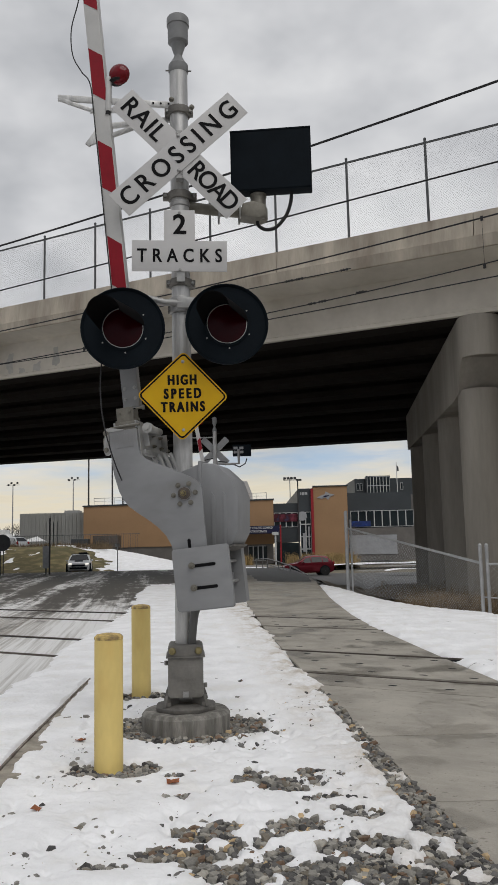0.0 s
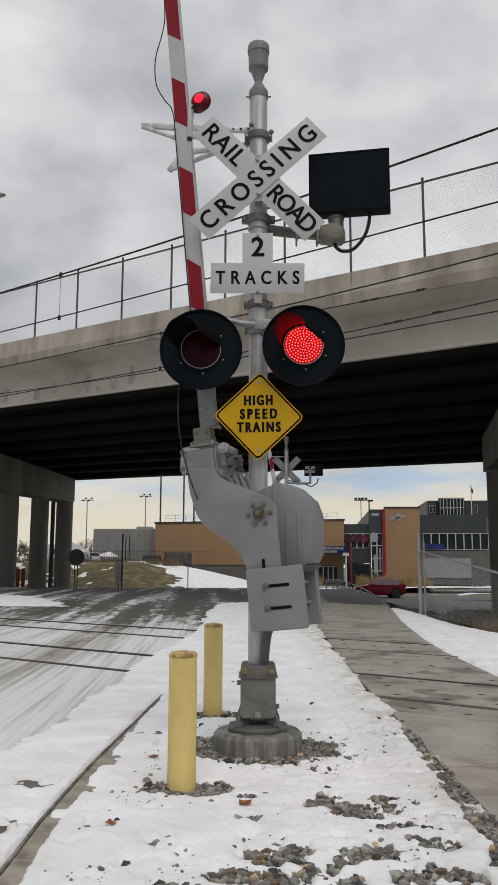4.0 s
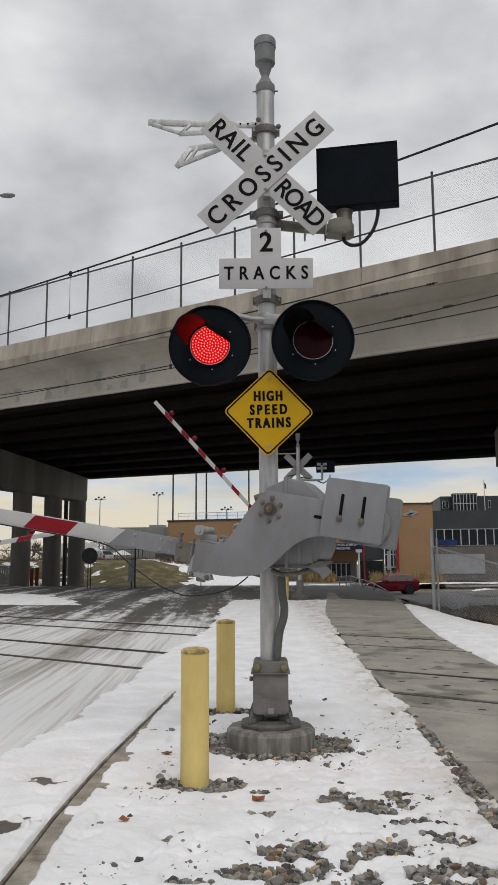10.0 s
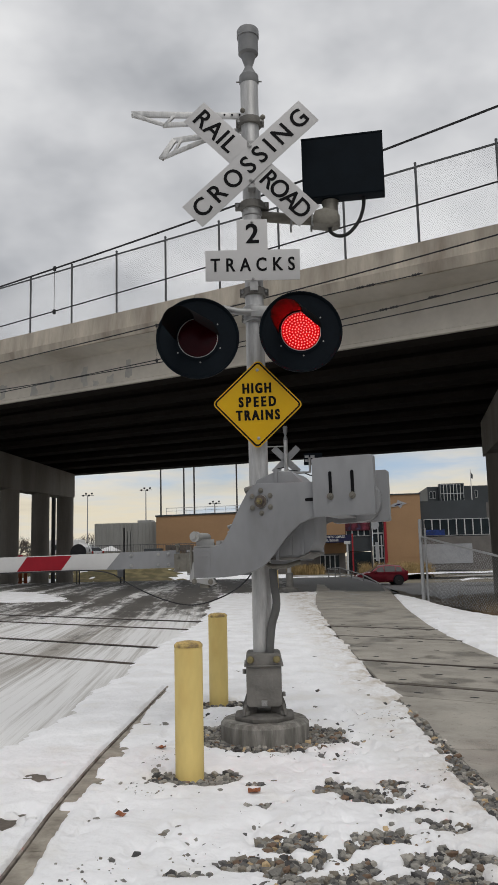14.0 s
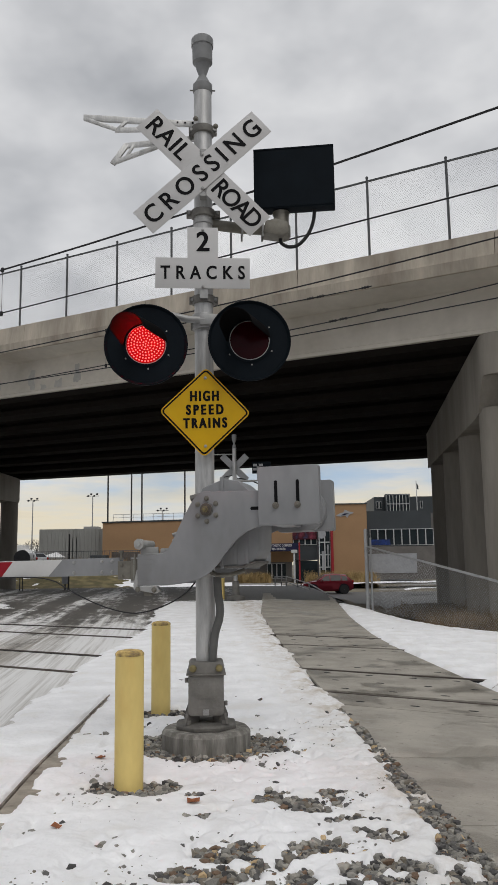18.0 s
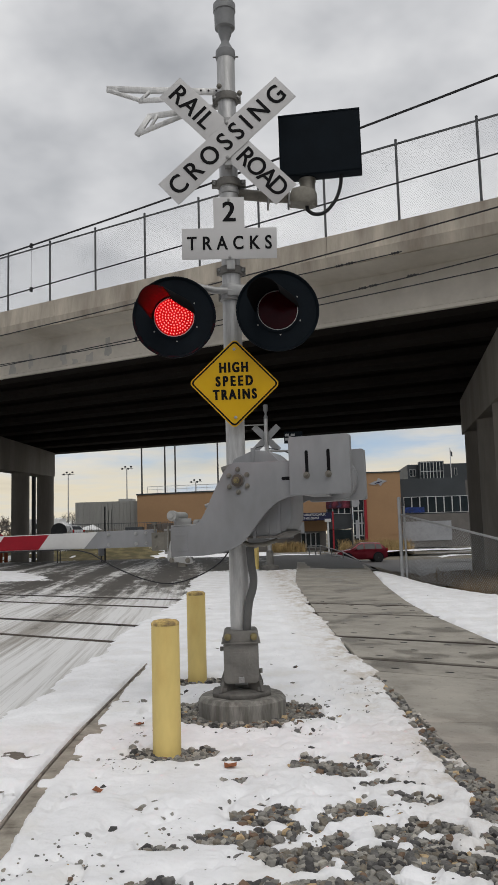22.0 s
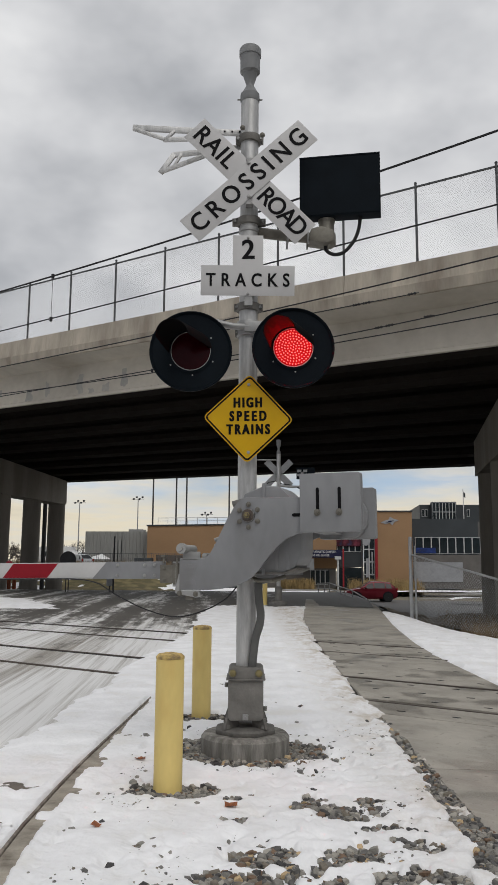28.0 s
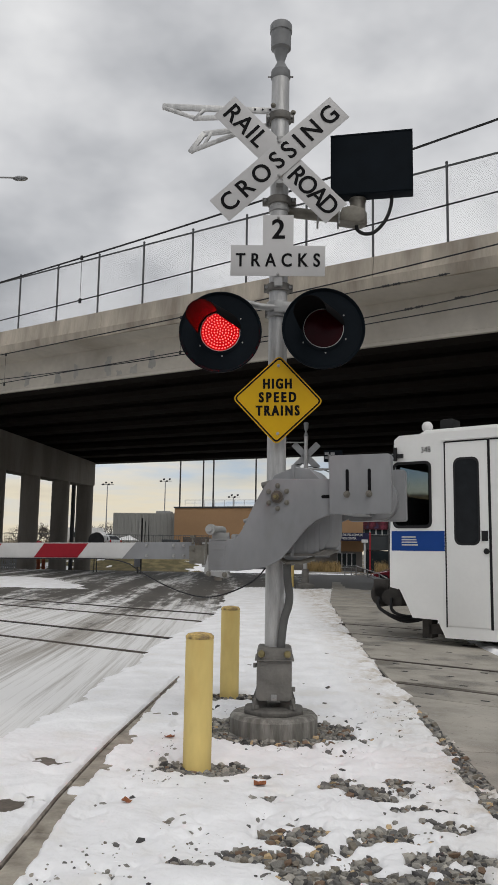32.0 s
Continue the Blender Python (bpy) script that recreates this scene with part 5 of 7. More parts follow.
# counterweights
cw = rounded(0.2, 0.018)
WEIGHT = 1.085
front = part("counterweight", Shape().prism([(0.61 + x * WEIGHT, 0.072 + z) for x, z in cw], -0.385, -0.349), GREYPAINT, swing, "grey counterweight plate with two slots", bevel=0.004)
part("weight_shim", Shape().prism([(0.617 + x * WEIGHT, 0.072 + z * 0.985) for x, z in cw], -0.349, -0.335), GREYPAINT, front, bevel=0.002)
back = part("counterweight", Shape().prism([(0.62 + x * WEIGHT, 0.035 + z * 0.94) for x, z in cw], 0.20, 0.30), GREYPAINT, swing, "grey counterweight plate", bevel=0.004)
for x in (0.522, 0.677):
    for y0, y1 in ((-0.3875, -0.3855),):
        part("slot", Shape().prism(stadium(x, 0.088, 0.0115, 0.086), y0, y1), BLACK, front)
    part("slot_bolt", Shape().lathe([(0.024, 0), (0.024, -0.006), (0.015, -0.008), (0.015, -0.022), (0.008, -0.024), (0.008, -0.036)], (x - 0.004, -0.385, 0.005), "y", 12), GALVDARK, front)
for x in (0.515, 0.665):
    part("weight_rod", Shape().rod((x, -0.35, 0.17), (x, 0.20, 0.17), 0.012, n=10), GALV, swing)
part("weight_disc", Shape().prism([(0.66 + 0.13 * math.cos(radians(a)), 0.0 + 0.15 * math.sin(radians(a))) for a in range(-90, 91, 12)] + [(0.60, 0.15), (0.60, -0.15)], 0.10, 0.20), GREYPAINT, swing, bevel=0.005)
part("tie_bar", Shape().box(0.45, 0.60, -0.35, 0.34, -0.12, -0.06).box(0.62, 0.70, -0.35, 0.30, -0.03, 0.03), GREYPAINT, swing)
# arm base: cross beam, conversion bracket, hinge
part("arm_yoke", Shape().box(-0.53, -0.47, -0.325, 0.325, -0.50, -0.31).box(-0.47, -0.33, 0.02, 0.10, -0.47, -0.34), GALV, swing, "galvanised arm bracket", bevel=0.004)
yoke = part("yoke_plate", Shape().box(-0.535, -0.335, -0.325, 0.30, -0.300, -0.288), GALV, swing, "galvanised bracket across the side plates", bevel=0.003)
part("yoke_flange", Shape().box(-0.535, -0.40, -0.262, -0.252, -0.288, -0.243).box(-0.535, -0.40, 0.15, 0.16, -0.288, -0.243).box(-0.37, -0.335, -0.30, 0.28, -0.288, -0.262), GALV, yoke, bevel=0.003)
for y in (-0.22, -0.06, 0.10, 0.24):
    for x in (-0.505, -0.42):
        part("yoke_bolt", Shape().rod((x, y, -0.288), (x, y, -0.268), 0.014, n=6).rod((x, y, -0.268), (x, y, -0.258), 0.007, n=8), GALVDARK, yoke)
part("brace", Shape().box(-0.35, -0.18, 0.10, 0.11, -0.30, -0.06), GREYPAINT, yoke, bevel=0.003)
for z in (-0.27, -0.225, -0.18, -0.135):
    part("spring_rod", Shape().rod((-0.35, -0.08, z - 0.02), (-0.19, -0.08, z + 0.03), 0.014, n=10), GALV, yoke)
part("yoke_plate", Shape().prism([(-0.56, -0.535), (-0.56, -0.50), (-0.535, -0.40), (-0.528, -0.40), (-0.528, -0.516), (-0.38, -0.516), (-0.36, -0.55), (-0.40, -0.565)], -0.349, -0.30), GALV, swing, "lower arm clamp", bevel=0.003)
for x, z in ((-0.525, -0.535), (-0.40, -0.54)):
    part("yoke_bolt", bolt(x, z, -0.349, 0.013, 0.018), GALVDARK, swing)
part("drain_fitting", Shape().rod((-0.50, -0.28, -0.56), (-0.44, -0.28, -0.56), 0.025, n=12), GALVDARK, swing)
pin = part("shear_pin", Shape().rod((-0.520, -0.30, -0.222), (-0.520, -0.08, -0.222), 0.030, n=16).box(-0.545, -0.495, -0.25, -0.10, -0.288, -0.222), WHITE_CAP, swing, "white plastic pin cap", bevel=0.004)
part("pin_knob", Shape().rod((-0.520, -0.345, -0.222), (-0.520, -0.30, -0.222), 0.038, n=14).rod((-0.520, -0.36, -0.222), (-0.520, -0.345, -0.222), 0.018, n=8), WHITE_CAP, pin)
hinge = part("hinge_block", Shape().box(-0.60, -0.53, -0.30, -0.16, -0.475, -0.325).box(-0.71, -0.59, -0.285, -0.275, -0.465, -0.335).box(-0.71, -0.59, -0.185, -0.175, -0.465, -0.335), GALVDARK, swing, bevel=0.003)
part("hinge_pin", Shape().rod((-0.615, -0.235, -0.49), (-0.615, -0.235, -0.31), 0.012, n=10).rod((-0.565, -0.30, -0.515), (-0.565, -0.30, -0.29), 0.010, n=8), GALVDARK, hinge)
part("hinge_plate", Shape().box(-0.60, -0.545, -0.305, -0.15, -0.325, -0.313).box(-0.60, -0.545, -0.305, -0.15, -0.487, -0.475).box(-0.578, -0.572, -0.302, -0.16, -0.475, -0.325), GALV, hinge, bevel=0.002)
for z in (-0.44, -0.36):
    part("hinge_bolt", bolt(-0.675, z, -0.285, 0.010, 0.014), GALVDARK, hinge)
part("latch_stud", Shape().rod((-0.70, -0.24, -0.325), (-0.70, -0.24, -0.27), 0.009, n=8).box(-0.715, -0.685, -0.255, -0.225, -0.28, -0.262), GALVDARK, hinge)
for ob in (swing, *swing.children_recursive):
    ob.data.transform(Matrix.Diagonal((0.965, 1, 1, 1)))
arm_y0, arm_y1 = -0.205, -0.145
LENGTH = 7.6
arm = part("arm", Shape().box(-LENGTH, -0.72, arm_y0, arm_y1, ARM_Z - ARM_H, ARM_Z + ARM_H), ARMWHITE, swing, "white gate arm with red stripes", bevel=0.006)
part("arm_sleeve", Shape().prism([(-1.27, ARM_Z - ARM_H - 0.003), (-0.70, ARM_Z - ARM_H - 0.003), (-0.70, ARM_Z + ARM_H + 0.003), (-1.15, ARM_Z + ARM_H + 0.003)], arm_y0 - 0.003, arm_y1 + 0.003), GREYPAINT, swing, "grey painted arm end", bevel=0.002)
for x in (-0.76, -0.84, -1.06):
    for z in (ARM_Z - 0.038, ARM_Z + 0.038):
        part("arm_bolt", bolt(x, z, arm_y0 - 0.004, 0.009, 0.01), GALV, swing)
for k in range(8):
    x1 = -1.605 - 0.782 * k
    s = Shape()
    for y0, y1 in ((arm_y0 - 0.0022, arm_y0 - 0.0012), (arm_y1 + 0.0012, arm_y1 + 0.0022)):
        s.prism([(x1 - 0.045, ARM_Z - ARM_H + 0.006), (x1 + 0.045, ARM_Z + ARM_H - 0.006), (x1 - 0.345, ARM_Z + ARM_H - 0.006), (x1 - 0.435, ARM_Z - ARM_H + 0.006)], y0, y1)
    part("stripe", s, ARMRED, swing, "red reflective stripe")
for x in (-3.34, -4.87, -6.90):
    al = part("arm_lamp", Shape().ball((x, -0.175, -0.205), 0.084, 20, 12, (1, 0.66, 1)), REDGLASS, swing, "round red arm lamp")
    part("lamp_rim", Shape().lathe([(0.050, -0.01), (0.062, 0.0), (0.050, 0.01)], (x + 0.055, -0.175, -0.235), "x", 16), RUBBER, al)
    part("lamp_clip", Shape().rod((x + 0.02, -0.195, -0.285), (x + 0.30, -0.20, -0.318), 0.024, n=12), ARMWHITE, swing, "white tube that holds the lamp", bevel=0.004)
    part("cable_gland", Shape().rod((x + 0.30, -0.20, -0.318), (x + 0.325, -0.20, -0.324), 0.020, n=10), RUBBER, swing)
wire_pts = [(-0.10, -0.30, -0.49), (-0.18, -0.31, -0.575), (-0.34, -0.31, -0.655), (-0.54, -0.30, -0.70), (-0.76, -0.27, -0.665), (-1.00, -0.24, -0.575), (-1.20, -0.22, -0.47), (-1.40, -0.212, -0.436), (-2.0, -0.21, -0.434), (-3.0, -0.21, -0.434), (-3.30, -0.21, -0.44), (-3.42, -0.21, -0.50), (-3.58, -0.21, -0.56), (-3.80, -0.21, -0.55), (-4.02, -0.21, -0.47), (-4.2, -0.21, -0.434), (-4.6, -0.21, -0.434), (-4.75, -0.21, -0.50), (-5.0, -0.21, -0.58), (-5.3, -0.21, -0.52), (-5.5, -0.21, -0.434), (-6.6, -0.21, -0.434)]
part("cable", Shape().tube(smooth(wire_pts[6:]), 0.0048, 7), WIRE, swing, "thin black lamp cable")
# slack between the arm and its box, which swings clear as the arm rises
slack = part("cable_loop", Shape().tube([Vector(p) - Vector((0, -0.26, -0.48)) for p in smooth(wire_pts[:7])], 0.0048, 7), WIRE, swing, "slack loop of black cable")
ARMGLOW = material("arm_lamp_light", (0.5, 0.02, 0.02), 0.3, vary=0.05, bump=0, emit=(1.0, 0.01, 0.05, 0.9))
arm_glow = part("lamp_light", Shape().lathe([(0.040, 0.004), (0.034, -0.003), (0.018, -0.007), (0.0, -0.008)], (0, 0, 0), "y", 18), ARMGLOW, swing, "glowing heart of the red arm lamp")

# ---- bollards ----
def bollard(m, h):
    b = thing("bollard", m, "yellow plastic-sleeved bollard with a domed top", "bollard", "bollards")
    part("sleeve", Shape().lathe([(0.083, -0.15), (0.083, h - 0.045), (0.081, h - 0.03), (0.0, h - 0.03)], n=32), BOLLARD, b)
    part("cap", Shape().lathe([(0.084, h - 0.032), (0.084, h - 0.018), (0.07, h - 0.004), (0.03, h + 0.003), (0.0, h + 0.004)], n=32), BOLLARDCAP, b, "weathered domed cap", bevel=0.0)
    return b


bollard(pose(-0.81, 4.87, 0), 0.80)
bollard(pose(-0.945, 7.28, 0), 0.80)

LEAF = material("dead_leaf", (0.30, 0.11, 0.05), 0.8, vary=0.2, scale=30, fine=90, bump=0.3)


def leaf(x, y, turn):
    me = Shape().add([(-0.035, -0.01, 0.004), (-0.01, -0.03, 0.016), (0.03, -0.014, 0.006), (0.04, 0.012, 0.02), (0.0, 0.03, 0.012), (-0.03, 0.02, 0.024), (0.0, 0.0, 0.002)], [(0, 1, 6), (1, 2, 6), (2, 3, 6), (3, 4, 6), (4, 5, 6), (5, 0, 6)])
    top = float(snow_top(np.array([x]), np.array([y]))[0])
    solid("leaf", me, LEAF, "curled brown dead leaf lying on snow", "leaf", "fallen leaves", m=pose(x, y, max(top, 0.0) + 0.002, 0, 0, turn))


for x, y, a in ((-0.41, 4.54, 20), (-1.04, 4.16, 100), (-1.11, 5.53, 200)):
    leaf(x, y, a)

# ---- fences beside the bridge column ----
fence = thing("chain_link_fence", pose(0, 0, 1.29 * (1 - 1.15)) @ Matrix.Scale(1.15, 4), "grey chain link fence with a sagging top rail", "fence")
g0, g1 = Vector((2.66, 22.05, 0)), Vector((3.95, 13.98, 0))
part("gate_post", Shape().rod((2.63, 22.06, -0.1), (2.63, 22.06, 2.14), 0.048, n=14).ball((2.63, 22.06, 2.15), 0.05, 12, 6), FENCE, fence)
part("post", Shape().rod((2.75, 22.03, -0.1), (2.75, 22.03, 1.95), 0.028, n=10), FENCE, fence)
for x, y in ((3.95, 13.98), (4.05, 13.94)):
    part("post", Shape().rod((x, y, -0.1), (x, y, 1.21), 0.03, n=12).ball((x, y, 1.22), 0.034, 10, 5), FENCE, fence)
part("top_rail", Shape().rod((2.66, 22.05, 1.72), (3.95, 13.98, 0.92), 0.024, n=10), FENCE, fence)
part("rail", Shape().rod((4.05, 13.94, 0.90), (7.5, 12.6, 0.90), 0.022, n=10), FENCE, fence)
part("tension_rod", Shape().rod((3.95, 13.98, 0.35), (4.6, 13.7, 0.30), 0.012, n=8), FENCE, fence)
net = chain_link(0, (g1 - g0).length, 0.04, 1.6, 0, 0.10, 0.0016)
dirn = (g1 - g0).normalized()
low = []
for x, y, z in net.v:
    top = 1.72 - 0.80 * x / (g1 - g0).length
    q = g0 + dirn * x
    low.append((q.x + y * dirn.y, q.y - y * dirn.x, 0.04 + (z - 0.04) / 1.56 * (top - 0.04)))
net.v = low
tagged(part("mesh", net, FENCE, fence), kind="stuff")
net2 = chain_link(0, 3.4, 0.04, 0.92, 0, 0.10, 0.0016)
net2.v = [(4.05 + x * 0.932, 13.94 - x * 0.362, z) for x, y, z in net2.v]
tagged(part("mesh", net2, FENCE, fence), kind="stuff")

STRAW = material("dry_grass", (0.36, 0.26, 0.12), 0.9, vary=0.35, scale=1.5, fine=30, bump=0)
STRAWDARK = material("brown_weeds", (0.17, 0.125, 0.075), 0.9, vary=0.35, scale=2, fine=30, bump=0)


def tufts(name, spots, height, mat, label, blades=26, spread=0.18, thick=0.012, seed=3):
    rs = random.Random(seed)
    v, f = [], []
    for x, y, k in spots:
        for _ in range(blades):
            a, h = rs.uniform(0, 6.28), height * k * rs.uniform(0.55, 1.1)
            bx, by = x + rs.gauss(0, spread * 0.5), y + rs.gauss(0, spread * 0.5)
            lean = rs.uniform(0.05, 0.5) * h
            z = lz(bx, by) - 0.03
            c, s = math.cos(a), math.sin(a)
            o = len(v)
            v += [(bx - s * thick, by + c * thick, z), (bx + s * thick, by - c * thick, z), (bx + c * lean * 0.4 + s * thick * 0.7, by + s * lean * 0.4 - c * thick * 0.7, z + h * 0.65), (bx + c * lean * 0.4 - s * thick * 0.7, by + s * lean * 0.4 + c * thick * 0.7, z + h * 0.65), (bx + c * lean, by + s * lean, z + h)]
            f += [(o, o + 1, o + 2, o + 3), (o + 3, o + 2, o + 4)]
    me = bpy.data.meshes.new(name)
    me.from_pydata(v, [], f)
    me.materials.append(mat)
    return solid(name, me, mat, label, "grass", kind="stuff")


rs = random.Random(8)
tufts("dry_weeds", [(rs.uniform(4.6, 8.2), rs.uniform(20.0, 30), rs.uniform(0.5, 1)) for _ in range(300)], 0.8, STRAWDARK, "brown dry weeds round the bridge columns", 16, 0.3, 0.008)
rs = random.Random(88)
tufts("dry_weeds", [(rs.uniform(4.0, 6.4), rs.uniform(18.4, 21.0), rs.uniform(0.5, 1)) for _ in range(130)], 0.42, STRAWDARK, "brown dry weeds behind the fence", 18, 0.25, 0.006, 21)
BUSH = material("dead_brush", (0.25, 0.19, 0.125), 0.95, vary=0.35, scale=3, fine=30, bump=0)
tufts("dry_brush", [(rs.uniform(4.5, 5.7), rs.uniform(19.0, 22.5), rs.uniform(0.6, 1)) for _ in range(150)], 0.62, BUSH, "tangled dead brush against the fence", 30, 0.35, 0.005, 33)
tufts("ornamental_grass", [(rs.uniform(4.0, 10.4), rs.uniform(79, 82), rs.uniform(0.8, 1.1)) for _ in range(170)], 1.5, STRAW, "tall straw-coloured grass in front of the building", 34, 0.5, 0.02, 4)
tufts("ornamental_grass", [(rs.uniform(-3.0, 0.1), rs.uniform(82, 84), rs.uniform(0.7, 1.0)) for _ in range(60)], 1.2, STRAW, "tall straw-coloured grass beside the drive", 34, 0.5, 0.02, 5)
solid("dirt_mound", sheet("dirt_mound", spans((2.6, 14, 0.15)), spans((26, 38, 0.2)), lambda x, y: land(x, y) - 0.05 + 0.50 * np.exp(-(((x - 6.0) / 2.8) ** 2 + ((y - 30.5) / 2.6) ** 2)) * (0.6 + 0.8 * field(x, y, 2.5, 71)), SOIL), SOIL, "low heap of dark soil and gravel", "dirt", kind="stuff")

# snow strips and a bank beyond the cross street
BANKGRASS = material("winter_lawn", (0.175, 0.145, 0.07), 0.95, vary=0.35, scale=1.1, fine=14, bump=0.8, tint=(0.105, 0.098, 0.04))


def bank(x, y):
    side = np.clip((x + 60) / 10, 0, 1) * np.clip((-6.2 - x) / 10.0, 0, 1)
    up = np.clip((y - 62) / 12, 0, 1)
    return -0.56 + 2.25 * (side ** 0.8) * up * up * (3 - 2 * up) + 0.06 * field(x, y, 1.2, 90)


def bank_snow(x, y):
    return (field(x, y, 0.35, 92) + field(x, y, 1.6, 93)) / 2 + np.interp(x + (y - 66) * 0.55, [-30, -14, -8.5, -3], [-0.06, -0.18, 0.25, 0.4]) + np.where(y < 66, 0.10, 0.0) * (x < -18)


solid("grass_bank", sheet("grass_bank", spans((-66, -3.5, 0.4)), spans((60.5, 82, 0.4)), bank, BANKGRASS), BANKGRASS, "grassy bank beside the cross street", "grass bank", kind="structure")
solid("bank_snow", sheet("bank_snow", spans((-46, -3.0, 0.25)), spans((60.5, 82, 0.25)), lambda x, y: bank(x, y) + np.clip((bank_snow(x, y) - 0.5) * 0.5, -0.1, 0.07), SNOW, lambda x, y, z: bank_snow(x, y) > 0.45), SNOW, "melting snow on the grassy bank", "snow", kind="stuff")
rs = random.Random(18)
wl_spots = []
for _ in range(900):
    x = rs.uniform(-42, -13)
    wl_spots.append((x, rs.uniform(73, 77), rs.uniform(0.4, 1.0)))
weeds = tufts("dry_weeds", wl_spots, 0.85, STRAWDARK, "tall dry weeds along the top of the bank", 16, 0.5, 0.016, 9)
weeds.data.transform(pose(0, 0, 1.9))
for x0, x1, y0, y1 in ((4, 40, 74, 80), (-3.5, 1.5, 68, 72), (9.5, 12.5, 57, 58.6), (18, 50, 64, 67)):
    solid("snow", sheet("snow", spans((x0, x1, 0.5)), spans((y0, y1, 0.35)), lambda x, y: np.maximum(land(x, y), -0.55) + 0.03 + 0.16 * (field(x, y, 0.8, 60) - 0.42) - 0.10 * (np.abs(x - (x0 + x1) / 2) / (x1 - x0) * 2) ** 4, SNOW), SNOW, "ploughed strip of snow along the street", "snow", kind="stuff")
FARWALK = material("far_concrete", (0.36, 0.35, 0.33), 0.8, vary=0.12, scale=0.5, fine=6, bump=0.1)
solid("far_pavement", Shape().box(-60, -4, 58.9, 60.6, -0.9, -0.40), FARWALK, "light concrete pavement along the bank", "pavement", kind="structure")

# ---- signs and posts across the street ----
POST = material("dark_post", (0.06, 0.06, 0.062), 0.6, 0.3, vary=0.15, bump=0.05)
SIGNBACK = material("sign_back", (0.32, 0.325, 0.33), 0.5, 0.6, vary=0.1, bump=0.05)
s1 = thing("street_sign", pose(-10.3, 42.0, lz(-10.3, 42.0)) @ Matrix.Scale(1.25, 4), "grey back of a narrow sign on a tall dark post", "traffic sign")
part("post", Shape().rod((0, 0, -0.1), (0, 0, 2.3), 0.035, n=10), POST, s1)
part("post", Shape().rod((-0.17, 0.1, -0.1), (-0.17, 0.1, 1.2), 0.03, n=10), POST, s1)
part("plate", Shape().box(-0.30, 0.0, 0.05, 0.056, 0.25, 1.15), SIGNBACK, s1)
s2 = thing("round_sign", pose(-12.75, 42.0, lz(-12.7, 42.0)) @ Matrix.Scale(1.2, 4), "dark back of a round sign on two thin posts", "traffic sign")
part("plate", Shape().lathe([(0.0, 0.0), (0.36, 0.0), (0.36, 0.01), (0.0, 0.01)], (0, 0, 1.38), "y", 28), POST, s2)
for x in (-0.07, 0.05):
    part("post", Shape().rod((x, 0.03, -0.1), (x, 0.03, 1.5), 0.022, n=8), POST, s2)
s3 = thing("marker_post", pose(-9.5, 58.5, lz(-9.5, 58.5)) @ Matrix.Scale(1.3, 4), "slim grey post with a small plate", "marker post")
part("post", Shape().rod((0, 0, -0.1), (0, 0, 1.45), 0.03, n=8), FENCE, s3)
part("plate", Shape().box(-0.14, 0.14, -0.03, -0.02, 1.40, 1.56), SIGNBACK, s3)
hr = thing("handrail", pose(0, 0, 0), "galvanised ramp handrail beside the walkway", "handrail")
part("rail", Shape().tube([(0.3, 47.0, 0.55), (0.95, 45.5, 0.60), (1.9, 39.0, 0.35), (2.45, 35.0, 0.02)], 0.03, 8), GALV, hr)
part("rail", Shape().tube([(0.3, 47.0, 0.25), (0.95, 45.5, 0.30), (1.9, 39.0, 0.05)], 0.025, 8), GALV, hr)
for x, y, z in ((0.35, 47.0, 0.55), (0.7, 46.1, 0.58), (0.95, 45.5, 0.60), (1.45, 42.0, 0.47), (1.9, 39.0, 0.35)):
    part("post", Shape().rod((x, y, -0.7), (x, y, z), 0.03, n=8), GALV, hr)

# ---- the signal across the tracks ----
FX, FY = -1.13, 28.0
FZ = lz(FX, FY)
far = thing("crossing_signal", pose(FX, FY, FZ, 0, 0, 2), "back of a grey crossing mast with crossed boards across the tracks", "railway signal")
part("pole", Shape().lathe([(0.0705, 0.1), (0.0705, 5.2)], n=16), ALU, far)
part("base", Shape().lathe([(0.30, -0.2), (0.30, 0.12), (0.13, 0.16), (0.12, 0.62), (0.075, 0.64)], n=20), CAST, far)
part("bell", Shape().lathe([(0.075, 5.2), (0.07, 5.27), (0.03, 5.37), (0.075, 5.49), (0.085, 5.67), (0.06, 5.70)], n=18), BELLGREY, far)
for a in (45, -45):
    part("board", Shape().box(-0.61, 0.61, 0.09, 0.095, -0.112, 0.112, pose(0, 0, 4.52, 0, a, 0)), SIGNBACK, far, "plain grey back of a board")
part("crossarm", Shape().rod((-0.85, 0, 4.99), (0.0, 0, 4.99), 0.022, n=8).tube([(-0.45, 0, 3.25), (0, 0, 3.2), (0.45, 0, 3.25)], 0.03, 8), GALV, far)
for x in (-0.40, 0.40):
    part("lamp_backboard", Shape().lathe([(0.0, 0), (0.30, 0), (0.30, 0.02), (0.0, 0.02)], (x, 0.14, 2.95), "y", 28), BLACKPAINT, far)
    part("lamp_housing", Shape().lathe([(0.16, 0), (0.14, -0.14), (0.05, -0.17)], (x, 0.14, 2.95), "y", 20), BLACKPAINT, far)
mb = part("message_box", Shape().box(0.62, 1.26, -0.02, 0.12, 4.32, 4.72), BLACKPAINT, far, "black message box", bevel=0.01)
for x, z in ((0.72, 4.60), (0.72, 4.46), (0.92, 4.60), (0.92, 4.46)):
    part("vent_plate", Shape().box(x - 0.07, x + 0.07, -0.03, -0.021, z - 0.045, z + 0.045), SIGNBACK, mb)
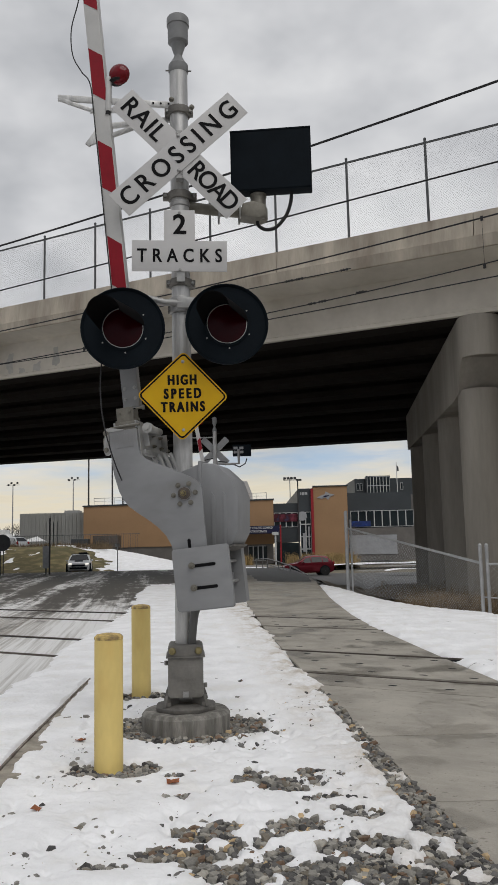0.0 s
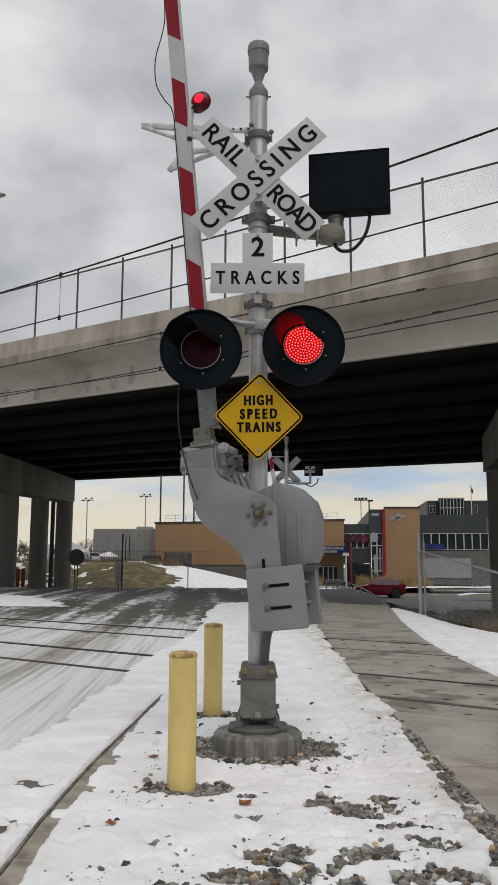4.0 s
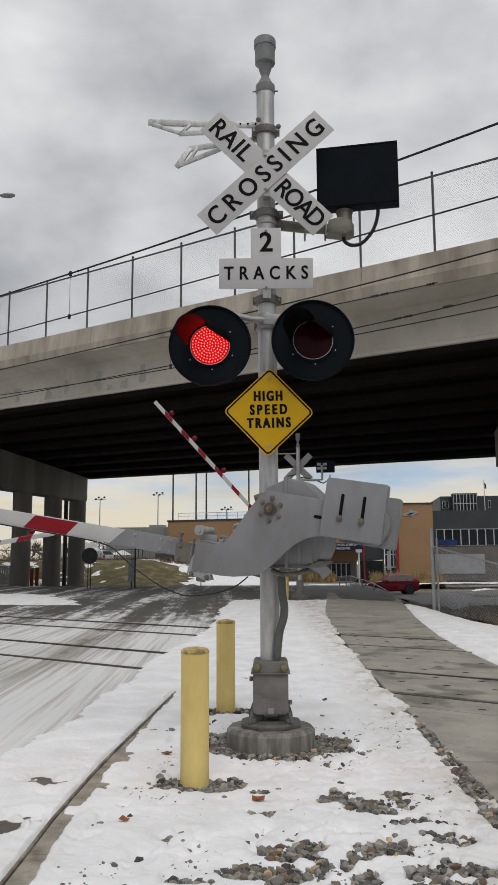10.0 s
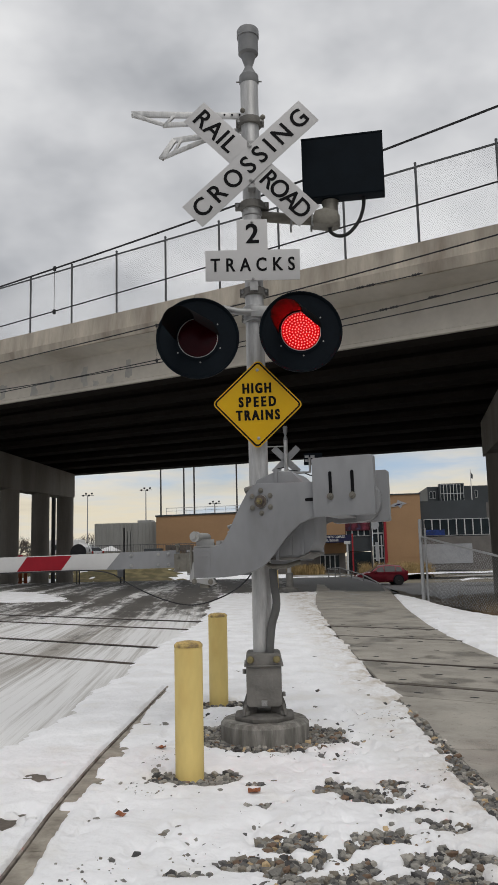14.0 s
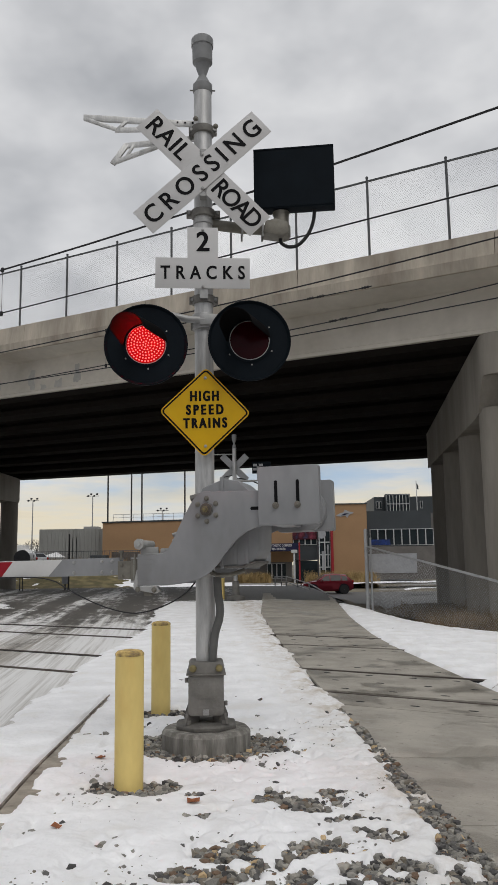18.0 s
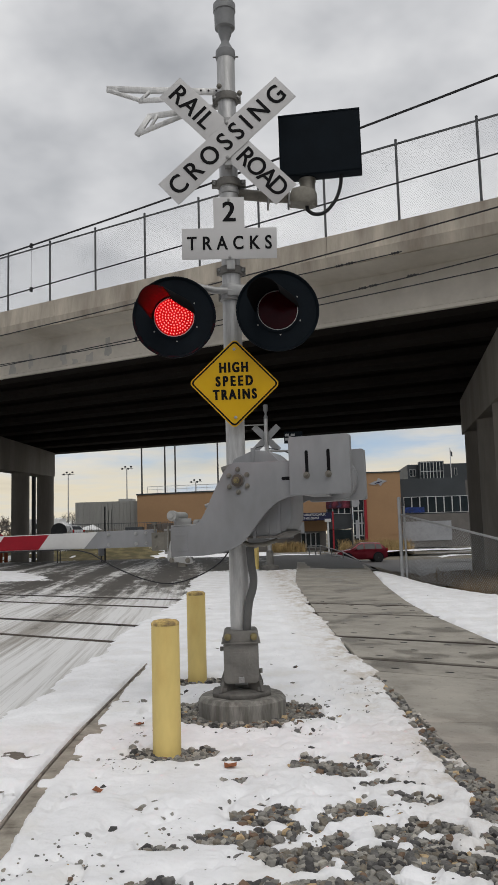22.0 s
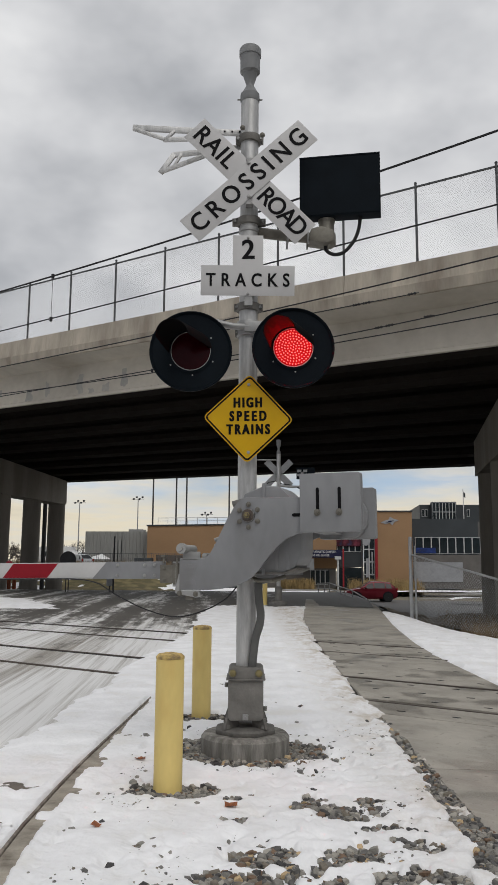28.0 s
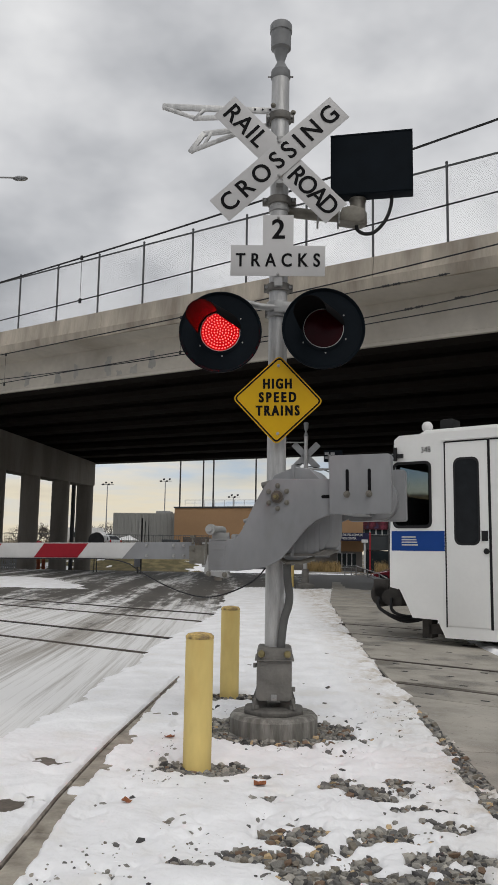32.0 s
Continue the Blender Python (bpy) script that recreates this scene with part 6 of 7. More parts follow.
part("swivel_arm", Shape().tube([(0.05, 0, 4.08), (0.5, 0, 4.05), (0.82, -0.06, 4.06), (0.82, -0.06, 4.56)], 0.045, 10), GALV, far)
part("hose", Shape().tube([(0.6, 0, 4.05), (0.85, -0.1, 3.93), (1.05, -0.1, 4.05), (1.1, -0.05, 4.22)], 0.02, 8), RUBBER, far)
part("cable_loop", Shape().tube([(-0.5, 0.05, 4.02), (-0.35, 0.0, 4.2), (-0.1, 0.0, 4.25), (0.1, 0.0, 4.15), (0.4, 0.05, 4.12)], 0.016, 8), RUBBER, far)

fgate = thing("crossing_gate", pose(FX + 0.38, FY - 0.05, FZ + 1.38, 0, 0, 6), "grey crossing gate with a striped arm across the tracks", "crossing gate")
part("machine_housing", Shape().box(-0.15, 0.45, -0.2, 0.2, -0.35, 0.25), GREYPAINT, fgate, bevel=0.05)


def small_gate(parent, sgn, length, lamps):
    s = part("gate_frame", Shape().prism([(-0.55 * sgn, -0.45), (-0.55 * sgn, -0.25), (-0.1 * sgn, 0.12), (0.7 * sgn, 0.15), (0.7 * sgn, -0.15), (0.1 * sgn, -0.3)], -0.32, -0.28), GREYPAINT, parent, "grey side plate with counterweight", bevel=0.01)
    part("counterweight", Shape().box(min(0.4 * sgn, 0.8 * sgn), max(0.4 * sgn, 0.8 * sgn), -0.36, -0.325, -0.18, 0.2), GREYPAINT, s)
    part("arm", Shape().box(min(-0.55 * sgn, -length * sgn), max(-0.55 * sgn, -length * sgn), -0.26, -0.20, -0.42, -0.29), ARMWHITE, s, "white striped arm", bevel=0.005)
    k = 1.5
    while k + 0.4 < length:
        sh = Shape()
        for y0, y1 in ((-0.264, -0.2615), (-0.1985, -0.196)):
            sh.prism([(-(k - 0.05) * sgn, -0.415), (-(k + 0.05) * sgn, -0.295), (-(k + 0.44) * sgn, -0.295), (-(k + 0.34) * sgn, -0.415)], y0, y1)
        part("stripe", sh, ARMRED, s)
        k += 0.862
    for q in lamps:
        part("arm_lamp", Shape().ball((-q * sgn, -0.23, -0.19), 0.1, 14, 8, (1, 0.7, 1)), REDGLASS, s, "round red arm lamp")
    return s


fswing = small_gate(fgate, 1, 7.6, (4.2, 5.7, 6.9))
bollard(pose(-1.62, 28.5, lz(-1.6, 28.5)), 0.88)

lgate = thing("crossing_gate", pose(-12.6, 20.6, 1.60, 0, 0, 24), "striped crossing gate arm beyond the street", "crossing gate")
part("post", Shape().lathe([(0.25, -1.7), (0.25, -1.5), (0.075, -1.45), (0.075, 1.2)], n=20), ALU, lgate)
part("machine_housing", Shape().box(-0.45, 0.15, -0.2, 0.2, -0.35, 0.25), GREYPAINT, lgate, bevel=0.05)
lswing = small_gate(lgate, -1, 5.1, (4.5,))

# street lamp far behind the bridge
lampm = thing("street_lamp", pose(-16.6, 28.0, 0, 0, 0, 0), "tall street lamp with a small grey head on a thin arm", "street lamp")
part("pole", Shape().lathe([(0.11, 0), (0.07, 15.0)], n=14), GALV, lampm)
part("arm", Shape().tube([(0, 0, 14.7), (1.5, -0.1, 15.1), (3.6, -0.3, 15.15), (4.5, -0.4, 15.05)], 0.035, 8), GALV, lampm)
part("head", Shape().ball((4.75, -0.42, 15.0), 0.3, 14, 8, (1.0, 0.5, 0.28)), SIGNBACK, lampm)

# ---- athletic building and what stands round it ----
TAN = material("tan_panel", (0.36, 0.222, 0.12), 0.8, vary=0.06, scale=0.4, fine=5, bump=0.05)
CHAR = material("charcoal_metal", (0.060, 0.068, 0.074), 0.5, 0.2, vary=0.1, scale=0.5, fine=8, bump=0.05)
BLOCK = material("grey_block", (0.16, 0.15, 0.14), 0.85, vary=0.12, scale=1, fine=6, bump=0.2)
CORR = material("corrugated_metal", (0.36, 0.36, 0.34), 0.5, 0.4, vary=0.12, scale=0.5, fine=8, bump=0.05, stretch=(1, 1, 0.2))
GLASS = material("window_glass", (0.02, 0.028, 0.032), 0.06, vary=0.3, scale=0.6, fine=4, bump=0)
FRAME = material("window_frame", (0.55, 0.56, 0.56), 0.5, 0.2, vary=0.05, bump=0)
REDMETAL = material("red_metal", (0.30, 0.022, 0.03), 0.5, vary=0.08, bump=0)
NAVY = material("navy_panel", (0.012, 0.014, 0.05), 0.5, vary=0.08, bump=0)
MURAL = material("coloured_mural", (0.16, 0.03, 0.05), 0.6, vary=0.6, scale=1.4, fine=5, bump=0, tint=(0.05, 0.05, 0.12))
MURALBLUE = material("blue_mural", (0.02, 0.05, 0.22), 0.6, vary=0.4, scale=1.5, fine=6, bump=0, tint=(0.09, 0.10, 0.11))
PALE = material("pale_mural", (0.36, 0.37, 0.39), 0.7, vary=0.1, scale=1.5, fine=6, bump=0)
WHITE = material("white_paint", (0.74, 0.74, 0.73), 0.45, vary=0.04, bump=0.02)
G = -0.55


def window(parent, x0, x1, z0, z1, y, cols, rows=1, frame=0.06):
    w = part("window", Shape().box(x0, x1, y - 0.02, y + 0.05, z0, z1), FRAME, parent)
    cw, ch = (x1 - x0) / cols, (z1 - z0) / rows
    for i in range(cols):
        for j in range(rows):
            part("pane", Shape().box(x0 + i * cw + frame, x0 + (i + 1) * cw - frame, y - 0.035, y - 0.022, z0 + j * ch + frame, z0 + (j + 1) * ch - frame), GLASS, w)
    return w


hall = thing("athletic_building", pose(0, 0, 0), "tan and charcoal athletic building with a tall entrance tower", "building")
part("wall", Shape().add([(-18.4, 90, 1.5), (-18.4, 90, 6.05), (2.6, 88.0, 6.25), (2.6, 88.0, 1.5), (-18.4, 120, 1.5), (-18.4, 120, 6.05), (2.6, 120, 6.25), (2.6, 120, 1.5)], [(0, 1, 2, 3), (4, 7, 6, 5), (0, 4, 5, 1), (3, 2, 6, 7), (1, 5, 6, 2), (0, 3, 7, 4)]), TAN, hall, "tan rendered wall")
part("plinth", Shape().add([(-18.3, 90.1, G), (-18.3, 90.1, 1.5), (2.5, 88.1, 1.5), (2.5, 88.1, G), (-18.3, 119, G), (-18.3, 119, 1.5), (2.5, 119, 1.5), (2.5, 119, G)], [(0, 1, 2, 3), (4, 7, 6, 5), (0, 4, 5, 1), (3, 2, 6, 7), (1, 5, 6, 2), (0, 3, 7, 4)]), BLOCK, hall, "grey block plinth")
part("roof_edge", Shape().add([(-18.5, 89.9, 6.05), (-18.5, 89.9, 6.2), (2.7, 87.9, 6.4), (2.7, 87.9, 6.25), (-18.5, 91, 6.05), (-18.5, 91, 6.2), (2.7, 89, 6.4), (2.7, 89, 6.25)], [(0, 1, 2, 3), (4, 7, 6, 5), (0, 4, 5, 1), (3, 2, 6, 7), (1, 5, 6, 2), (0, 3, 7, 4)]), CHAR, hall)
rail_s = Shape().rod((-17.6, 92, 7.1), (2.0, 91, 7.25), 0.03, n=5).rod((-17.6, 92, 6.75), (2.0, 91, 6.9), 0.02, n=5)
for k in range(18):
    rail_s.rod((-17.6 + k * 1.15, 92 - k * 0.058, 6.1), (-17.6 + k * 1.15, 92 - k * 0.058, 7.1 + k * 0.009), 0.025, n=5)
part("roof_railing", rail_s, FENCE, hall)
part("greenhouse", Shape().prism([(-4.0, 6.2), (-4.0, 8.0), (-2.4, 9.0), (-0.2, 9.0), (0.4, 7.4), (0.4, 6.2)], 96, 104), FRAME, hall, "pale glazed roof lantern")
part("wall", Shape().box(2.6, 5.5, 89.2, 120, 1.7, 5.9), CHAR, hall, "charcoal metal wall")
part("wall", Shape().box(5.4, 7.0, 88.6, 120, 4.9, 7.45), CHAR, hall, "charcoal metal wall")
for k in range(5):
    part("number_bar", Shape().box(5.62 + 0.16 * k, 5.72 + 0.16 * k, 88.57, 88.595, 6.75, 7.05), FRAME, hall)
window(hall, 2.7, 5.3, 3.3, 4.9, 89.15, 4, 2)
part("mural", Shape().box(2.55, 5.3, 89.0, 89.08, 3.9, 4.75), MURAL, hall, "red and purple window graphic")
part("round_emblem", Shape().lathe([(0.0, 0), (0.5, 0), (0.5, 0.03), (0, 0.03)], (5.75, 88.45, 4.45), "y", 24), PALE, hall)
window(hall, 5.5, 6.7, G + 0.1, 4.9, 88.6, 2, 4)
part("mural", Shape().box(5.75, 6.1, 88.52, 88.555, 0.6, 2.6).box(6.35, 6.5, 88.52, 88.555, 0.8, 3.3), PALE, hall)
part("fin", Shape().box(6.72, 7.0, 88.2, 89.4, G, 7.4), REDMETAL, hall, "red metal fin")
part("tower", Shape().box(7.0, 10.7, 88.4, 104, 0.9, 7.6), TAN, hall, "tan entrance tower")
part("tower", Shape().box(7.02, 10.66, 88.42, 104, G, 0.9), TAN, hall)
part("tower_edge", Shape().box(6.95, 10.8, 88.3, 89.2, 7.6, 7.72), CHAR, hall)
bird = [(8.35 + (x - 8.35) * 1.25, 6.6 + (z - 6.6) * 1.3) for x, z in [(7.55, 6.45), (7.9, 6.62), (8.25, 6.72), (8.35, 6.95), (8.7, 6.78), (9.15, 6.66), (8.75, 6.52), (8.55, 6.25), (8.35, 6.45), (8.0, 6.35)]]
part("emblem", Shape().prism(bird, 88.33, 88.395), PALE, hall, "pale wing-shaped emblem")
part("emblem", Shape().prism([(7.9, 6.42), (8.3, 6.62), (8.8, 6.66), (8.45, 6.48)], 88.30, 88.328), NAVY, hall)
part("canopy", Shape().box(-1.6, 3.1, 85.6, 88.4, 2.62, 3.42), NAVY, hall, "navy canopy with white lettering")
part("canopy_post", Shape().box(3.15, 3.30, 85.5, 85.8, G, 3.5), REDMETAL, hall)
part("lettering", lettering("ASSEMBLY ATHLETIC COMPLEX", 0.33, pose(0.78, 85.58, 3.20), 0.72, 0.008), FRAME, hall)
part("lettering", lettering("AT MSU DENVER", 0.33, pose(0.9, 85.58, 2.84), 0.72, 0.008), FRAME, hall)
part("lettering", Shape().box(-1.5, -0.65, 85.57, 85.595, 3.08, 3.27), FRAME, hall)
window(hall, -0.2, 1.9, G + 0.3, 1.35, 88.2, 4, 1)
part("door", Shape().box(2.7, 5.3, 89.0, 89.15, G, 1.6), GLASS, hall)
wing = part("wall", Shape().box(10.75, 18.0, 90.2, 112, 3.05, 6.95), CHAR, hall, "charcoal metal wall")
part("wall", Shape().box(10.75, 19.2, 90.0, 112, G, 3.05), BLOCK, hall, "grey block wall")
part("wall", Shape().box(18.0, 19.6, 91.0, 112, 3.05, 6.7), BLOCK, hall)
window(hall, 11.2, 18.2, 3.15, 4.95, 90.15, 8, 1)
part("mural", Shape().box(11.2, 13.4, 90.02, 90.10, 3.2, 3.8), MURALBLUE, hall, "blue window graphic")
part("mural", Shape().box(10.95, 16.2, 89.9, 89.98, 0.15, 2.25), PALE, hall, "large pale wall graphic")
annex = thing("office_building", pose(0, 0, 0), "dark brick building with a glazed top floor", "building")
part("wall", Shape().box(16.2, 26, 124, 140, G, 11.2), CHAR, annex)
part("wall", Shape().box(17.8, 21.4, 122.4, 124.1, 8.4, 11.5), CHAR, annex)
window(annex, 17.9, 21.3, 8.6, 11.4, 122.38, 7, 2, 0.05)
for x in (16.5, 17.0, 23.2):
    window(annex, x, x + 0.4, 9.4, 10.5, 123.95, 1, 1, 0.05)
flag = thing("flagpole", pose(22.0, 120, 0), "white flagpole with a limp dark flag", "flagpole")
part("pole", Shape().rod((0, 0, G), (0, 0, 13.2), 0.06, n=8), WHITE, flag)
part("flag", Shape().prism([(0, 12.9), (0.3, 12.5), (0.32, 11.9), (0.03, 12.0)], -0.02, 0.02), CHAR, flag)

shed = thing("warehouse", pose(0, 0, 0), "grey corrugated metal warehouse", "building")
sh = Shape()
for k in range(19):
    x = -26.0 + k * 0.42
    sh.box(x, x + 0.10, 91.90, 92.0, G, 5.5)
part("wall", Shape().box(-26, -18.35, 92, 118, G, 5.55), CORR, shed)
part("ribs", sh, CORR, shed)
part("door", Shape().box(-23.0, -21.6, 91.9, 91.99, 0.5, 4.6), CORR, shed)
part("roof_unit", Shape().box(-21.9, -20.2, 96, 98, 5.55, 6.0), GALV, shed)
yard = thing("yard_fence", pose(0, 0, 0), "dark yard fence with an open steel grid", "fence")
sf = Shape()
for k in range(120):
    sf.rod((-40 + k * 0.24, 83, 0.9), (-40 + k * 0.24, 83, 2.9), 0.018, n=4)
sf.rod((-40, 83, 2.85), (-11.2, 83, 2.85), 0.03, n=5).rod((-40, 83, 1.4), (-11.2, 83, 1.4), 0.03, n=5)
part("bars", sf, FENCEDARK, yard)
skip = thing("skip", pose(-14.6, 84, 0), "rusty brown waste container", "container")
part("body", Shape().box(-1.6, 1.0, 0, 2, G, 2.75), RAILSTEEL, skip, bevel=0.05)
for k in range(6):
    part("rib", Shape().box(-1.55 + 0.48 * k, -1.45 + 0.48 * k, -0.06, 0.0, 1.0, 2.75), RAILSTEEL, skip)
tent = thing("tent", pose(-22.6, 85, 1.0), "small white canopy tent", "tent")
part("cover", Shape().add([(-1.2, -1, 1.3), (1.2, -1, 1.3), (1.2, 1, 1.3), (-1.2, 1, 1.3), (0.4, 0, 1.85)], [(0, 1, 4), (1, 2, 4), (2, 3, 4), (3, 0, 4), (3, 2, 1, 0)]), WHITE, tent)
for x in (-1.1, 1.1):
    part("leg", Shape().rod((x, -0.9, -1.4), (x, -0.9, 1.3), 0.03, n=5), FENCE, tent)
gen = thing("generator", pose(-17.6, 84, 0), "dark green box on the yard", "machine")
part("body", Shape().box(-0.9, 0.9, 0, 1.2, G, 2.45), CHAR, gen, bevel=0.08)


def flood(x, y, h, heads):
    p = thing("floodlight_mast", pose(x, y, G), "tall grey floodlight mast with lamps on top", "floodlight", "floodlight masts")
    part("pole", Shape().lathe([(0.16, 0), (0.08, h - G)], n=8), FENCE, p)
    for k in range(heads * 2):
        part("lamp", Shape().box(-0.16, 0.16, -0.2, 0.15, -0.12, 0.16, pose((k - heads + 0.5) * 0.55, 0, h - G + 0.35 * (k % 2), 18, 0, 0)), POST, p, bevel=0.03)
    part("bar", Shape().rod((-0.6 * heads, 0, h - G), (0.6 * heads, 0, h - G), 0.05, n=6), FENCE, p)


flood(-43.8, 150, 13.6, 2)
flood(-32.6, 150, 14.3, 2)
flood(-19.6, 150, 11.4, 2)
for x, h in ((-23.0, 40), (-19.6, 40), (-18.1, 40), (-11.9, 40)):
    t = thing("net_pole", pose(x, 116, G), "tall dark net pole behind the building", "pole", "net poles")
    part("pole", Shape().lathe([(0.13, 0), (0.10, 26)], n=8), POST, t)
for x, y, h, r in ((4.35, 72, 5.4, 0.07),):
    t = thing("lamp_post", pose(x, y, G), "slim dark lamp post", "street lamp")
    part("pole", Shape().lathe([(r, 0), (r * 0.8, h + 2.2)], n=8), POST, t)
    part("head", Shape().box(-0.12, 0.35, -0.1, 0.1, h + 2.15, h + 2.3), POST, t)
t = thing("lamp_post", pose(2.5, 80, G), "short pale lamp post with a box head", "street lamp")
part("pole", Shape().lathe([(0.09, 0), (0.09, 2.9)], n=8), FRAME, t)
part("head", Shape().box(-0.3, 0.3, -0.2, 0.2, 2.9, 3.2), FRAME, t)
fl = thing("floodlight_mast", pose(9.6, 190, G), "tall grey floodlight mast with lamps on top", "floodlight", "floodlight masts")
part("pole", Shape().lathe([(0.16, 0), (0.1, 17.6)], n=8), FENCE, fl)
part("lamp", Shape().box(-1.5, -0.9, -0.3, 0.3, 17.3, 17.8).box(-0.7, -0.1, -0.3, 0.3, 17.3, 17.8).box(0.1, 0.7, -0.3, 0.3, 17.3, 17.8).box(0.9, 1.5, -0.3, 0.3, 17.3, 17.8).box(-1.5, 1.5, -0.1, 0.1, 17.05, 17.2), POST, fl)
bp = thing("black_pole", pose(-20.15, 60.0, -0.4), "black pole behind the bridge columns", "pole")
part("pole", Shape().rod((0, 0, -0.6), (0, 0, 9.5), 0.16, n=10), POST, bp)
ORANGE = material("orange_barrier", (0.32, 0.08, 0.03), 0.6, vary=0.2, scale=4, bump=0.1)
ob_ = thing("orange_fence", pose(-24.0, 62, -0.5) @ Matrix.Scale(1.4, 4), "orange plastic barrier fence", "barrier")
for k in range(5):
    part("slat", Shape().box(-0.6 + 0.3 * k, -0.4 + 0.3 * k, 0, 0.05, -0.5, 1.15), ORANGE, ob_)

slats = thing("slat_fence", pose(-27.2, 57.0, lz(-27.2, 57.0)), "grey slatted metal fence behind the bridge columns", "fence")
for k in range(24):
    part("slat", Shape().box(0.17 * k, 0.17 * k + 0.13, 0, 0.03, 0.0, 1.55), SIGNBACK, slats)
for z in (0.35, 1.25):
    part("rail", Shape().box(-0.1, 4.1, 0.032, 0.07, z, z + 0.08), SIGNBACK, slats)
BARK = material("bark", (0.10, 0.085, 0.075), 0.95, vary=0.2, scale=3, fine=20, bump=0.3)


def tree(x, y, h, seed):
    rs = random.Random(seed)
    t = thing("tree", pose(x, y, G), "bare winter tree with fine grey-brown twigs", "tree", "bare trees")
    tr, br = Shape(), Shape()
    tr.rod((0, 0, 0), (rs.uniform(-0.2, 0.2), 0, h * 0.32), h * 0.024, h * 0.018, n=8)

    def grow(p, d, length, r, depth):
        q = p + d * length
        br.rod(p, q, r, r * 0.62, n=4 if depth > 1 else 6, caps=False)
        if depth >= 5:
            return
        for _ in range(3 if depth < 4 else 2):
            a = Vector((rs.gauss(0, 1), rs.gauss(0, 1), rs.gauss(0.25, 0.6))).normalized()
            grow(p + d * length * rs.uniform(0.6, 1.0), (d * 0.75 + a * 0.75).normalized(), length * rs.uniform(0.58, 0.78), max(0.018, r * 0.6), depth + 1)

    for _ in range(4):
        a = rs.uniform(0, 6.28)
        grow(Vector((0, 0, h * rs.uniform(0.22, 0.32))), Vector((math.cos(a) * 0.6, math.sin(a) * 0.6, 1)).normalized(), h * 0.24, h * 0.012, 1)
    part("trunk", tr, BARK, t)
    part("branches", br, BARK, t)


for i, (x, y, h) in enumerate(((-31.2, 118, 6.6), (-32.6, 122, 7.0), (-28.5, 122, 6.4), (-41.5, 118, 5.8), (-37.5, 121, 7.4), (-33.8, 117, 7.6), (-45.5, 124, 7.0), (-30.6, 125, 6.8), (-49, 128, 7.5), (-53, 131, 7.0), (-27, 150, 8.2))):
    tree(x, y, h, 40 + i)

# ---- vehicles ----
CARWHITE = material("white_car_paint", (0.62, 0.63, 0.64), 0.25, vary=0.03, bump=0)
CARRED = material("maroon_car_paint", (0.13, 0.010, 0.018), 0.2, 0.3, vary=0.06, bump=0)
CARGREY = material("silver_car_paint", (0.42, 0.43, 0.44), 0.3, 0.3, vary=0.05, bump=0)
CARGLASS = material("car_glass", (0.012, 0.014, 0.016), 0.06, vary=0.2, bump=0)
TYRE = material("tyre", (0.018, 0.018, 0.019), 0.8, vary=0.2, bump=0.2)
RIM = material("rim", (0.18, 0.18, 0.19), 0.35, 0.7, vary=0.1, bump=0)
HEADLIGHT = material("headlight_glow", (0.8, 0.8, 0.75), 0.2, vary=0.02, bump=0, emit=(1.0, 0.95, 0.85, 0.9))
TAIL = material("tail_lamp", (0.25, 0.01, 0.012), 0.2, vary=0.1, bump=0)


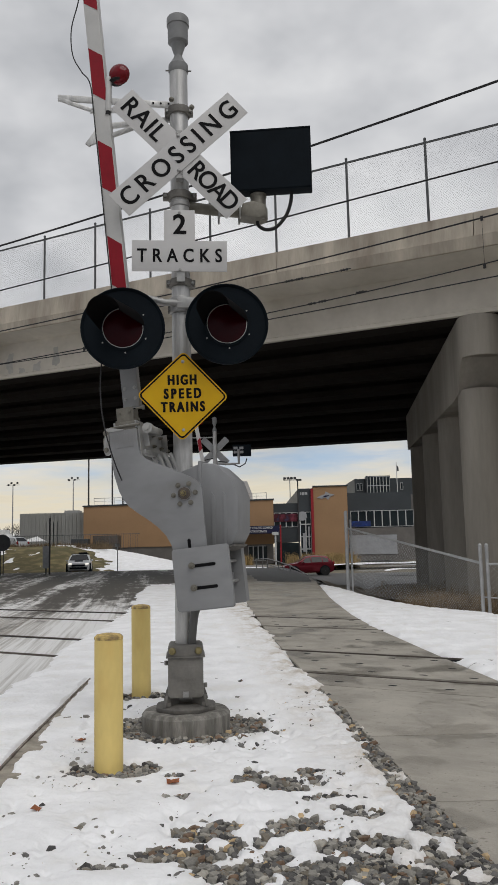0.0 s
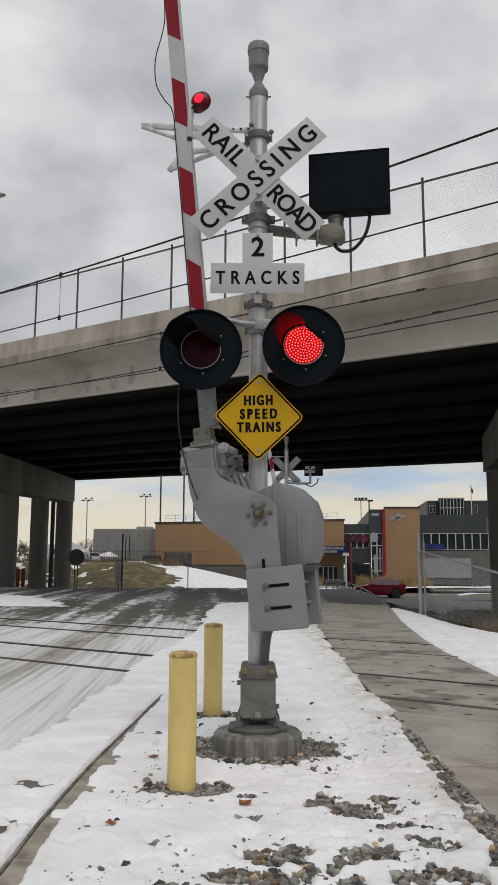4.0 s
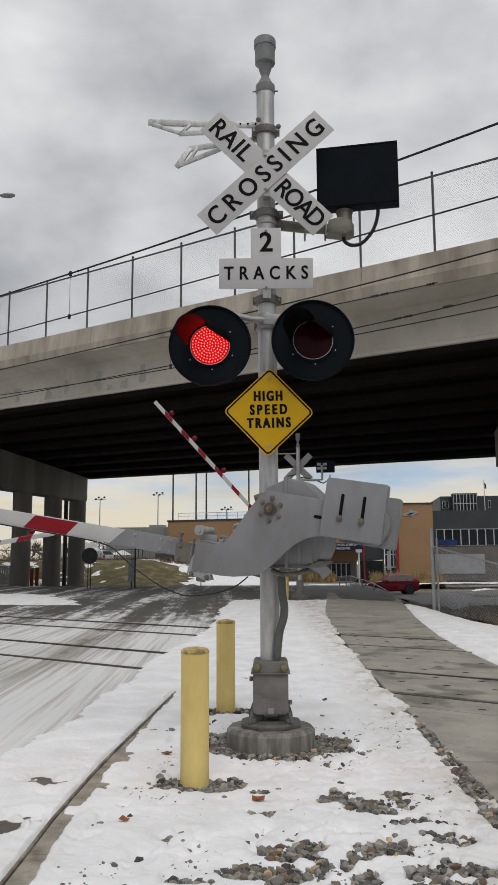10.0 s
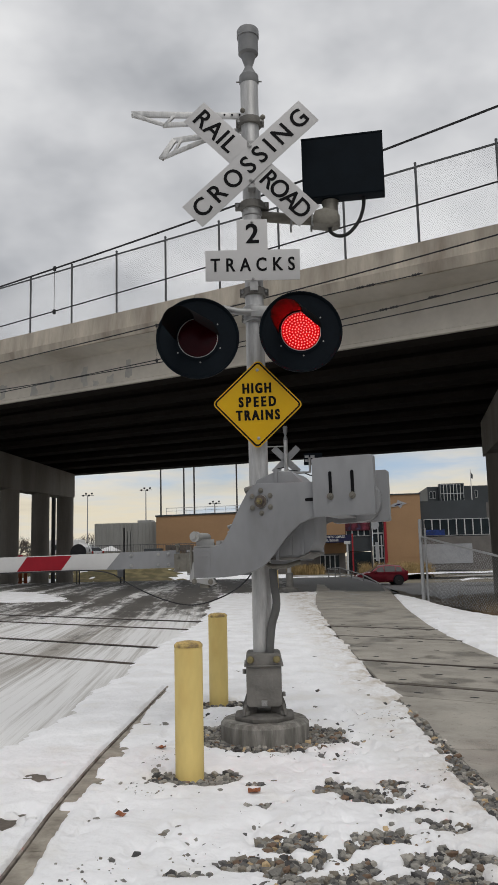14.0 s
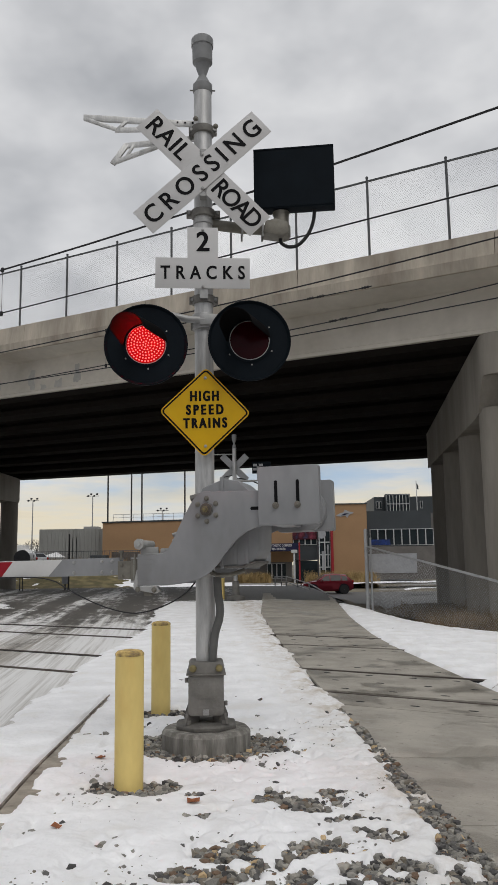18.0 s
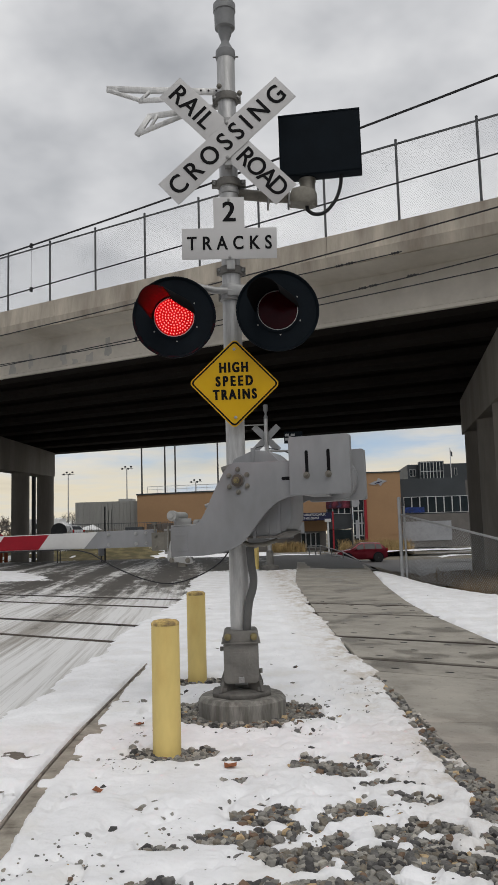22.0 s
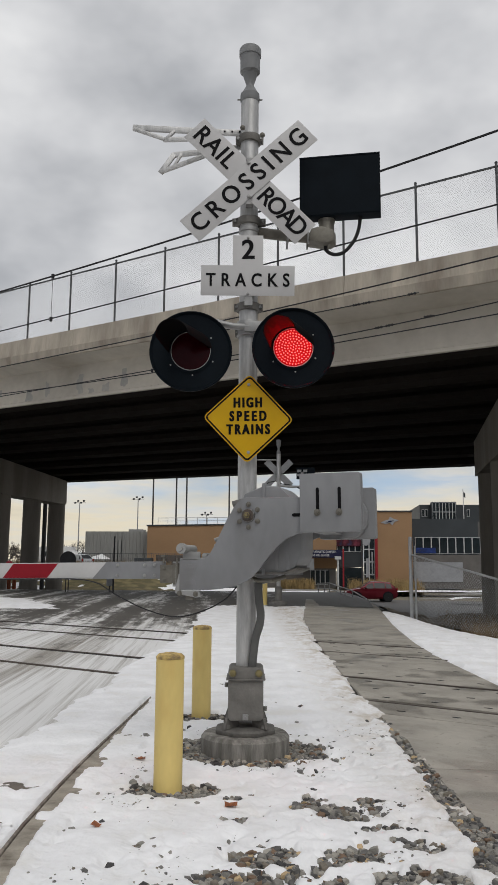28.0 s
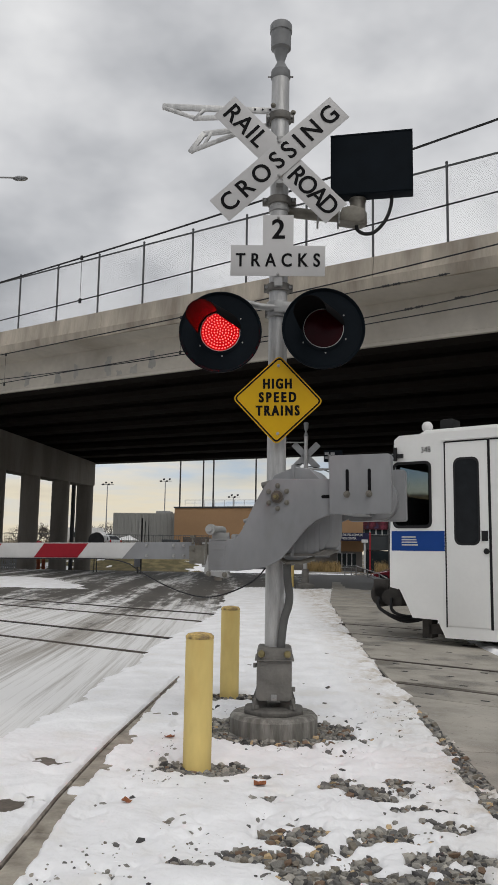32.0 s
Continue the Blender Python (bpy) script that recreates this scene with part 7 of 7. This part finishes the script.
def car(name, m, paint, label, length=4.4, width=1.76, height=1.47, bonnet=1.35, tail=0.55, lights=True, rack=False, scoop=False):
    """Nose towards -y; a body lofted over its length, with glass set into it."""
    c = thing(name, m, label, "car")
    hl, hw = length / 2, width / 2
    belt = height * 0.62
    scuttle, crown, rear_top = -hl + bonnet, -hl + bonnet + 0.72, hl - tail

    def outline(y):
        """Top, belt and half-width of the body at a station."""
        u = (y + hl) / length
        top = float(np.interp(y, (-hl, -hl + 0.10, -hl + 0.45, scuttle, crown, 0.45, rear_top, hl - 0.16, hl - 0.03, hl), (0.50 * belt, 0.80 * belt, 0.93 * belt, belt + 0.04, height - 0.06, height, height - 0.07, belt + 0.08, belt - 0.08, 0.55 * belt)))
        wide_ = hw * (1 - 0.16 * abs(2 * u - 1) ** 5 - 0.05 * (1 - u) ** 2)
        floor_ = float(np.interp(y, (-hl, -hl + 0.25, hl - 0.3, hl), (0.34, 0.20, 0.22, 0.38)))
        return top, min(top, belt + 0.03 * u), wide_, floor_

    ys = sorted({*np.linspace(-hl, hl, 25).tolist(), scuttle, crown, rear_top, hl - 0.16, -hl + 0.1})
    v, f = [], []
    for y in ys:
        t, b, w, lo = outline(y)
        wt = w - 0.21 * max(0.0, (t - b) / (height - belt))
        half_ = [(w * 0.90, lo), (w, lo + 0.12), (w, b * 0.72), (w * 0.975, b), (wt, t - 0.05 * min(1, t / height)), (wt * 0.82, t)]
        v += [(x, y, z) for x, z in half_] + [(-x, y, z) for x, z in reversed(half_)]
    n = 12
    for j in range(len(ys) - 1):
        f += [(j * n + i, j * n + (i + 1) % n, (j + 1) * n + (i + 1) % n, (j + 1) * n + i) for i in range(n)]
    f += [tuple(range(n)), tuple(range(len(v) - 1, len(v) - n - 1, -1))]
    part("body", Shape().add(v, f), paint, c)

    def side_at(y, k):
        """A place on the body's side, k of the way from belt to roof."""
        t, b, w, lo = outline(y)
        wt = w - 0.21 * max(0.0, (t - b) / (height - belt))
        return (w * 0.975 + (wt - w * 0.975) * k + 0.006, b + (t - 0.05 - b) * k)

    for sx in (-1, 1):
        for y0, y1 in ((scuttle + 0.30, 0.12), (0.18, 0.95), (1.0, rear_top + 0.12)):
            if y1 - y0 < 0.15:
                continue
            pts = []
            for y, k in ((y0, 0.06), (y1, 0.06), (y1 - 0.02, 0.92), (max(y0, crown - 0.12), 0.92)):
                x, z = side_at(y, k)
                pts.append((sx * x, y, z))
            part("side_window", Shape().add(pts + [(q[0] - sx * 0.012, q[1], q[2]) for q in pts], [(0, 1, 2, 3), (7, 6, 5, 4), (0, 4, 5, 1), (1, 5, 6, 2), (2, 6, 7, 3), (3, 7, 4, 0)]), CARGLASS, c, "dark tinted glass")
        part("mirror", Shape().ball((sx * (hw + 0.07), scuttle + 0.42, belt + 0.07), 0.09, 10, 6, (1, 0.6, 0.8)), paint, c)
        for y in (-hl + 0.82, hl - 0.78):
            part("wheel_arch", Shape().lathe([(0.02, -0.05), (0.385, -0.05), (0.385, 0.012), (0.02, 0.012)], (sx * (hw - 0.005), y, 0.36), "x", 26), BLACKPAINT, c)
            wh = part("wheel", Shape().lathe([(0.20, -0.10), (0.31, -0.10), (0.33, -0.06), (0.33, 0.06), (0.31, 0.10), (0.20, 0.10)], (sx * (hw - 0.07), y, 0.33), "x", 24), TYRE, c)
            part("rim", Shape().lathe([(0.03, 0.03 * sx), (0.19, 0.01 * sx), (0.215, 0.03 * sx), (0.215, -0.05 * sx)], (sx * (hw + 0.0), y, 0.33), "x", 20), RIM, wh)
        part("headlight", Shape().ball((sx * (hw - 0.28), -hl + 0.10, belt * 0.74), 0.13, 12, 6, (1.2, 0.6, 0.55)), HEADLIGHT if lights else FRAME, c, "lit headlight" if lights else "")
        part("tail_light", Shape().ball((sx * (hw - 0.16), hl - 0.10, belt - 0.03), 0.13, 12, 6, (0.9, 0.6, 1.1)), TAIL, c)

    def pane(name_, ya, za, yb, zb, inset):
        wa, wb = outline(ya)[2] - 0.13, outline(yb)[2] - 0.21 - inset
        up = 0.012
        p = [(-wa, ya, za + up), (wa, ya, za + up), (wb, yb, zb + up), (-wb, yb, zb + up)]
        part(name_, Shape().add(p + [(x, y, z - 0.03) for x, y, z in p], [(0, 1, 2, 3), (7, 6, 5, 4), (0, 4, 5, 1), (1, 5, 6, 2), (2, 6, 7, 3), (3, 7, 4, 0)]), CARGLASS, c, "dark glass")

    pane("windscreen", scuttle + 0.04, outline(scuttle + 0.04)[0], crown - 0.04, outline(crown - 0.04)[0], 0.10)
    pane("rear_window", hl - 0.19, outline(hl - 0.19)[0], rear_top + 0.05, outline(rear_top + 0.05)[0], 0.10)
    part("grille", Shape().box(-0.48, 0.48, -hl - 0.03, -hl + 0.12, belt * 0.55, belt * 0.70), BLACKPAINT, c, bevel=0.02)
    part("intake", Shape().box(-0.62, 0.62, -hl - 0.03, -hl + 0.12, 0.30, 0.43), BLACKPAINT, c, bevel=0.02)
    part("bumper", Shape().box(-hw + 0.14, hw - 0.14, hl - 0.15, hl + 0.03, 0.36, 0.50), BLACKPAINT, c, bevel=0.03)
    if scoop:
        part("scoop", Shape().prism([(-hl + 0.65, belt - 0.09), (-hl + 0.62, belt + 0.02), (-hl + 1.2, belt + 0.08), (-hl + 1.2, belt - 0.06)], -0.3, 0.3, pose(0, 0, 0, 0, 0, 90)), BLACKPAINT, c, bevel=0.02)
    if rack:
        rk = part("roof_rack", Shape().box(-hw + 0.2, hw - 0.2, crown + 0.3, crown + 0.36, height + 0.005, height + 0.05).box(-hw + 0.2, hw - 0.2, rear_top - 0.5, rear_top - 0.44, height + 0.005, height + 0.05), BLACKPAINT, c)
        part("roof_box", Shape().box(-0.1, 0.55, crown + 0.1, rear_top - 0.1, height + 0.04, height + 0.13), BLACKPAINT, rk, bevel=0.03)
    return c


white_car = car("hatchback", pose(-12.45, 59.7, -0.4), CARWHITE, "white hatchback with lit headlights and a roof rack", rack=True, scoop=True)
car("hatchback", pose(4.15, 60.0, lz(4.15, 60), 0, 0, -82), CARRED, "parked dark red hatchback", 3.85, 1.66, 1.46, bonnet=1.05, tail=0.62, lights=False)
car("estate_car", pose(-23.6, 79.0, 1.22, 0, 0, 240), CARGREY, "silver car parked above the grassy bank", 4.6, 1.75, 1.5, lights=False)
van = thing("camper_van", pose(-26.0, 81, 1.2), "white box-bodied camper parked by the yard", "van")
part("body", Shape().box(-1.9, 1.5, 0, 2.2, 0.4, 2.3), WHITE, van, bevel=0.08)
part("cab", Shape().prism([(1.5, 0.4), (2.5, 0.4), (2.5, 1.1), (2.0, 1.3), (1.7, 1.9), (1.5, 1.9)], 0.1, 2.1), WHITE, van, bevel=0.05)
part("window", Shape().box(-1.2, -0.3, -0.02, 0.0, 1.3, 1.8), GLASS, van)
for x in (-1.0, 1.9):
    part("wheel", Shape().lathe([(0.2, 0), (0.38, 0), (0.38, 0.2), (0.2, 0.2)], (x, 0, 0.35), "y", 18), TYRE, van)
solid("parking_lot", Shape().box(-66, -19.5, 76.5, 90, 0.2, 1.2), ASPHALT, "dark parking area above the bank", "parking lot", kind="structure")

# ---- the light rail train ----
TRAINWHITE = material("train_white", (0.84, 0.84, 0.82), 0.35, vary=0.03, scale=1.5, fine=20, bump=0.02)
TRAINBLUE = material("train_blue", (0.004, 0.05, 0.25), 0.4, vary=0.06, bump=0)
GASKET = material("gasket", (0.015, 0.015, 0.016), 0.6, vary=0.1, bump=0)
CLEAR = material("cab_glass", (0.42, 0.46, 0.46), 0.05, vary=0.02, bump=0, spec=0.5)
CLEAR.node_tree.nodes["Principled BSDF"].inputs["Transmission Weight"].default_value = 1.0
CLEAR.node_tree.nodes["Principled BSDF"].inputs["IOR"].default_value = 1.05
DRAB = material("underframe", (0.06, 0.055, 0.05), 0.8, 0.2, vary=0.3, scale=6, bump=0.3)
train = thing("light_rail_train", pose(*on_track(200, 12.25), 0, 0, math.degrees(math.atan2(WX[1], WX[0]))), "white light rail train with a blue band and dark windows", "train")
TW = 1.33
LOW, HIGH, AFT = 1.69, 2.61, 0.655
cab = Shape().prism([(0.0, 0.80), (0.0, 1.3), (0.017, LOW), (24, LOW), (24, 0.13), (0.86, 0.13), (0.74, 0.37), (0.36, 0.38), (0.16, 0.77)], -TW, TW)
cab.prism([(AFT, LOW), (24, LOW), (24, HIGH), (AFT, HIGH)], -TW, TW)
for y0, y1 in ((-TW, -TW + 0.10), (-0.06, 0.06), (TW - 0.10, TW)):
    cab.prism([(0.017, LOW), (0.085, LOW), (0.115, HIGH), (0.060, HIGH)], y0, y1)
cab.prism([(0.060, HIGH), (24, HIGH), (24, 3.12), (0.17, 3.04), (0.09, 2.98)], -TW, TW)
part("body", cab, TRAINWHITE, train, "white body")
CABDARK = material("cab_interior", (0.022, 0.022, 0.024), 0.95, vary=0.2, scale=5, bump=0.1, spec=0.02)
lining = part("cab_lining", Shape().box(0.09, AFT - 0.004, -TW + 0.01, TW - 0.01, LOW + 0.004, LOW + 0.03).box(0.12, AFT - 0.004, -TW + 0.01, TW - 0.01, HIGH - 0.03, HIGH - 0.004).box(AFT - 0.03, AFT - 0.005, -TW + 0.01, TW - 0.01, LOW + 0.031, HIGH - 0.031), CABDARK, train, "dark cab interior")
for y0, y1 in ((-TW + 0.004, -TW + 0.105), (-0.064, 0.064), (TW - 0.105, TW - 0.004)):
    part("pillar_lining", Shape().prism([(0.088, LOW + 0.031), (0.10, LOW + 0.031), (0.13, HIGH - 0.031), (0.118, HIGH - 0.031)], y0, y1), CABDARK, lining)
for y0, y1 in ((-TW + 0.10, -0.06), (0.06, TW - 0.10)):
    ws = part("windscreen", Shape().prism([(0.046, LOW), (0.052, LOW), (0.087, HIGH), (0.081, HIGH)], y0, y1), CLEAR, train, "clear windscreen pane")
    ws.visible_shadow = False
    part("dashboard", Shape().prism([(0.06, LOW + 0.031), (0.30, LOW + 0.031), (0.28, 2.02), (0.082, 2.16)], y0 + 0.004, y1 - 0.004), CABDARK, lining, bevel=0.01)
    part("wiper", Shape().rod((0.036, (y0 + y1) / 2, LOW + 0.03), (0.060, y0 + 0.3, 2.35), 0.010, n=6), GASKET, ws)
for x0, x1, z0, z1 in ((0.10, 0.17, 1.73, 2.57), (0.36, 0.42, 1.73, 2.57), (0.60, 0.62, 1.73, 2.57), (0.17, 0.60, 1.73, 2.10)):
    part("far_window_frame", Shape().box(x0, x1, TW - 0.10, TW - 0.062, z0, z1), CABDARK, lining)
part("roof", Shape().prism([(0.30, 3.03), (0.5, 3.13), (24, 3.20), (24, 3.05)], -TW + 0.18, TW - 0.18), TRAINWHITE, train, bevel=0.06)


def round_rect(x0, x1, z0, z1, r, n=5):
    out = []
    for cx, cz, a0 in ((x1 - r, z1 - r, 0), (x0 + r, z1 - r, 90), (x0 + r, z0 + r, 180), (x1 - r, z0 + r, 270)):
        out += [(cx + r * math.cos(radians(a0 + 90 * i / n)), cz + r * math.sin(radians(a0 + 90 * i / n))) for i in range(n + 1)]
    return out


def train_window(parent, x0, x1, z0, z1, r=0.09):
    w = part("window", Shape().prism(round_rect(x0, x1, z0, z1, r), -TW - 0.012, -TW + 0.02), GASKET, parent)
    part("pane", Shape().prism(round_rect(x0 + 0.03, x1 - 0.03, z0 + 0.03, z1 - 0.03, r * 0.8), -TW - 0.016, -TW - 0.0125), CARGLASS, w)


frame_o, frame_i = round_rect(0.06, 0.68, 1.66, 2.64, 0.09), round_rect(0.10, 0.645, 1.70, 2.60, 0.07)
ko = len(frame_o)
for y in (-TW - 0.012, TW - 0.004):
    gask = [(x, yy, z) for yy in (y, y + 0.016) for x, z in frame_o + frame_i]
    w_ = part("cab_window", Shape().add(gask, [(i + o, (i + 1) % ko + o, ko + (i + 1) % ko + o, ko + i + o) for o in (0, 2 * ko) for i in range(ko)] + [(i, (i + 1) % ko, 2 * ko + (i + 1) % ko, 2 * ko + i) for i in range(ko)] + [(ko + i, 3 * ko + i, 3 * ko + (i + 1) % ko, ko + (i + 1) % ko) for i in range(ko)]), GASKET, train, "rounded black window frame")
    pn = part("pane", Shape().prism(frame_i, y + 0.005, y + 0.010), CLEAR, w_, "clear cab glass")
    pn.visible_shadow = False
for x0 in (0.90, 1.56):
    d = part("door", Shape().box(x0, x0 + 0.62, -TW - 0.010, -TW + 0.01, 0.30, 2.88), TRAINWHITE, train, "white door leaf with a tall window", bevel=0.006)
    part("seal", Shape().box(x0 - 0.022, x0 - 0.002, -TW - 0.006, -TW + 0.01, 0.28, 2.90).box(x0 + 0.622, x0 + 0.642, -TW - 0.006, -TW + 0.01, 0.28, 2.90).box(x0, x0 + 0.62, -TW - 0.006, -TW + 0.01, 2.885, 2.905), GASKET, d)
    train_window(d, x0 + 0.12, x0 + 0.50, 1.42, 2.66, 0.10)
    part("lock", Shape().box(x0 + 0.52, x0 + 0.61, -TW - 0.02, -TW - 0.01, 1.48, 1.62).lathe([(0.04, 0), (0.04, -0.015)], (x0 + 0.585, -TW - 0.01, 1.34), "y", 14), GASKET, d)
part("gutter", Shape().box(0.85, 24, -TW - 0.03, -TW, 2.915, 2.94), TRAINWHITE, train)
for k in range(7):
    train_window(train, 3.2 + 2.8 * k, 5.4 + 2.8 * k, 1.7, 2.65)
band = part("blue_band", Shape().box(0.035, 0.87, -TW - 0.004, -TW + 0.01, 1.335, 1.62).box(2.24, 24, -TW - 0.004, -TW + 0.01, 1.335, 1.62), TRAINBLUE, train, "blue band")
mark = Shape()
for k in range(4):
    mark.box(0.20, 0.46 - 0.012 * k, -TW - 0.007, -TW - 0.0045, 1.41 + 0.038 * k, 1.43 + 0.038 * k)
part("emblem", mark, FRAME, band, "pale mark of four bars")
part("lettering", lettering("348", 0.125, pose(0.60, -TW - 0.003, 2.80), 0.85, 0.0), BLACK, train)
part("underframe", Shape().box(0.9, 24, -1.1, 1.1, 0.18, 0.5).box(0.9, 2.9, -1.15, 1.15, 0.10, 0.3), DRAB, train)
for x in (1.3, 3.2, 11.3, 13.0):
    part("wheel", Shape().lathe([(0.1, -0.78), (0.33, -0.78), (0.33, -0.66), (0.1, -0.66)], (x, 0, 0.36), "y", 24).lathe([(0.1, 0.66), (0.33, 0.66), (0.33, 0.78), (0.1, 0.78)], (x, 0, 0.36), "y", 24), DRAB, train)
part("step_bracket", Shape().box(0.45, 0.60, -1.2, -1.0, 0.10, 0.48).box(0.55, 0.75, -1.2, -1.05, 0.16, 0.3), DRAB, train)
cp = part("coupler", Shape().box(-0.42, 0.5, -0.30, 0.30, 0.52, 0.82).box(-0.48, -0.2, -0.42, 0.42, 0.60, 0.90), DRAB, train, "dark automatic coupler", bevel=0.03)
part("coupler_head", Shape().lathe([(0.16, -0.12), (0.2, -0.05), (0.2, 0.05), (0.1, 0.12)], (-0.36, -0.3, 0.66), "y", 16).lathe([(0.12, -0.1), (0.15, 0.1)], (-0.15, -0.42, 0.62), "y", 14).box(-0.1, 0.12, -0.6, -0.3, 0.5, 0.8), DRAB, cp, bevel=0.02)
for k, (a, b) in enumerate(((-0.35, 0.55), (-0.30, 0.45), (-0.05, 0.3))):
    part("air_hose", Shape().tube(smooth([(a, -0.45 - 0.08 * k, 0.62), (a + 0.03, -0.5 - 0.08 * k, 0.45), ((a + b) / 2, -0.5 - 0.08 * k, 0.27 + 0.05 * k), (b, -0.5, 0.36), (b + 0.15, -0.45, 0.5)]), 0.026, 8), RUBBER, cp)
for ob in (cp, *cp.children):
    ob.data.transform(pose(-0.30, 0, -0.02))
mi = part("mirror", Shape().rod((0.10, -TW, 2.74), (-0.02, -TW - 0.14, 2.76), 0.02, n=8).rod((0.12, -TW - 0.03, 2.66), (0.12, -TW - 0.03, 2.86), 0.03, n=8).box(0.16, 0.24, -TW - 0.05, -TW, 2.70, 2.76), GASKET, train)
part("mirror_head", Shape().ball((-0.06, -TW - 0.16, 2.62), 0.12, 12, 8, (0.6, 0.5, 1.3)), GASKET, mi)
part("horn", Shape().ball((0.43, -0.9, 3.21), 0.085, 18, 10).lathe([(0.06, 3.0), (0.05, 3.17)], (0.43, -0.9, 0)), WHITE, train, "white roof dome")
part("roof_box", Shape().box(0.56, 0.78, -0.75, -0.45, 3.05, 3.34), GASKET, train, bevel=0.04)
part("horn", Shape().ball((2.0, -0.95, 3.40), 0.16, 14, 8), WHITE, train)


# ---- what moves ----
def motions():
    ang = [(0, 84.2), (4.5, 84.2), (5.0, 81.6), (5.5, 75.6), (6, 66.9), (6.5, 57.9), (7, 49.6), (7.5, 41.2), (8, 33.2), (8.5, 27.0), (9, 21.1), (9.5, 15.2), (10, 9.6), (10.5, 4.6), (11, 2.8), (11.5, 1.2), (12, -0.4), (12.5, -0.7), (32, -0.7)]
    walk(swing, [(t, pose(0, 0, 0, 0, a, 0)) for t, a in ang])
    walk(slack, [(t, pose(0, -0.26, -0.48, -min(78.0, max(0.0, a - 5.0) * 1.3), 0, 0)) for t, a in ang])
    # the gates beyond the tracks
    far_ang = [(0, 80.5), (7.5, 80.5), (8.0, 78.8), (8.5, 73.8), (9, 66.3), (9.5, 57), (10, 48), (10.5, 39.5), (11, 32), (11.5, 24), (12, 15.5), (12.5, 8), (13, 3), (13.5, 0.5), (14, 0), (32, 0)]
    walk(fswing, [(t, pose(0, 0, 0, 0, a, 0)) for t, a in far_ang])
    left_ang = [(0, -85), (4.5, -85), (5.5, -78), (6.5, -62), (7.5, -44.5), (8, -37), (8.5, -30), (9, -23), (9.5, -16.5), (10, -10.5), (10.5, -6), (11, -2.5), (11.5, -0.5), (12, 0), (32, 0)]
    walk(lswing, [(t, pose(0, 0, 0, 0, a, 0)) for t, a in left_ang])
    # the car comes up the street and turns off under the bridge
    drive = [(0, -13.06, 62.6), (0.5, -13.15, 58.4), (1, -12.95, 53.5), (1.5, -12.75, 48.6), (2, -12.85, 44.6), (2.5, -13.0, 40.6), (3, -13.1, 36.3), (3.5, -13.35, 31.8), (4.5, -13.5, 22.5), (6, -13.5, 6.0), (9, -14.5, -22.0), (32, -14.6, -40.0)]
    rows = []
    for i, (t, x, y) in enumerate(drive):
        x2, y2 = (drive[i + 1][1:] if i + 1 < len(drive) else (x, y - 1))
        x1, y1 = (drive[i - 1][1:] if i else (x, y + 1))
        d = Vector((x2 - x1, y2 - y1))
        tilt = math.degrees(math.atan2(lz(x, y + 1.3) - lz(x, y - 1.3), 2.6))
        rows.append((t, pose(x, y, lz(x, y) + 0.01, tilt, 0, math.degrees(math.atan2(d.x, -d.y)) + max(0, 10 - 2 * max(0, t - 3.5)))))
    walk(white_car, rows)
    # the train runs in from the side
    turn = math.degrees(math.atan2(WX[1], WX[0]))
    walk(train, [(t, pose(*on_track(s, 12.25), 0, 0, turn)) for t, s in ((0, 202.0), (10, 137.0), (20, 72.0), (30, 7.25), (31, 0.78), (31.5, -2.44), (31.7, -3.74), (31.8, -4.39), (31.9, -5.12), (32, -5.675))])
    # the lit panels step forward into their lenses in turn
    flips = [1.37, 1.575] + [1.597 + 0.5485 * k for k in range(1, 57) if 1.597 + 0.5485 * k < 31.95]
    for led, x, face, z, first in ((*LED_PARTS[0], 0), (*LED_PARTS[1], 1), (arm_glow, -3.34, -0.200, -0.205, 1)):
        rows = [(0, pose(x, face + 0.02, z))]
        lit = False
        for i, t in enumerate(flips):
            on = i % 2 == first
            if on != lit:
                t = round(t * 30) / 30
                rows.append((t - 1 / 30, pose(x, face + (-0.030 if lit else 0.02), z)))
                rows.append((t, pose(x, face + (-0.030 if on else 0.02), z)))
            lit = on
        rows.append((32, pose(x, face + (-0.030 if lit else 0.02), z)))
        walk(led, rows)


motions()
